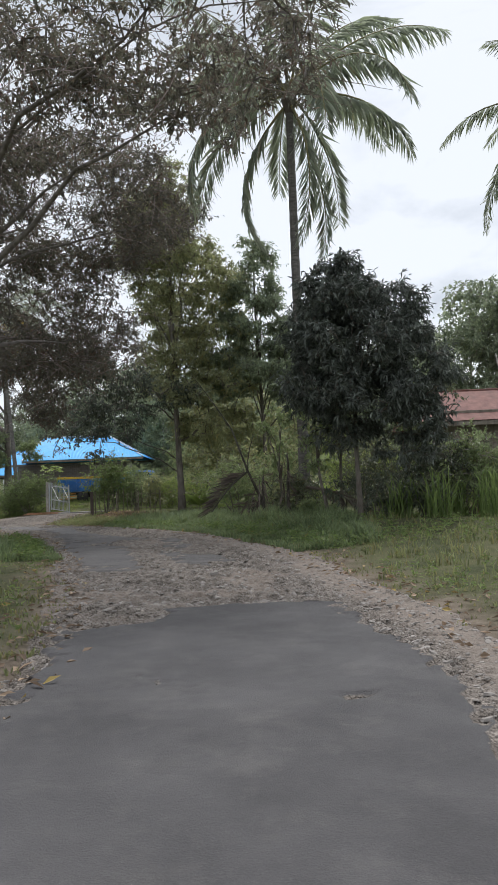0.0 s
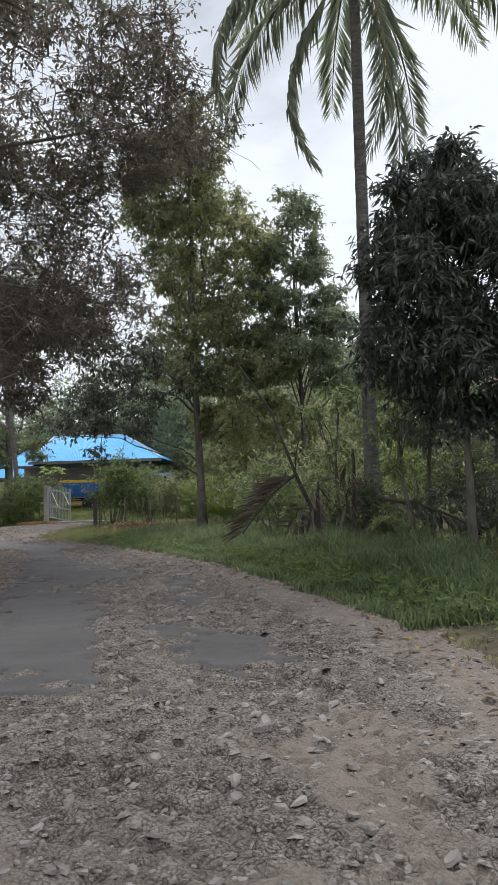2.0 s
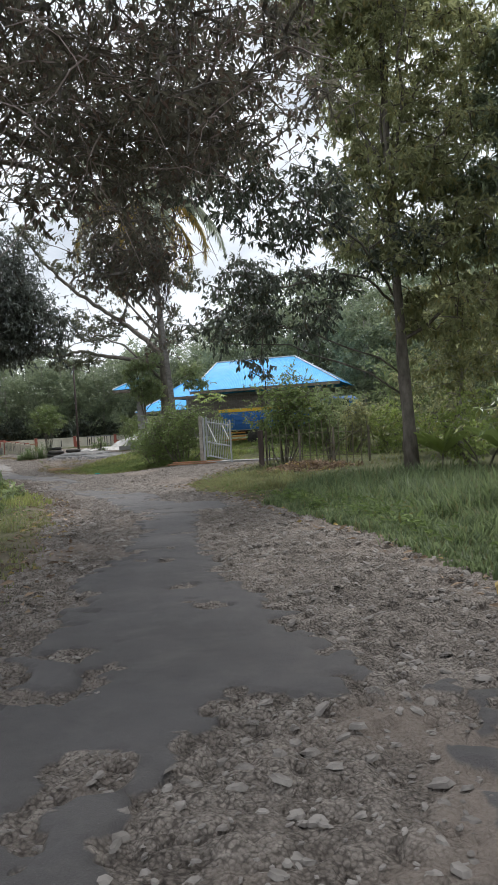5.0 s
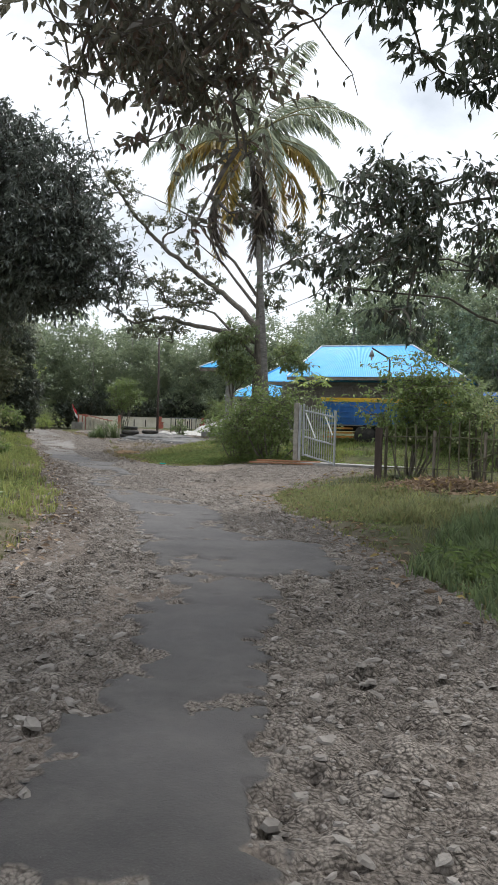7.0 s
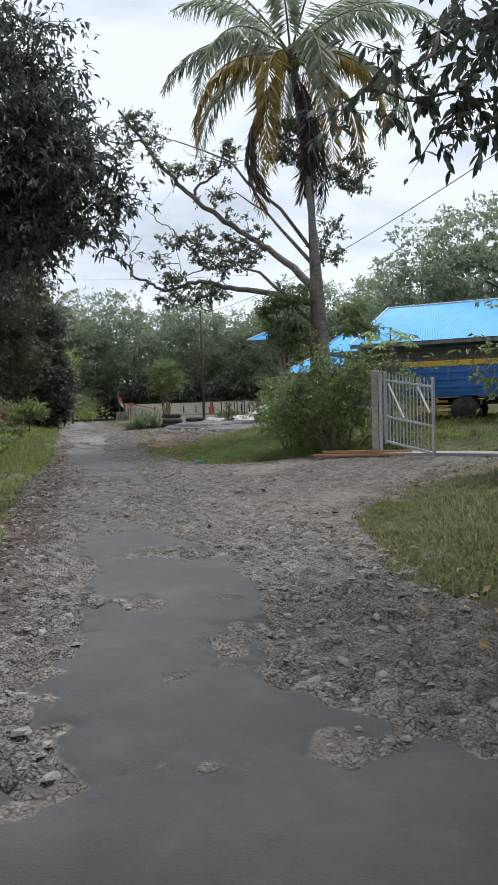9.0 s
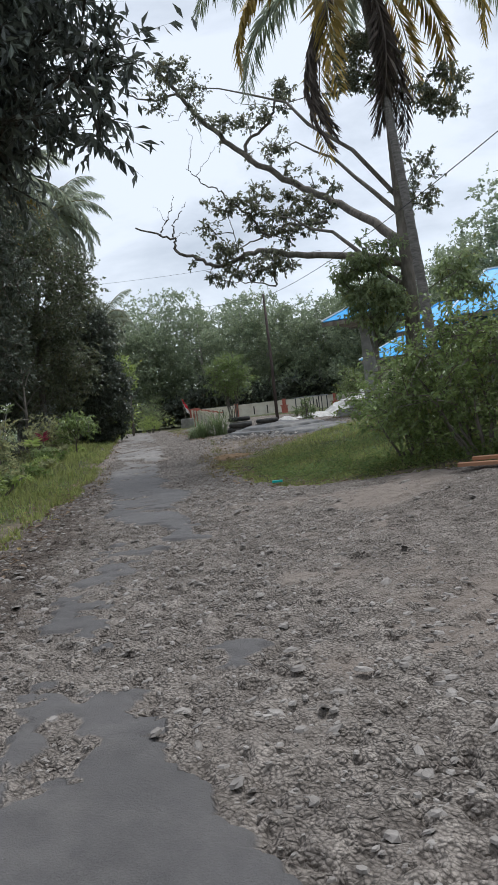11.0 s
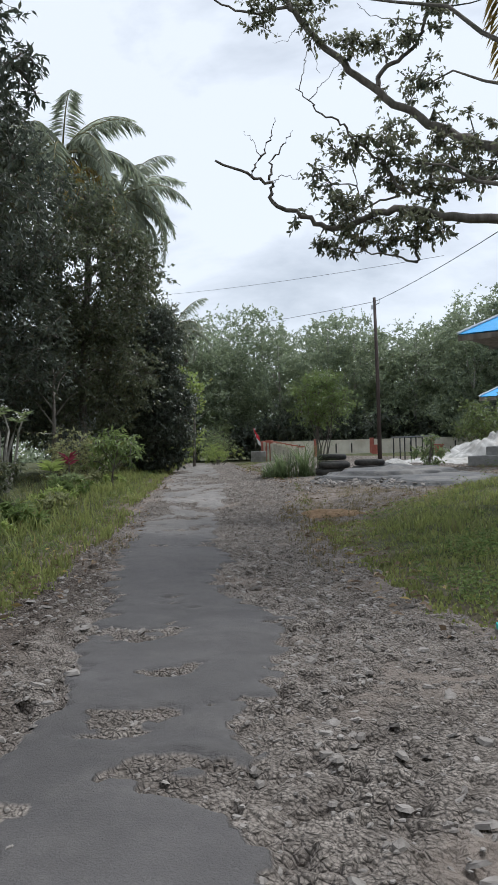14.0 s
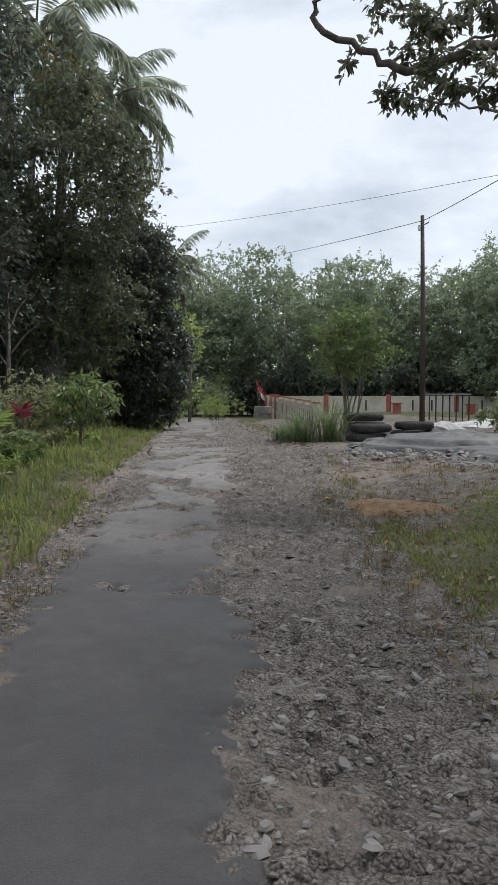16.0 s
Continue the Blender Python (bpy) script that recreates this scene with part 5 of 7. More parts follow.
# ---- undergrowth ----
for x, y, w, d, h, n, lm, lab in ((5.4, 22.5, 3.0, 2.4, 2.4, 1700, LEAF_DEEP, "dark green undergrowth bush"), (7.8, 23.4, 3.2, 2.4, 2.6, 1700, LEAF_THICKET, "dull green undergrowth bush"),
                                  (1.6, 24.4, 2.2, 1.8, 1.9, 1100, LEAF_THICKET, "dull undergrowth bush beneath the palm"), (-0.2, 26.8, 2.8, 2.4, 2.6, 1600, LEAF_MID, "twiggy green undergrowth bush"),
                                  (1.2, 29.5, 3.6, 3.0, 3.4, 2200, LEAF_OLIVE, "olive undergrowth bush"), (5.2, 28.5, 4.0, 3.0, 3.4, 2400, LEAF_THICKET, "tall dull green undergrowth bush"),
                                  (9.6, 26.2, 3.6, 2.0, 2.9, 2000, LEAF_THICKET, "dull green undergrowth bush beside a house"), (6.9, 24.9, 2.6, 1.6, 1.9, 1300, LEAF_BRIGHT, "light green undergrowth bush"), (10.6, 24.0, 2.6, 1.6, 2.2, 1300, LEAF_OLIVE, "olive undergrowth bush"), (-1.5, 38.5, 3.2, 2.4, 2.4, 1500, LEAF_BRIGHT, "light green garden bush"),
                                  (1.5, 36.0, 3.4, 2.8, 2.6, 1500, LEAF_MID, "green garden bush"), (4.6, 35.0, 3.4, 2.8, 3.2, 1500, LEAF_BRIGHT, "light green garden bush"),
                                  (-2.6, 46.5, 3.5, 2.6, 3.8, 1700, LEAF_OLIVE, "olive bush behind the fence"), (1.5, 45.5, 4.2, 2.8, 4.6, 1800, LEAF_MID, "tall green bush behind the fence"),
                                  (-4.4, 50.5, 4.2, 2.8, 5.0, 1800, LEAF_MID, "tall green bush in the yard"), (5.5, 42.5, 4.5, 3.0, 5.0, 1800, LEAF_OLIVE, "tall olive bush behind the garden"),
                                  (-23.6, 43.4, 2.4, 2.4, 1.8, 1200, LEAF_MID, "green verge bush"), (-25.6, 47.2, 2.6, 2.2, 2.3, 1300, LEAF_OLIVE, "olive verge bush"),
                                  (-29.8, 50.4, 2.6, 2.2, 1.4, 1000, LEAF_MID, "green verge bush"), (-33.4, 54.0, 2.2, 2.0, 1.2, 900, LEAF_THICKET, "scrubby verge bush"),
                                  (-36.2, 58.8, 2.6, 2.4, 2.2, 1300, LEAF_OLIVE, "scrubby verge bush"), (-38.8, 62.2, 3.0, 2.4, 2.6, 1400, LEAF_DARK, "dark verge bush"),
                                  (-43.5, 72.3, 2.2, 2.0, 1.6, 900, LEAF_BRIGHT, "light green verge bush"), (-27.0, 42.5, 4.0, 3.5, 4.0, 1900, LEAF_DARK, "dark tall bush under the mango tree"),
                                  (-33.5, 49.0, 4.0, 3.5, 4.6, 1900, LEAF_DARK, "dark tall bush in the thicket"), (-50.0, 84.5, 2.6, 2.0, 1.7, 900, LEAF_BRIGHT, "light green bush at the road bend"),
                                  (-53.0, 88.0, 3.4, 2.4, 3.0, 1200, LEAF_MID, "green bush at the road bend"), (-12.4, 31.0, 1.4, 1.4, 0.9, 500, LEAF_MID, "low green verge bush"), (3.4, 21.6, 2.4, 1.2, 1.5, 900, LEAF_DEEP, "low dark green undergrowth bush"),
                                  (1.9, 22.6, 1.6, 1.2, 0.9, 600, LEAF_MID, "low green undergrowth bush"), (6.4, 22.6, 2.6, 1.4, 3.3, 2000, LEAF_MID, "tall green undergrowth bush before a house"), (5.0, 21.6, 1.8, 1.2, 1.2, 700, LEAF_DEEP, "low dark green bush"),
                                  (-6.9, 49.6, 3.4, 1.6, 3.1, 2800, LEAF_MID, "tall garden bush beside the truck"), (-6.3, 47.6, 2.6, 1.6, 2.7, 1500, LEAF_OLIVE, "olive garden bush behind the fence"), (-4.2, 47.0, 2.4, 1.6, 2.3, 1300, LEAF_BRIGHT, "light green garden bush behind the fence"),
                                  (-56.5, 93.0, 4.0, 3.0, 4.6, 1400, LEAF_MID, "tall green bush beyond the bend"), 
                                  (-53.5, 84.0, 3.0, 2.6, 3.4, 1200, LEAF_MID, "green bush beyond the bend")):
    shrub("bush", (x, y), (w, d, h), n * 3 // 2, (0.135 if h < 4 else 0.20, 0.05 if h < 4 else 0.07), lm, lab + " by the roadside", "bush", "undergrowth", stems=7)
# scrub close to the left edge of the road
for k in range(26):
    f_ = k / 25
    ex = np.interp(f_, np.linspace(0, 1, 8), EDGE_L[10:18, 0])
    ey = np.interp(f_, np.linspace(0, 1, 8), EDGE_L[10:18, 1])
    off = 1.9 + 1.3 * rng.random()
    shrub("scrub_bush", (ex - off * 0.78 - 0.3, ey + off * 0.2 - off * 0.45), (1.4, 1.2, (0.45 if 48 < ey < 61 else 0.8) + 0.6 * rng.random()), 470, (0.15, 0.055), (LEAF_MID, LEAF_OLIVE, LEAF_BRIGHT, WEED)[k % 4],
          ("leafy green scrub in the road verge", "twiggy olive scrub in the road verge", "fresh light green scrub in the road verge", "weedy green scrub in the road verge")[k % 4], "bush", "verge scrub", stems=6)
# hedge by the gate
shrub("hedge_bush", (-13.6, 47.6), (3.7, 2.2, 2.9), 7500, (0.10, 0.05), LEAF_HEDGE, "leafy hedge bush beside the gate post", "bush", stems=12)
shrub("hedge_bush", (-15.3, 48.8), (2.8, 2.2, 2.1), 3600, (0.10, 0.05), LEAF_HEDGE, "leafy hedge bush beside the grass", "bush", stems=9)
shrub("fence_bush", (-8.2, 43.4), (2.5, 1.6, 3.3), 5200, (0.12, 0.055), LEAF_HEDGE, "tall leafy bush growing through the bamboo fence", "bush", stems=14, z0=0.25)
shrub("fence_bush", (-6.5, 43.3), (1.3, 0.9, 2.3), 1100, (0.12, 0.055), LEAF_MID, "thin leafy bush behind the bamboo fence", "bush", stems=8, z0=0.3)
shrub("road_bush", (-30.6, 66.4), (2.5, 2.2, 3.6), 3600, (0.13, 0.05), LEAF_HEDGE, "feathery light green bush beside old tyres", "bush", stems=10, z0=0.4)
shrub("road_bush", (-25.3, 64.0), (1.1, 1.0, 1.5), 500, (0.13, 0.05), LEAF_MID, "small thin green bush on the stony lot", "bush", stems=6)
shrub("garden_bush", (-27.0, 74.5), (3.0, 2.6, 3.0), 2000, (0.15, 0.06), LEAF_FEATHER, "rounded light green bush behind the sand heap", "bush", stems=9, z0=0.2)


def broad_plant(name, x, y, h, leaves_, leaf, mat, label, category, stem=BARK, flat=0.3):
    """A straight stem with a fan of broad leaves at its head."""
    ob = thing(name, (x, y, ground_z(x, y) - 0.05), label, category)
    part("stem", Geo().tube([(0, 0, 0), (0.03, 0.02, h * 0.5), (0.02, 0, h)], (0.035, 0.028, 0.015), 6), stem, ob)
    for i in range(leaves_):
        a = i * 2.399
        e = np.array([[math.cos(a), math.sin(a), flat + 0.5 * (i / leaves_)]])
        g = Geo().leaves(np.array([[0.02, 0, h * (0.8 + 0.2 * i / leaves_)]]), e, leaf[0] * rng.uniform(0.8, 1.1), leaf[1], 0.3, (0, 0, 1), 0.35)
        part("leaf", g, mat, ob)
    return ob


broad_plant("red_cordyline", -35.0, 58.2, 1.1, 14, (0.42, 0.07), LEAF_RED, "red-leaved cordyline plant in the verge", "plant", flat=0.7)
broad_plant("green_cordyline", -34.4, 57.0, 0.9, 20, (0.5, 0.08), LEAF_BRIGHT, "yellow-green striped leafy plant in the verge", "plant", flat=0.4)
cas = thing("cassava_plant", (-12.7, 49.2, ground_z(-12.7, 49.2) - 0.05), "tall cassava plant with pale green hand-shaped leaves", "plant")
part("stem", Geo().tube([(0, 0, 0), (0.05, 0, 1.5), (0, 0.05, 2.9)], (0.03, 0.025, 0.015), 6), BARK, cas)
for i in range(13):
    a = i * 2.399
    root = np.array((0, 0.04, 2.3 + 0.05 * i))
    hub = root + (0.55 * math.cos(a), 0.55 * math.sin(a), 0.18 - 0.02 * i)
    st = part("stalk", Geo().tube([root, (root + hub) / 2 + (0, 0, 0.06), hub], 0.008, 5), LEAF_BRIGHT, cas)
    fan = a + np.linspace(-1.9, 1.9, 7)
    part("leaf", Geo().leaves(np.repeat(hub[None], 7, 0), np.c_[np.cos(fan), np.sin(fan), np.full(7, -0.45)], 0.27, 0.08, 0.2), LEAF_BRIGHT, st)
broad_plant("banana_plant", 6.2, 33.5, 1.6, 9, (2.0, 0.5), LEAF_BRIGHT, "banana plant with long broad leaves", "plant", flat=0.9)
broad_plant("banana_plant", 3.0, 40.5, 1.8, 9, (2.1, 0.5), LEAF_MID, "banana plant behind the garden", "plant", flat=0.9)
for x, y in ((-1.0, 36.2), (2.6, 33.0), (-2.6, 38.0)):
    broad_plant("young_palm", x, y, 0.6, 14, (1.2, 0.10), LEAF_BRIGHT, "young betel palm with yellow-green leaves", "plant", flat=0.9)
for x, y in ((6.4, 20.6), (5.0, 20.8), (8.8, 20.9), (7.6, 20.5), (5.7, 21.4), (4.1, 21.2), (7.0, 21.6), (9.6, 21.6)):
    reed = thing("reed_clump", (x, y, ground_z(x, y) - 0.03), "clump of tall bent reeds at the verge", "plant", "reeds")
    n_ = 70
    tagged(part("leaves", Geo().arcs(rng.normal(0, 0.22, (n_, 3)) * (1, 1, 0), rng.uniform(0, 6.28, n_), rng.uniform(0.5, 1.5, n_) * rng.uniform(0.8, 1.2), rng.uniform(0.2, 0.9, n_), 0.032), WEED, reed), kind="stuff")
for x, y, tall in ((-30.5, 63.7, 1.1), (-31.2, 64.4, 0.75), (-29.8, 64.0, 1.45), (-31.9, 65.0, 0.6)):
    lem = thing("lemongrass_clump", (x, y, ground_z(x, y) - 0.03), "clump of long bent lemongrass leaves", "plant", "lemongrass")
    n_ = 190
    tagged(part("leaves", Geo().arcs(rng.normal(0, 0.15, (n_, 3)) * (1, 1, 0), rng.uniform(0, 6.28, n_), rng.uniform(0.15, 1.0, n_) * tall, rng.uniform(0.3, 1.1, n_) * tall, 0.022), GRASS_LUSH, lem), kind="stuff")

# frangipani with white flowers
fr = thing("frangipani", (-35.2, 56.0, ground_z(-35.2, 56.0) - 0.05), "frangipani shrub with white flowers", "shrub")
for i in range(5):
    a = i * 1.3
    end = np.array([0.6 * math.cos(a), 0.6 * math.sin(a), 2.2 + 0.2 * (i % 3)])
    b_ = part("branch", Geo().tube(bent((0, 0, 0), end, 0.05, 5), np.linspace(0.06, 0.025, 5), 6), PALEBARK, fr)
    m_ = 14
    ax = np.c_[np.cos(np.arange(m_) * 2.4), np.sin(np.arange(m_) * 2.4), rng.uniform(0.0, 0.7, m_)]
    part("leaves", Geo().leaves(np.repeat(end[None], m_, 0), ax, 0.36, 0.1), LEAF_MID, b_)
    ax = np.c_[np.cos(np.arange(12) * 1.2), np.sin(np.arange(12) * 1.2), rng.uniform(0.2, 0.9, 12)]
    tagged(part("flower", Geo().leaves(end + rng.normal(0, 0.07, (12, 3)) + (0, 0, 0.12), ax, 0.09, 0.06), PETAL, b_), "white frangipani flowers", kind="stuff")

# broken leaning stems and a dead frond on the right verge
lean = thing("leaning_dead_tree", (0.51, 22.85, 0), "kinked dark dead stem with a broken hanging frond", "tree")
lean.location.z = ground_z(0.51, 22.85) - 0.05
fork, low_end = np.array((-0.58, -0.21, 2.06)), np.array((-1.67, -0.51, 0.91))
for v_ in (fork, low_end):
    v_[2] -= lean.location.z
rise = [np.array(p) - (0, 0, lean.location.z) for p in ((-1.02, 0.02, 3.35), (-1.66, 0.2, 4.35), (-2.16, 0.4, 5.05))]
part("trunk", Geo().tube([(0, 0, 0), fork * 0.5 + (0.06, 0, 0.02), fork, *rise], (0.065, 0.05, 0.034, 0.020, 0.013, 0.006), 8), DARKBARK, lean, smooth=True)
part("branch", Geo().tube(bent(fork, fork + (0.25, 0.2, 1.5), 0.06, 6), np.linspace(0.018, 0.004, 6), 6), DARKBARK, lean, smooth=True)
t_ = np.linspace(0, 1, 10)[:, None]
rib_ = fork * (1 - t_) + low_end * t_ + np.c_[0 * t_, 0 * t_, 0.12 * np.sin(t_ * np.pi)]
fr_ = part("frond", Geo().tube(rib_, np.linspace(0.035, 0.014, 10), 6), DARKBARK, lean, "broken dead frond hanging to the ground")
u_ = np.linspace(0.04, 0.97, 96)
base_ = np.stack([np.interp(u_, t_[:, 0], rib_[:, c]) for c in range(3)], -1)
ax_ = np.c_[-0.95 + 0 * u_, rng.normal(0, 0.22, 96), -0.02 - 0.3 * u_ + rng.normal(0, 0.10, 96)]
tagged(part("leaf_blade", Geo().leaves(base_, ax_, (0.78 - 0.2 * u_) * rng.uniform(0.6, 1.15, 96), 0.015, 0.3, (0, 0, 1), 0.1), FROND_DEAD, fr_), kind="stuff")
# withered leaves hanging round two short dead stumps beside it
for x, y, hgt in ((0.28, 22.71, 1.5), (1.03, 23.01, 2.1), (-0.02, 23.21, 0.9)):
    st_ = thing("withered_stump", (x, y, ground_z(x, y) - 0.05), "dark dead stem with withered leaves hanging round it", "stump", "dead stems")
    part("stem", Geo().tube(bent((0, 0, 0), (0.1, 0.05, hgt), 0.02, 6), np.linspace(0.06, 0.025, 6), 8), DARKBARK, st_, smooth=True)
    n_ = 36
    a_ = rng.uniform(0, 6.28, n_)
    p_ = np.c_[0.05 * np.cos(a_), 0.05 * np.sin(a_), hgt * rng.uniform(0.35, 1.0, n_)]
    tagged(part("leaves", Geo().leaves(p_, np.c_[np.cos(a_) * 0.5, np.sin(a_) * 0.5, -1 + 1.3 * rng.random(n_) ** 2], rng.uniform(0.25, 0.7, n_), 0.017, 0.3, (0, 0, 1), 0.2), FROND_DEAD, st_), kind="stuff")
for x, y, zz, az, tilt, ln in ((1.6, 22.2, 1.0, 0.2, 0.35, 2.4),):
    rib, leaf = frond_geo(ln, 0.3, 0.55, 20, hang=0.6, tilt=tilt + 0.25)
    f = thing("fallen_frond", (x, y, ground_z(x, y) + zz), "dead brown coconut frond leaning on broken stems", "frond", "fallen fronds")
    f.rotation_euler = (0, tilt + 0.25, az)
    part("rib", rib, FROND_DEAD, f)
    tagged(part("leaf_blade", leaf, FROND_DEAD, f), kind="stuff")
white = thing("bare_pale_tree", (8.3, 23.6, ground_z(8.3, 23.6) - 0.05), "thin pale bare-stemmed tree at the verge", "tree")
part("trunk", Geo().tube([(0, 0, 0), (-0.1, 0.1, 2.4), (-0.5, 0.2, 5.0)], (0.08, 0.06, 0.02), 8), PALEBARK, white, smooth=True)
part("branch", Geo().tube([(0, 0, 0.4), (0.35, 0, 2.0), (0.7, 0.1, 3.6)], (0.06, 0.05, 0.015), 7), PALEBARK, white, smooth=True)
for x, y in ((-37.2, 59.4), (-45.0, 76.0), (-15.2, 84.0), (-13.5, 85.0), (-10.8, 84.5)):
    b = thing("bare_grey_tree", (x, y, ground_z(x, y) - 0.05), "grey leafless tree with thin forking branches", "tree", "bare trees")
    hgt = 4.2 if x < -30 else 9.0
    part("trunk", Geo().tube([(0, 0, 0), (0.1, 0, hgt * 0.5), (0, 0.1, hgt)], (0.09, 0.07, 0.02), 7), BARK, b, smooth=True)
    for i in range(9):
        z_ = hgt * (0.4 + 0.06 * i)
        a = i * 2.4
        part("branch", Geo().tube(bent((0.08, 0, z_), (0.9 * math.cos(a), 0.9 * math.sin(a), z_ + hgt * 0.22), 0.05, 5), np.linspace(0.035, 0.01, 5), 5), BARK, b)


# ---- buildings ----
def corrugated(a, b, c, d, n, amp=0.005, rows=6):
    """A ribbed sheet over the four corners a b (eave) c d (ridge); n ribs."""
    a, b, c, d = (np.asarray(p, float) for p in (a, b, c, d))
    u = np.linspace(0, 1, n * 4 + 1)[:, None, None]
    v = np.linspace(0, 1, rows)[None, :, None]
    p = (a * (1 - u) + b * u) * (1 - v) + (d * (1 - u) + c * u) * v
    nrm = np.cross(b - a, d - a)
    nrm /= np.linalg.norm(nrm)
    p = p + nrm * (amp * np.sin(u * n * 2 * np.pi))
    m, k = p.shape[:2]
    idx = np.arange(m * k).reshape(m, k)
    q = np.stack([idx[:-1, :-1], idx[1:, :-1], idx[1:, 1:], idx[:-1, 1:]], -1).reshape(-1, 4)
    lower = p - nrm * 0.02
    return Geo().add(p, q).add(lower, q[:, ::-1])


def hip_roof(parent, x0, x1, y0, y1, ze, zr, rx0, rx1, mat, cap, ribs):
    ym = (y0 + y1) / 2
    steps = max(1, int((x1 - x0) / 3.2))
    for k in range(steps):
        f0, f1 = k / steps, (k + 1) / steps
        for ya in (y0, y1):
            e0, e1 = (x0 + (x1 - x0) * f for f in (f0, f1))
            r0, r1 = (rx0 + (rx1 - rx0) * f for f in (f0, f1))
            pts = [(e0, ya, ze), (e1, ya, ze), (r1, ym, zr), (r0, ym, zr)]
            part("roof_sheet", corrugated(*(pts if ya == y0 else (pts[1], pts[0], pts[3], pts[2])), ribs), mat, parent)
    part("roof_sheet", corrugated((x0, y1, ze), (x0, y0, ze), (rx0, ym, zr), (rx0, ym, zr), ribs * 2), mat, parent)
    part("roof_sheet", corrugated((x1, y0, ze), (x1, y1, ze), (rx1, ym, zr), (rx1, ym, zr), ribs * 2), mat, parent)
    lines = [((rx0, ym, zr), (rx1, ym, zr))] + [((x, y, ze), (rx, ym, zr)) for x, rx in ((x0, rx0), (x1, rx1)) for y in (y0, y1)]
    for a, b in lines:
        if np.linalg.norm(np.subtract(a, b)) > 0.05:
            part("ridge_cap", Geo().tube([np.add(a, (0, 0, 0.03)), np.add(b, (0, 0, 0.03))], 0.05, 6), cap, parent)
    for ya in (y0, y1):
        part("fascia_board", Geo().box(((x0 + x1) / 2, ya + (0.04 if ya == y0 else -0.04), ze - 0.13), (x1 - x0, 0.04, 0.18)), WOOD, parent)


hz = ground_z(-16, 73)
house = thing("blue_roofed_house", (-16.2, 74.2, hz), "single-storey house of raw blocks with a blue metal hip roof", "house")
hip_roof(house, -4.6, 6.5, -4.2, 4.2, 5.0 - hz, 7.35 - hz, -3.6, 2.6, TIN_BLUE, TIN_WHITE, 26)
hip_roof(house, -7.4, -4.5, -3.0, 3.6, 4.75 - hz, 6.15 - hz, -6.2, -4.6, TIN_BLUE, TIN_BLUE, 20)
part("wall", Geo().box((0, -3.1, 1.5), (10.4, 0.16, 3.0)), MORTAR, house, "unplastered front wall")
part("wall", Geo().box((0, 3.1, 1.5), (10.4, 0.16, 3.0)), MORTAR, house)
for sx in (-5.2, 5.2):
    part("wall", Geo().box((sx, 0, 1.5), (0.16, 6.2, 3.1)), MORTAR, house)
# the second, cream-walled house
cz = ground_z(-26, 82)
cream = thing("cream_house", (-25.8, 83.0, cz), "small cream-walled house with a blue tiled roof", "house")
hip_roof(cream, -3.6, 4.4, -3.2, 3.2, 4.1 - cz, 5.7 - cz, -1.2, 2.0, TIN_BLUE, TIN_WHITE, 8)
for c_, s_ in (((0.4, -2.5, 1.35), (6.4, 0.16, 2.7)), ((0.4, 2.5, 1.35), (6.4, 0.16, 2.7)), ((-2.8, 0, 1.35), (0.16, 4.84, 2.7)), ((3.6, 0, 1.35), (0.16, 4.84, 2.7))):
    part("wall", Geo().box(c_, s_), PLASTER, cream)
for wx in (-1.7, 0.3, 2.2):
    w_ = part("window", Geo().box((wx, -2.6, 1.3), (0.75, 0.10, 1.5)), WHITEPAINT, cream)
    part("pane", Geo().box((wx, -2.66, 1.3), (0.6, 0.02, 1.3)), GLASS, w_)
for px in (-2.6, 0.2, 3.4):
    part("porch_post", Geo().box((px, -3.1, 1.3), (0.2, 0.2, 2.6)), WHITEPAINT, cream)
# house with a faded red roof among the trees
rz_ = ground_z(12, 38)
redh = thing("red_roofed_house", (11.6, 35.2, rz_ - 0.25), "small wooden house with a faded red roof behind trees", "house")
hip_roof(redh, -4.4, 4.4, -3.2, 3.2, 4.3 - rz_, 5.9 - rz_, -4.0, 4.0, TILE_RED, TILE_RED, 8)
for c_, s_ in (((0, -2.4, 1.9), (6.6, 0.14, 3.8)), ((0, 2.4, 1.9), (6.6, 0.14, 3.8)), ((-3.2, 0, 1.9), (0.14, 4.66, 3.8)), ((3.2, 0, 1.9), (0.14, 4.66, 3.8))):
    part("wall", Geo().box(c_, s_), WOOD, redh)
# pavilion with a single heavy post
pz = ground_z(-23.7, 67.3)
pav = thing("pavilion", (-23.6, 67.4, pz), "small pavilion with a blue pyramid roof on concrete posts", "pavilion")
hip_roof(pav, -1.45, 1.55, -1.5, 1.5, 5.25 - pz, 6.1 - pz, -0.02, 0.02, TIN_BLUE, TIN_WHITE, 7)
part("ceiling_frame", Geo().box((0, 0, 5.13 - pz), (2.5, 2.5, 0.10)), WOOD, pav, "brown timber roof frame")
part("post", Geo().box((0, 0, 2.3), (0.46, 0.46, 3.8)), CONCRETE, pav)
part("plinth", Geo().box((0, 0, 0.86), (0.6, 0.6, 0.5)), CONCRETE, pav)
part("step", Geo().box((0, 0, 0.14), (2.7, 2.4, 0.38)), CONCRETE, pav)
part("step", Geo().box((0.05, 0.1, 0.47), (1.9, 1.7, 0.30)), CONCRETE, pav)

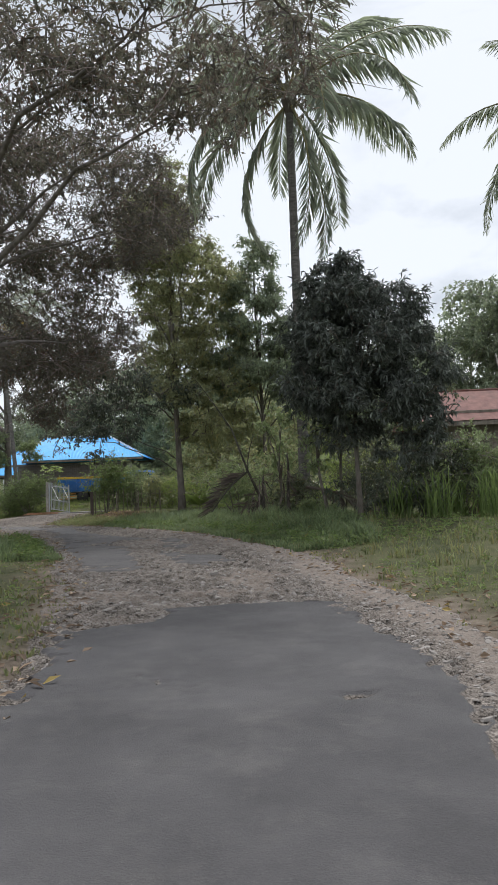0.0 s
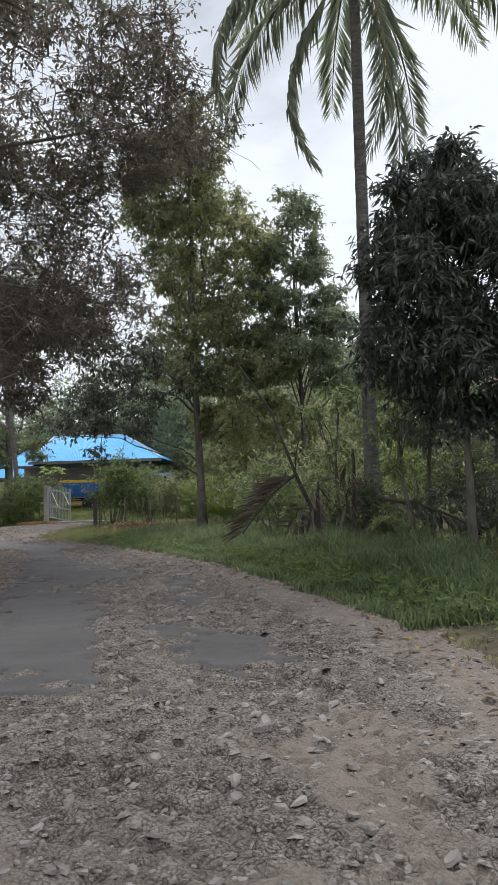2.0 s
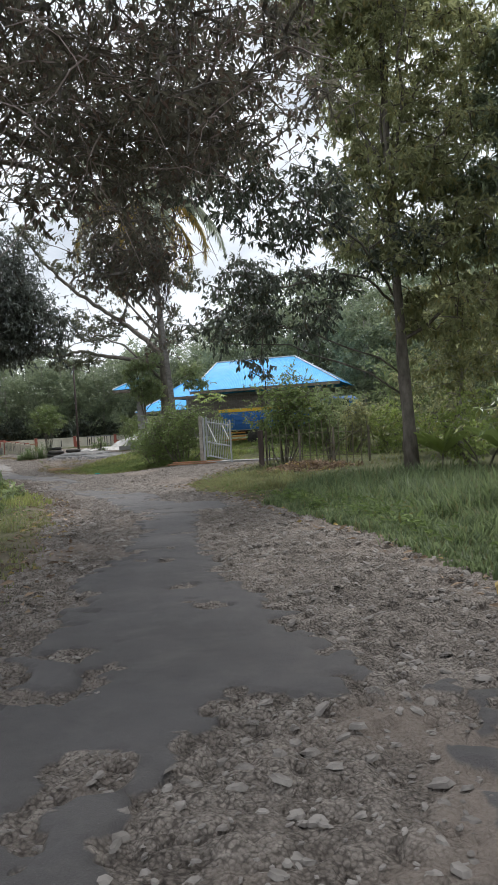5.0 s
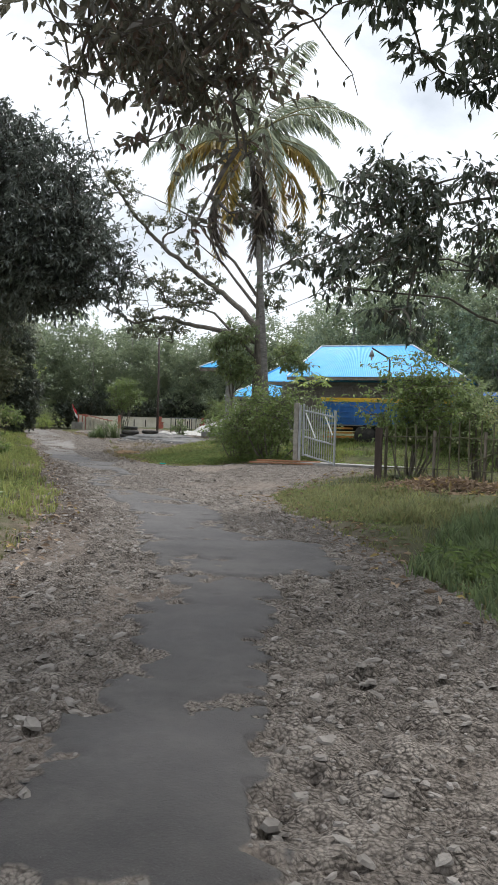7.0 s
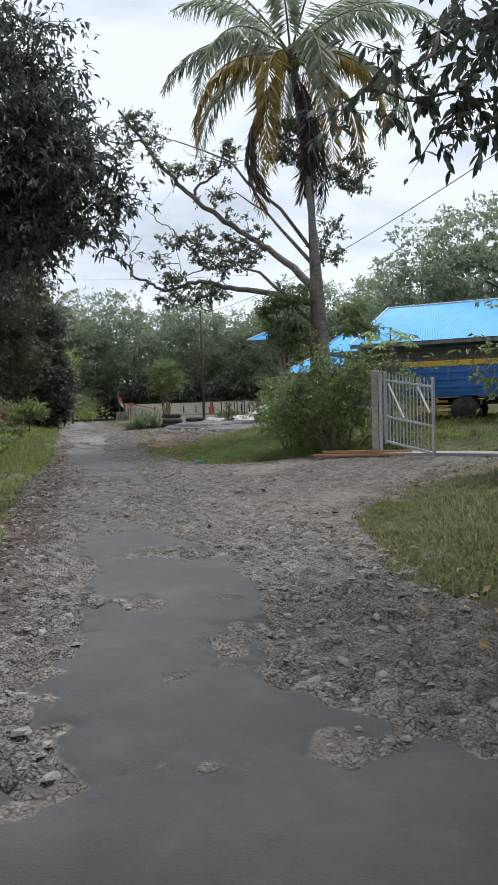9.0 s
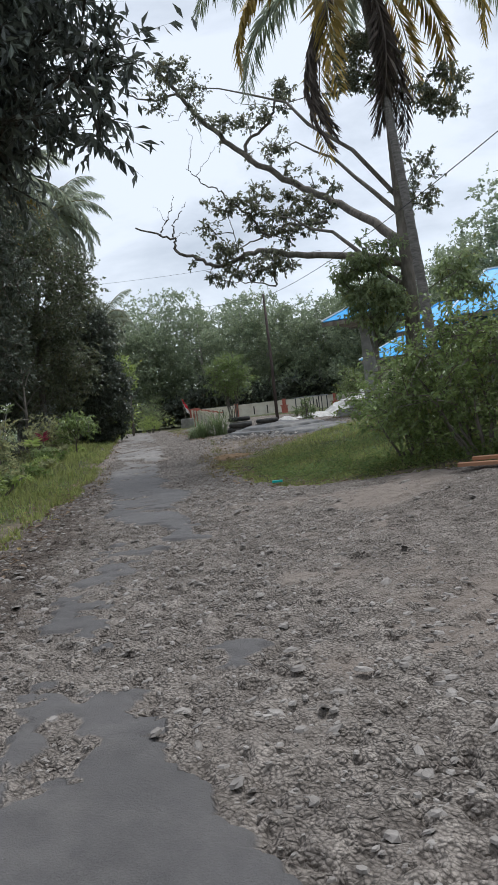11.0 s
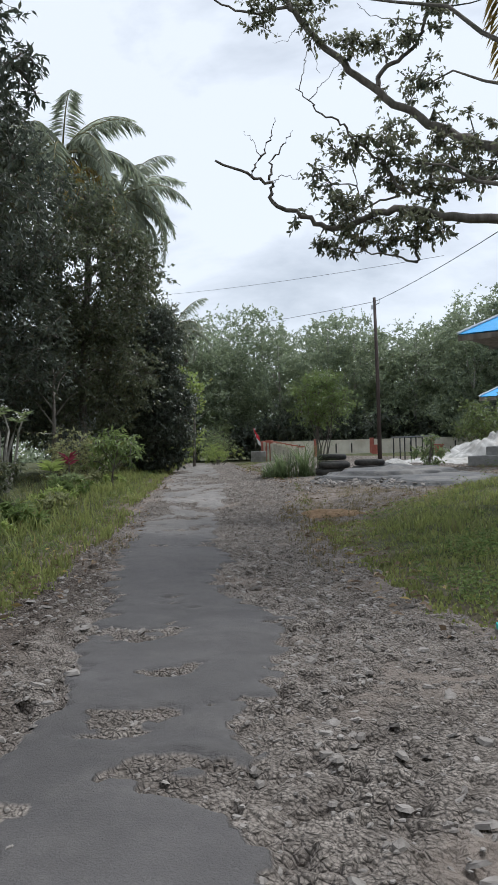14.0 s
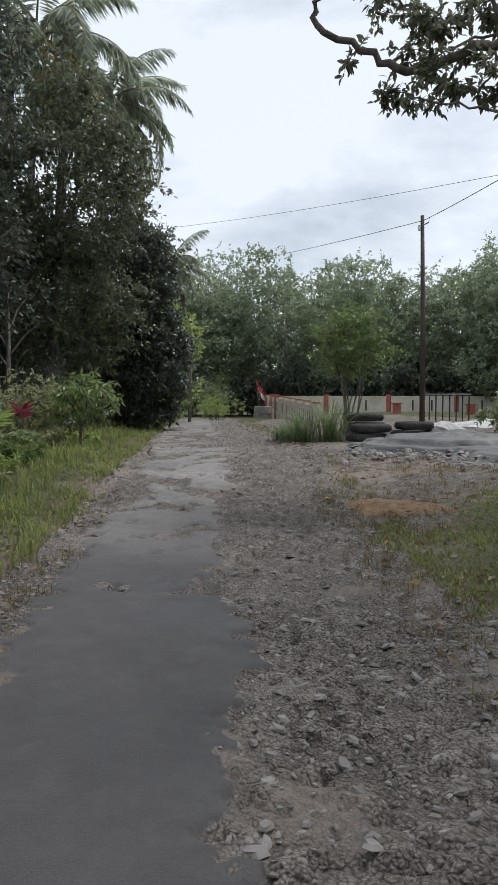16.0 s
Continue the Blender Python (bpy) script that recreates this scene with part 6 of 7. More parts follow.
# ---- truck behind the gate ----
tz = ground_z(-10, 51.5)
truck = thing("truck", (-10.2, 51.6, tz - 0.15), "parked blue flatbed truck with yellow trim", "truck", rz=0.03)
part("chassis", Geo().box((0.6, 0, 0.62), (6.0, 0.8, 0.2)), SLOT, truck)
bed = part("cargo_bed", Geo().box((-0.2, 0, 0.82), (4.6, 1.95, 0.12)), TRUCKBLUE, truck)
for sy in (-1, 1):
    part("side_board", Geo().box((-0.2, sy * 0.97, 1.22), (4.6, 0.05, 0.72)), TRUCKBLUE, bed)
    part("top_rail", Geo().box((-0.2, sy * 0.99, 1.66), (4.7, 0.09, 0.13)), TRUCKYELLOW, bed, "yellow painted rail")
    for zz in (1.02, 1.22, 1.42):
        part("rib", Geo().box((-0.2, sy * 1.01, zz), (4.6, 0.04, 0.05)), TRUCKBLUE, bed)
    for k in range(9):
        part("rib", Geo().box((-2.4 + k * 0.55, sy * 1.015, 1.22), (0.06, 0.05, 0.7)), TRUCKBLUE, bed)
    for zz in (0.30, 0.46, 0.62):
        part("side_guard", Geo().box((-1.9, sy * 0.93, zz), (1.1, 0.05, 0.06)), TRUCKORANGE, truck, "orange side guard rail")
part("tail_board", Geo().box((-2.5, 0, 1.22), (0.05, 1.9, 0.72)), TRUCKBLUE, bed)
part("head_board", Geo().box((2.1, 0, 1.4), (0.05, 1.9, 1.1)), TRUCKBLUE, bed)
cab = part("cab", Geo().box((3.0, 0, 1.25), (1.5, 1.8, 1.5), bevel=0.12), TRUCKBLUE, truck)
part("window", Geo().box((3.1, -0.91, 1.6), (0.8, 0.02, 0.5)), GLASS, cab)
ang = np.linspace(0, 2 * np.pi, 25)
for wx in (-0.9, 3.0):
    for sy in (-1, 1):
        prof = [(-0.13, 0.22), (-0.14, 0.33), (-0.1, 0.38), (0.1, 0.38), (0.14, 0.33), (0.13, 0.22)]
        wheel = part("wheel", Geo().tube([(wx, sy * 0.84 + o, 0.38) for o, _ in prof], [r for _, r in prof], 22), RUBBER, truck, smooth=True)
        part("rim", Geo().tube([(wx, sy * 0.84 + o, 0.38) for o in (-0.15, -0.12, 0.12, 0.15)], (0.12, 0.21, 0.21, 0.12), 16), RUBBER, wheel, "dusty dark rim")

# ---- gate and fence ----
gl, gr = np.array((-12.05, 46.45)), np.array((-10.75, 45.45))
gz = 0.82
gd = gr - gl
gw = float(np.hypot(*gd))
gate = thing("metal_gate", (gl[0], gl[1], gz), "grey barred metal gate leaf standing open", "gate", rz=math.atan2(gd[1], gd[0]))

for zz in (0.06, 0.62, 1.44):
    part("rail", Geo().box((gw / 2, 0, zz), (gw, 0.035, 0.045)), GATEPAINT, gate)
for k in range(14):
    part("bar", Geo().tube([(0.04 + k * (gw - 0.08) / 13, 0, 0.02), (0.04 + k * (gw - 0.08) / 13, 0, 1.56 + 0.05 * (k % 2))], 0.013, 7), GATEPAINT, gate)
for x_ in (0.0, gw):
    part("stile", Geo().box((x_, 0, 0.82), (0.06, 0.05, 1.64)), GATEPAINT, gate)
part("brace", Geo().tube([(0.15, -0.03, 1.38), (gw * 0.42, -0.03, 0.68)], 0.022, 6), WHITEPAINT, gate, "white diagonal brace")
part("brace", Geo().tube([(gw * 0.72, -0.03, 1.4), (gw * 0.95, -0.03, 0.9)], 0.022, 6), WHITEPAINT, gate, "white diagonal brace")
part("drop_bolt", Geo().tube([(gw + 0.03, 0, 0.5), (gw + 0.03, 0, -0.12)], 0.012, 6), STEEL, gate)
sag = Matrix.Identity(4)
sag[2][0] = -0.13
for piece in gate.children:
    piece.data.transform(sag)
gp = thing("gate_post", (-12.28, 46.45, ground_z(-12.28, 46.45) - 0.1), "weathered square gate post carrying the hinges", "post")
part("shaft", Geo().box((0, 0, 1.02), (0.15, 0.16, 2.04)), PALEBARK, gp)
part("hinge_board", Geo().box((0.12, -0.03, 1.1), (0.07, 0.06, 1.75)), GATEPAINT, gp, "grey painted hinge board")
fp = thing("fence_post", (-8.75, 42.3, ground_z(-8.75, 42.3) - 0.1), "dark weathered wooden fence corner post", "post")
part("shaft", Geo().box((0, 0, 0.7), (0.17, 0.17, 1.5), rz=0.1), POLEWOOD, fp)
fence = thing("bamboo_fence", (-8.6, 42.45, ground_z(-8.6, 42.45)), "weathered bamboo picket fence along the yard", "fence")
fx, fy = 3.6, -0.3
for k in range(15):
    f_ = k / 14
    x_, y_ = fx * f_, fy * f_
    zz = ground_z(-8.6 + x_, 42.45 + y_) - ground_z(-8.6, 42.45)
    part("picket", Geo().tube([(x_ + rng.normal(0, 0.01), y_, zz - 0.08), (x_ + rng.normal(0, 0.03), y_ + 0.01, zz + 1.38 + rng.uniform(-0.12, 0.15))], 0.019, 6), BAMBOO, fence)
for zz in (0.35, 1.12):
    part("rail", Geo().tube([(-0.1, -0.03, zz), (fx / 2, fy / 2 - 0.03, zz + 0.03), (fx + 0.1, fy - 0.03, zz - 0.02)], 0.014, 6), BAMBOO, fence)
part("brace", Geo().tube([(2.0, -0.2, 0.5), (3.4, -0.31, 1.2)], 0.02, 6), BAMBOO, fence)
for k in range(4):
    part("post", Geo().tube([(fx * k / 3, fy * k / 3 + 0.05, -0.15), (fx * k / 3, fy * k / 3 + 0.05, 1.3)], 0.04, 7), WOOD, fence)
slab = thing("entry_slab", (-10.2, 46.3, ground_z(-10.2, 46.3)), "thin concrete slab across the gateway", "slab", rz=-0.12)
part("slab", Geo().box((0, 0, 0.02), (3.6, 0.7, 0.12)), CONCRETE, slab)
for k, (x, y, r_) in enumerate(((-12.6, 46.0, 0.16), (-12.45, 46.25, 0.22))):
    pl = thing("plank", (x, y, ground_z(x, y) + 0.06 + 0.05 * k), "reddish sawn plank lying before the gate", "plank", "planks", rz=r_)
    part("board", Geo().box((0, 0, 0), (2.0, 0.18, 0.05)), REDWOOD, pl)

# ---- boundary wall with red posts, flag ----
wall_pts = [(-50.4, 90.6), (-49.0, 89.6), (-46.0, 91.2), (-42.4, 93.2), (-38.6, 95.4), (-34.6, 97.6)]
bw = thing("boundary_wall", (-49.0, 89.6, ground_z(-49, 89.6)), "cream panel wall with faded red posts and dark slots", "wall")
b0 = np.array((-49.0, 89.6))
for (p, q_) in zip(wall_pts[:-1], wall_pts[1:]):
    p, q_ = np.array(p) - b0, np.array(q_) - b0
    ln = float(np.hypot(*(q_ - p)))
    an = math.atan2(*(q_ - p)[::-1])
    c_ = (p + q_) / 2
    panel = part("panel", Geo().box((c_[0], c_[1], 0.75), (ln - 0.3, 0.14, 1.5), rz=an), WHITEWALL, bw)
    for k in range(2):
        s_ = p + (q_ - p) * (0.36 + 0.28 * k)
        part("slot", Geo().box((s_[0], s_[1], 0.95), (0.10, 0.16, 0.7), rz=an), SLOT if ln > 2 else REDPAINT, panel)
    part("coping", Geo().box((c_[0], c_[1], 1.53), (ln - 0.3, 0.2, 0.06), rz=an), WHITEWALL, bw)
for p in wall_pts:
    p = np.array(p) - b0
    part("post", Geo().box((p[0], p[1], 0.82), (0.28, 0.28, 1.68)), REDPAINT, bw, "faded red post")
# the part of it that runs along the road, and two squat pillars in the lot
w0, w1, posts = np.array((-48.6, 88.6)), np.array((-36.4, 74.1)), 8
rw = thing("roadside_wall", (w0[0], w0[1], ground_z(*w0)), "low cream wall with slots and faded red posts along the road", "wall")
run, z_base = w1 - w0, ground_z(*w0)
an = math.atan2(run[1], run[0])
for k in range(posts):
    p = run * (k / (posts - 1))
    low, high = ground_z(*(w0 + p)) - z_base - 0.1, 2.3 - 0.6 * k / (posts - 1) - z_base
    part("post", Geo().box((p[0], p[1], (low + high) / 2 + 0.05), (0.26, 0.26, high - low + 0.1), rz=an), REDPAINT if k < 2 else WHITEWALL, rw, "faded red post" if k < 2 else "")
    part("post_cap", Geo().box((p[0], p[1], high + 0.13), (0.34, 0.34, 0.07), rz=an), REDPAINT, rw, "faded red cap")
    if k < posts - 1:
        c_, ln, top = p + run / (posts - 1) / 2, float(np.hypot(*run)) / (posts - 1) - 0.3, high - 0.1
        panel = part("panel", Geo().box((c_[0], c_[1], (low + top) / 2), (ln, 0.12, top - low), rz=an), WHITEWALL, rw)
        for o in (-0.3, 0.0, 0.3):
            s_ = c_ + run / np.hypot(*run) * ln * o
            part("slot", Geo().box((s_[0], s_[1], top - 0.45), (0.10, 0.14, 0.55), rz=an), SLOT, panel)
        part("coping", Geo().box((c_[0], c_[1], top + 0.03), (ln, 0.18, 0.06), rz=an), WHITEWALL, rw)
for x, y in ((-38.0, 85.2), (-34.0, 85.6)):
    pl = thing("brick_pillar", (x, y, ground_z(x, y) - 0.05), "squat faded red pillar standing on the lot", "pillar", "pillars")
    part("shaft", Geo().box((0, 0, 0.3), (0.36, 0.36, 0.6)), REDPAINT, pl)
    part("cap", Geo().box((0, 0, 0.64), (0.46, 0.46, 0.08)), REDPAINT, pl)
flag = thing("flag", (-51.0, 90.6, ground_z(-51, 90.6)), "small red and white flag hanging on a slanted pole", "flag")
part("pole", Geo().tube([(0, 0, 0), (-0.35, 0, 2.7)], 0.025, 6), WOOD, flag)
t_ = np.linspace(0, 1, 9)
for k, mt in ((0, FLAGRED), (1, FLAGWHITE)):
    base_l = np.c_[-0.34 + t_ * 0.55 + 0.12 * k, 0.06 * np.sin(t_ * 9), 2.7 - t_ * 0.75 - 0.45 * k]
    low = base_l + np.c_[np.full(9, 0.10), 0.05 * np.cos(t_ * 8), np.full(9, -0.45)]
    idx = np.arange(9)
    q = np.c_[idx[:-1], idx[1:], idx[1:] + 9, idx[:-1] + 9]
    part("red_half" if k == 0 else "white_half", Geo().add(np.vstack([base_l, low]), q).add(np.vstack([base_l, low]) + (0, 0.008, 0), q[:, ::-1]), mt, flag)
for x, y, zz in ((-46.6, 84.6, 0.0), (-46.6, 84.6, 0.45), (-47.6, 86.0, 0.0)):
    rg = thing("concrete_ring", (x + zz * 0.1, y, ground_z(x, y) + zz), "grey concrete well ring at the road edge", "well ring", "well rings")
    part("ring", Geo().tube([(0, 0, 0), (0, 0, 0.02), (0, 0, 0.43), (0, 0, 0.45), (0, 0, 0.45), (0, 0, 0.05)], (0.5, 0.52, 0.52, 0.5, 0.43, 0.43), 20, cap=False, axis=(0, 0, 1)), CONCRETE, rg)

# ---- tyres, heaps, stones, pole on the stony lot ----
for x, y, count in ((-28.7, 63.9, 2), (-29.5, 65.2, 3), (-28.3, 65.6, 2)):
    pile = thing("tyre_pile", (x, y, ground_z(x, y) + 0.03), "pile of worn black tyres on stony ground", "tyres", "tyre piles")
    for k in range(count):
        part("tyre", Geo().tube([(0.09 * (k % 2), 0.05 * k, 0.23 * k + o) for o in (0.0, 0.01, 0.06, 0.16, 0.21, 0.21, 0.02)], (0.3, 0.46, 0.52, 0.52, 0.46, 0.3, 0.3), 20, cap=False, axis=(0, 0, 1)), RUBBER, pile, smooth=True)


def heap(name, x, y, w, d, h, mat, label, category, ledge=0.0):
    u, v = np.meshgrid(np.linspace(0, 1, 56), np.arange(120) / 120 * 2 * np.pi, indexing="ij")
    X, Y = u * np.cos(v) * w / 2, u * np.sin(v) * d / 2
    rag = 1 + 0.7 * (fbm(np.cos(v) * 2.4 + x, np.sin(v) * 2.4 + y, 4, 11) - 0.5)
    z = h * (1 - u ** 1.5) * (0.35 + 1.3 * fbm(X * 1.3 + x, Y * 1.3 + y, 4, 13)) + 0.06 * (fbm(X * 6 + x, Y * 6 + y, 3, 17) - 0.5) - 0.14 * u ** 4
    if ledge:
        z = h * (1 - u ** 2.2) * (0.8 + 0.4 * fbm(X * 0.5 + x, Y * 0.5 + y, 3, 13)) - 0.14 * u ** 4
        slant = z + 0.03 * X + 0.05 * (fbm(X * 0.9, Y * 2.2, 4, 19) - 0.5)
        z = z - slant + ledge * (np.floor(slant / ledge) + smooth_step(slant / ledge % 1.0, 0.6, 1.0))
    P = np.stack([X * rag, Y * rag, z + land(x + X, y + Y) - ground_z(x, y)], -1)
    n, m = X.shape
    idx = np.arange(n * m).reshape(n, m)
    q = np.stack([idx[:-1], idx[1:], np.roll(idx, -1, 1)[1:], np.roll(idx, -1, 1)[:-1]], -1).reshape(-1, 4)
    ob = thing(name, (x, y, ground_z(x, y)), label, category)
    part("mound", Geo().add(P, q), mat, ob, smooth=bool(ledge))


heap("sand_heap", -25.6, 71.6, 5.6, 3.4, 1.25, SAND, "heap of pale building sand", "sand heap")
heap("sand_heap", -27.4, 70.0, 4.6, 2.6, 0.22, SAND, "low spread of pale building sand", "sand heap")
heap("gravel_heap", -27.9, 66.8, 1.8, 1.2, 0.30, SAND, "small heap of pale gravel by the pole", "gravel heap")
heap("clay_heap", -24.4, 56.6, 2.3, 1.4, 0.10, CLAY, "low patch of orange clay", "clay heap")
heap("rock_outcrop", -26.0, 62.6, 5.6, 4.2, 0.34, ROCK, "low outcrop of dark grey bedrock", "rock", 0.13)
heap("rock_outcrop", -24.2, 61.4, 4.6, 3.2, 0.2, ROCK, "low sloping slab of grey bedrock", "rock", 0.12)
heap("soil_heap", -28.4, 66.2, 2.6, 1.8, 0.3, ROCK, "heap of grey soil and rubble behind tyres", "soil heap")
scrap = thing("plastic_scrap", (-17.7, 47.75, ground_z(-17.7, 47.75)), "scrap of teal plastic in the grass edge", "scrap")
part("sheet", Geo().box((0, 0, 0.05), (0.2, 0.1, 0.04), rz=0.5), TEAL, scrap)
bench = thing("metal_frame_table", (-33.2, 80.2, ground_z(-33.2, 80.2)), "open welded metal frame standing on the lot", "frame")
for x_ in (-0.95, -0.3, 0.35, 0.95):
    for y_ in (-0.4, 0.4):
        part("leg", Geo().box((x_, y_, 0.6), (0.05, 0.05, 1.2)), COATED, bench)
for y_ in (-0.4, 0.4):
    part("rail", Geo().box((0, y_, 1.22), (2.1, 0.06, 0.06)), STEEL, bench)
pole = thing("utility_pole", (-29.1, 68.2, ground_z(-29.1, 68.2) - 0.15), "dark wooden utility pole carrying cables", "pole")
part("shaft", Geo().tube([(0, 0, 0), (-0.05, 0.1, 3.2), (-0.15, 0.2, 6.5)], (0.085, 0.07, 0.055), 10), POLEWOOD, pole, smooth=True)
part("hook", Geo().tube([(-0.15, 0.2, 6.2), (0.1, 0.1, 6.25), (0.12, 0.1, 6.4)], 0.018, 6), STEEL, pole)
part("insulator", Geo().tube([(-0.2, 0.1, 6.05), (-0.2, 0.1, 6.2)], (0.05, 0.04), 8), WHITEPAINT, pole)
PT = (-29.2, 68.4, 7.25)


def cable(a, b, sag, label):
    t = np.linspace(0, 1, 24)[:, None]
    p = np.asarray(a, float) * (1 - t) + np.asarray(b, float) * t
    p[:, 2] -= sag * 4 * (t * (1 - t))[:, 0]
    ob = thing("cable", p[0], label, "cable", "cables")
    part("strand", Geo().tube(p - p[0], 0.010, 5), CABLE, ob)


cable(PT, (-2.6, 36.8, 7.0), 0.9, "black power cable sagging across the yard")
cable(PT, (-67.3, 99.2, 14.2), 0.4, "black power cable running along the road")
cable((-29.8, 76.8, 10.7), (-61.3, 91.3, 15.5), 0.2, "thin black cable crossing above the road")
lamp = thing("yard_lamp", (-9.07, 44.88, ground_z(-9.07, 44.88)), "yard lamp on a thin dark bent pipe by the gateway", "lamp")
lz = ground_z(-9.07, 44.88)
part("pipe", Geo().tube([(0, 0, 0), (0, 0, 3.65 - lz), (-0.48 * 0.05, -0.18 * 0.05, 3.65 + 0.08 - lz), (-0.48, -0.18, 4.01 - lz)], 0.024, 7), COATED, lamp)
part("shade", Geo().tube([(-0.48, -0.18, 4.01 - 0.06 - lz), (-0.48, -0.18, 4.01 - 0.16 - lz), (-0.48, -0.18, 4.01 - 0.24 - lz)], (0.02, 0.06, 0.075), 12), STEEL, lamp, smooth=True)
part("bulb", Geo().tube([(-0.48, -0.18, 4.01 - 0.24 - lz), (-0.48, -0.18, 4.01 - 0.30 - lz), (-0.48, -0.18, 4.01 - 0.35 - lz)], (0.025, 0.03, 0.01), 10), WHITEPAINT, lamp, smooth=True)


# ---- ground cover ----
def scatter(n, x0, x1, y0, y1):
    return rng.uniform(x0, x1, n), rng.uniform(y0, y1, n)


def turf(n, name, label, low, high, reach, keep_power, mat=GRASS, blades=6, box=(-46, 12, 1, 84), left=False):
    x, y = scatter(n, *box)
    d = off_road(x, y) + 0.5 * (fbm(x * 1.1, y * 1.1, 3, 91) - 0.5)
    patch = fbm(x * 0.6, y * 0.6, 3, 93)
    keep = (d > -0.12) & (d < reach) & (np.hypot((x + 7.0) / 1.4, y - 40.9) > 0.9) & (rng.random(n) < np.exp(-d / keep_power) * (0.35 + patch))
    if left:
        keep &= line_gap(EDGE_L, x, y, False) < line_gap(EDGE_R, x, y, False)
    x, y, d, patch = x[keep], y[keep], d[keep], patch[keep]
    m = len(x)
    h = (low + (high - low) * smooth_step(d, 0.1, 1.6)) * (0.35 + 1.3 * fbm(x * 1.7, y * 1.7, 3, 94))
    X, Y, H = (np.repeat(a, blades) for a in (x, y, h))
    X, Y = X + rng.normal(0, 0.05, m * blades), Y + rng.normal(0, 0.05, m * blades)
    Z = land(X, Y) - 0.02
    H = H * rng.uniform(0.55, 1.25, m * blades)
    az = rng.uniform(0, 2 * np.pi, m * blades)
    dirx, diry = np.cos(az), np.sin(az)
    lean_ = rng.uniform(0.15, 0.8, m * blades) * H
    w = 0.007 + 0.008 * rng.random(m * blades)
    a = np.stack([X - diry * w, Y + dirx * w, Z], -1)
    b = np.stack([X + diry * w, Y - dirx * w, Z], -1)
    c = np.stack([X + dirx * lean_ * 0.35 - diry * w * 0.8, Y + diry * lean_ * 0.35 + dirx * w * 0.8, Z + H * 0.6], -1)
    e = np.stack([X + dirx * lean_ * 0.35 + diry * w * 0.8, Y + diry * lean_ * 0.35 - dirx * w * 0.8, Z + H * 0.6], -1)
    t = np.stack([X + dirx * lean_, Y + diry * lean_, Z + H * 0.92], -1)
    o = np.arange(m * blades)[:, None] * 5
    setting(name, Geo().add(np.stack([a, b, c, e, t], 1), o + (0, 1, 3, 2), o + (2, 3, 4)), mat, label, "grass", "stuff")


turf(122000, "verge_grass", "short to knee-high green verge grass", 0.06, 0.23, 7.0, 3.0)
turf(36000, "tall_grass", "tall unmown grass at the road verge", 0.14, 0.44, 5.0, 2.5, GRASS_LUSH, box=(-6, 2.5, 15, 36))
turf(20000, "island_grass", "yellow-green grass between road and yard", 0.05, 0.19, 6.0, 4.0, GRASS_DRY, box=(-24, -11, 46, 62))


turf(60000, "roadside_grass", "knee-high yellow-green grass along the road edge", 0.16, 0.42, 3.0, 1.6, GRASS_DRY, 5, box=(-46, -12, 30, 78), left=True)
turf(26000, "yard_lawn", "short bright green lawn behind the gate", 0.05, 0.11, 14.0, 60.0, LAWN, 5, box=(-13, 0, 46.3, 55))
turf(7000, "corner_grass", "thick grass at the corner of the driveway", 0.07, 0.20, 3.0, 3.0, GRASS, 6, box=(-10.8, -5.5, 35.5, 41))


def weeds(n, box=(-40, 10, 3, 70), leaf=0.075):
    x, y = scatter(n, *box)
    d = off_road(x, y)
    keep = (d > 0.15) & (d < 6) & (rng.random(n) < np.exp(-d / 3.0) * (fbm(x * 0.5, y * 0.5, 3, 95) > (0.45 if box[0] < -20 else 0.3)))
    x, y = x[keep], y[keep]
    per = 8
    X, Y = np.repeat(x, per), np.repeat(y, per)
    p = np.stack([X + rng.normal(0, 0.06, len(X)), Y + rng.normal(0, 0.06, len(X)), land(X, Y) + rng.uniform(0.02, 0.24, len(X))], -1)
    ax = rng.normal(0, 1, (len(X), 3))
    ax[:, 2] = rng.uniform(-0.1, 0.7, len(X))
    setting("verge_weeds", Geo().leaves(p, ax, rng.uniform(0.7, 1.35, len(X)) * leaf, leaf * 0.36), WEED, "low broad-leaved weeds among the grass", "weeds", "stuff")


weeds(24000)
weeds(5200, (-7, 6, 15, 32), 0.12)
weeds(7000, (-19.9, -12, 46, 60))


def dry_weeds(n):
    """Sparse brown stalks on the gravel beside the grass."""
    x, y = scatter(n, -26, -20.5, 50, 60)
    d = np.minimum(signed(BARREN, x, y), signed(ROAD_POLY, x, y))
    keep = (d < 0.0) & (signed(ROAD_POLY, x, y) > -0.7) & (rng.random(n) < fbm(x * 1.2, y * 1.2, 3, 96) ** 1.5)
    x, y = np.repeat(x[keep], 7), np.repeat(y[keep], 7)
    m = len(x)
    p = np.stack([x + rng.normal(0, 0.04, m), y + rng.normal(0, 0.04, m), land(x, y) - 0.02], -1)
    setting("dry_weeds", Geo().arcs(p, rng.uniform(0, 6.28, m), rng.uniform(0.04, 0.15, m), rng.uniform(0.02, 0.12, m), 0.008), DRYWEED, "sparse dry brown weeds on gravel", "weeds", "stuff")


dry_weeds(3600)


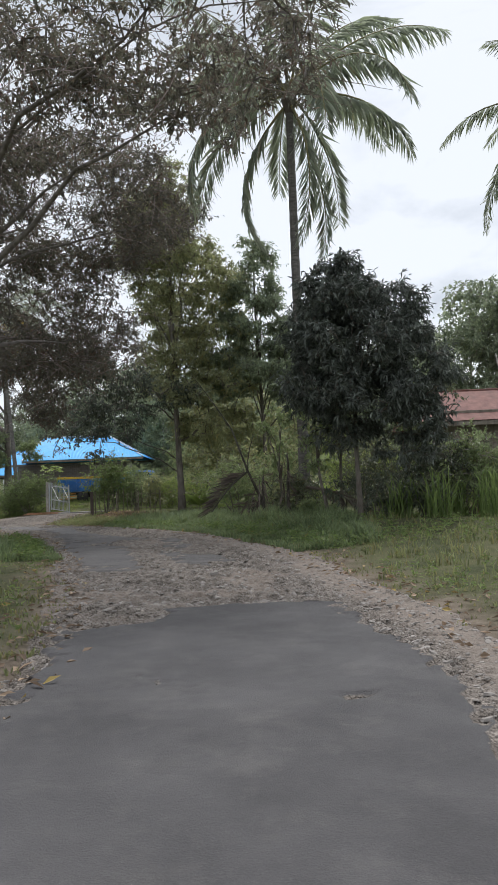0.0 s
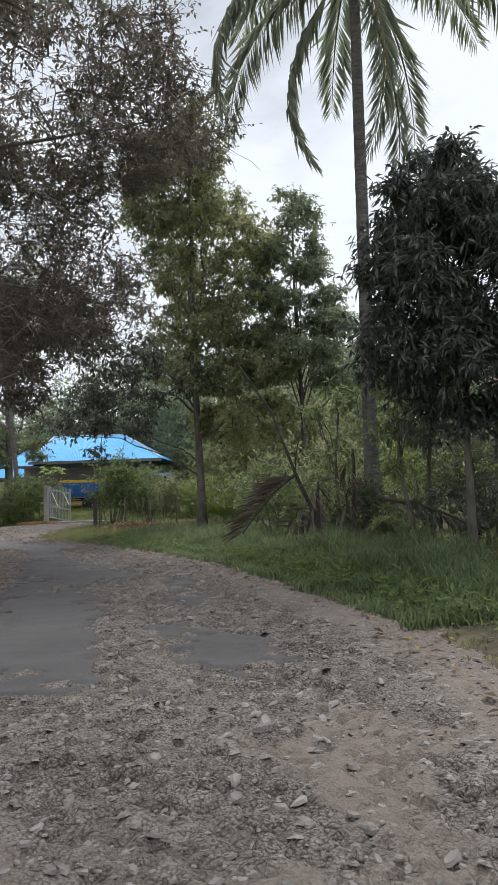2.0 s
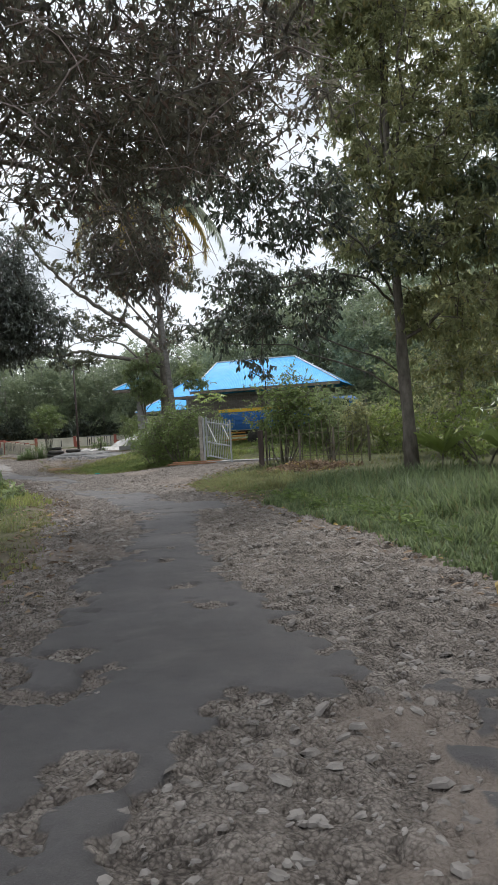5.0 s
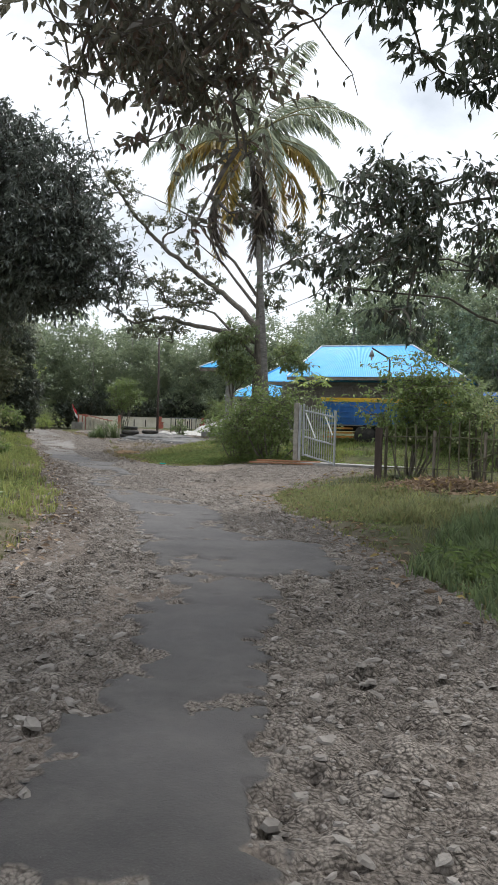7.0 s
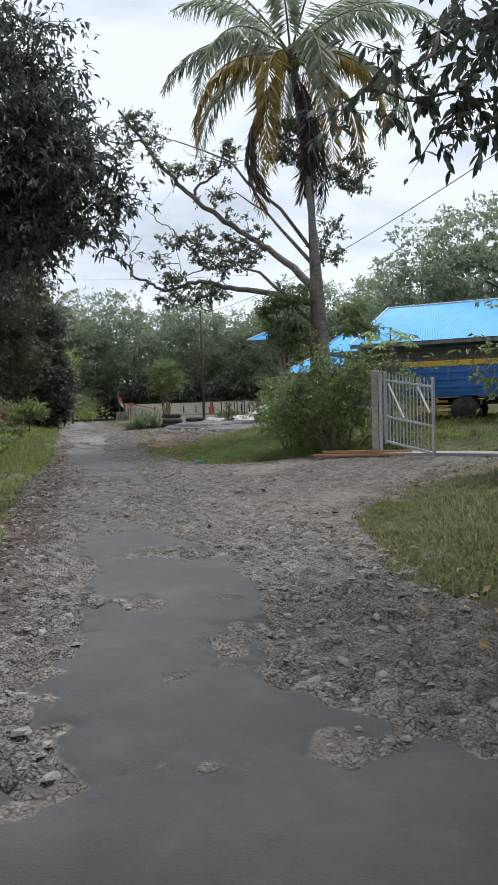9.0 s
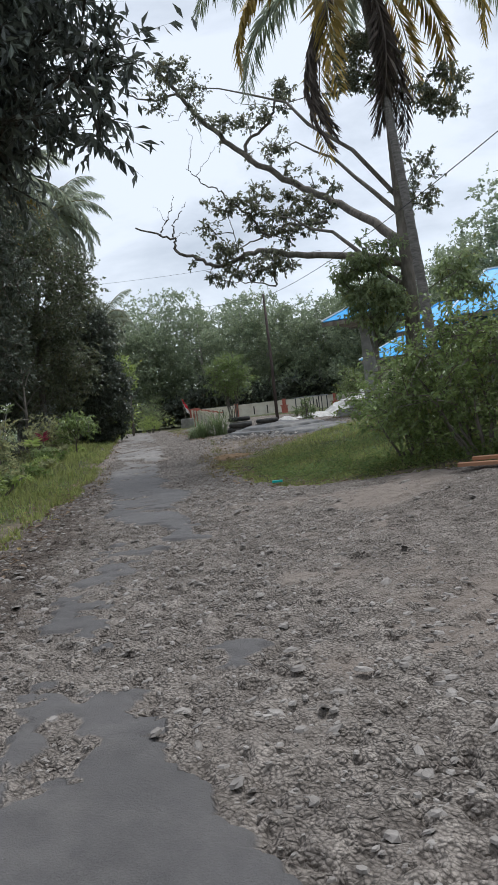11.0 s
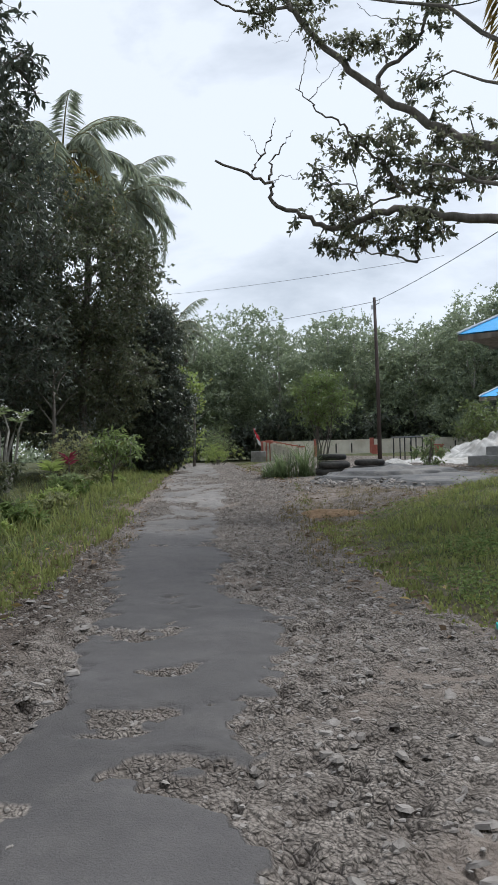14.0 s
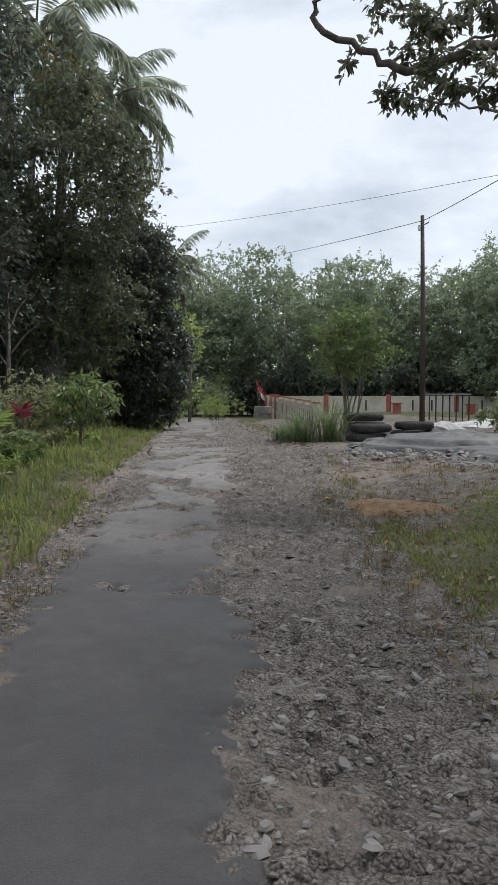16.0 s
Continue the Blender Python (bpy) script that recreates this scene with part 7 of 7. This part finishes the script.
def litter(n):
    x, y = scatter(n, -40, 4, 2, 74)
    d = off_road(x, y)
    keep = (np.abs(d - 0.05) < 0.6) & (rng.random(n) < 0.8)
    x, y = x[keep], y[keep]
    ex, ey = rng.normal(-7.1, 0.9, 1500), rng.normal(41.4, 0.6, 1500)
    x, y = np.concatenate([x, ex]), np.concatenate([y, ey])
    p = np.stack([x, y, land(x, y) + rng.uniform(0.015, 0.05, len(x))], -1)
    ax = rng.normal(0, 1, (len(x), 3))
    ax[:, 2] *= 0.15
    setting("leaf_litter", Geo().leaves(p, ax, rng.uniform(0.07, 0.16, len(x)), 0.05), LITTER, "dry brown fallen leaves along the road edges", "leaves", "stuff")


litter(64000)


def stones(name, x, y, z, small, large, label, flat=0.5, mat=STONE):
    m = len(x)
    size = small + (large - small) * rng.random(m) ** 5
    ring = np.array([(math.cos(a), math.sin(a)) for a in np.arange(6) * math.pi / 3])
    low = np.repeat(np.c_[ring, np.full(6, -0.6)][None], m, 0) * rng.uniform(0.75, 1.2, (m, 6, 1))
    top = np.repeat(np.c_[ring * 0.7, np.full(6, 0.6)][None], m, 0) * rng.uniform(0.6, 1.25, (m, 6, 1))
    v = np.concatenate([low, top], 1) * size[:, None, None] * np.stack([rng.uniform(0.8, 1.6, m), rng.uniform(0.6, 1.1, m), np.full(m, flat)], -1)[:, None]
    az, tip = rng.uniform(0, 6.28, m), rng.normal(0, 0.25, m)
    c, s = np.cos(az)[:, None], np.sin(az)[:, None]
    v = np.stack([v[..., 0] * c - v[..., 1] * s, v[..., 0] * s + v[..., 1] * c, v[..., 2] + v[..., 0] * np.sin(tip)[:, None]], -1)
    v += np.stack([x, y, z + size * 0.1], -1)[:, None]
    o = np.arange(m)[:, None] * 12
    sides = np.concatenate([o + (i, (i + 1) % 6, 6 + (i + 1) % 6, 6 + i) for i in range(6)])
    tops = np.concatenate([o + (6, 7, 8, 9), o + (6, 9, 10, 11)])
    setting(name, Geo().add(v, sides, tops), mat, label, "stones", "stuff")


pick = rng.choice(len(LOOSE[0]), 34000, replace=False)
stones("loose_stones", LOOSE[0][pick] + rng.normal(0, 0.04, 34000), LOOSE[1][pick] + rng.normal(0, 0.04, 34000), LOOSE[2][pick], 0.012, 0.045, "loose broken stones scattered on the road", 0.36)
lx, ly = scatter(17000, -38, -9, 37, 84)
ok = np.minimum(signed(APRON, lx, ly), signed(BARREN, lx, ly)) < 0
lx, ly = lx[ok], ly[ok]
stones("lot_stones", lx, ly, land(lx, ly) + 0.01, 0.014, 0.055, "loose stones on the driveway and bare lot", 0.36)
lx, ly = rng.normal(-25.6, 1.3, 420), rng.normal(60.6, 0.5, 420)
stones("rock_rubble", lx, ly, land(lx, ly) + 0.08, 0.02, 0.10, "broken slabs of grey rock on the slope", 0.35)

# ---- larger single stones lying on the road ----
near = np.flatnonzero((LOOSE[1] > 9) & (LOOSE[1] < 58))
shapes = []
for k in range(8):
    a_ = np.sort(rng.uniform(0, 6.28, 7))
    ring = np.c_[np.cos(a_) * rng.uniform(0.8, 1.3), np.sin(a_) * rng.uniform(0.6, 1.0)] * rng.uniform(0.8, 1.15, (7, 1))
    v_ = np.vstack([np.c_[ring, np.full(7, -0.3)], np.c_[ring * 0.96, rng.uniform(0.05, 0.22, 7)], np.c_[ring * 0.62, rng.uniform(0.25, 0.42, 7)], [(0, 0, rng.uniform(0.32, 0.45))]])
    q_ = [(r * 7 + i, r * 7 + (i + 1) % 7, r * 7 + 7 + (i + 1) % 7, r * 7 + 7 + i) for r in range(2) for i in range(7)]
    shapes.append(Geo().add(v_, q_, [(14 + i, 14 + (i + 1) % 7, 21) for i in range(7)]).mesh("stone", STONE))
for k, p_ in enumerate(rng.choice(near, 280, replace=False)):
    o_ = part("stone", shapes[k % 8], None, ROAD_OB)
    o_.location = (LOOSE[0][p_], LOOSE[1][p_], LOOSE[2][p_] + 0.005)
    o_.rotation_euler = (rng.normal(0, 0.12), rng.normal(0, 0.12), rng.uniform(0, 6.28))
    s_ = 0.028 + 0.04 * rng.random() ** 2.5
    o_.scale = (s_, s_, s_)

# a low mound of dead leaves under the fence bush
leafpile = thing("dead_leaf_heap", (-7.0, 40.9, ground_z(-7.0, 40.9)), "low mound of brown dead leaves under the fence", "leaf heap")
n_ = 2600
px_, py_ = rng.normal(0, 0.95, n_), rng.normal(0, 0.55, n_)
pz_ = 0.02 + 0.22 * np.exp(-(px_ / 1.2) ** 2 - (py_ / 0.7) ** 2) * rng.uniform(0.6, 1.0, n_) + land(-7.0 + px_, 40.9 + py_) - ground_z(-7.0, 40.9)
ax_ = rng.normal(0, 1, (n_, 3)) * (1, 1, 0.35)
tagged(part("leaves", Geo().leaves(np.c_[px_, py_, pz_], ax_, rng.uniform(0.1, 0.22, n_), 0.07), LITTER, leafpile), kind="stuff")

# ---- blocks of the house's front wall ----
proto = Geo().box((0, 0, 0), (0.385, 0.05, 0.185)).mesh("block", BLOCK)
for r_ in range(11):
    for k in range(25):
        o_ = part("block", proto, None, house)
        o_.location = (-4.9 + 0.4 * k + (0.2 if r_ % 2 else 0), -3.2, 0.75 + 0.2 * r_)
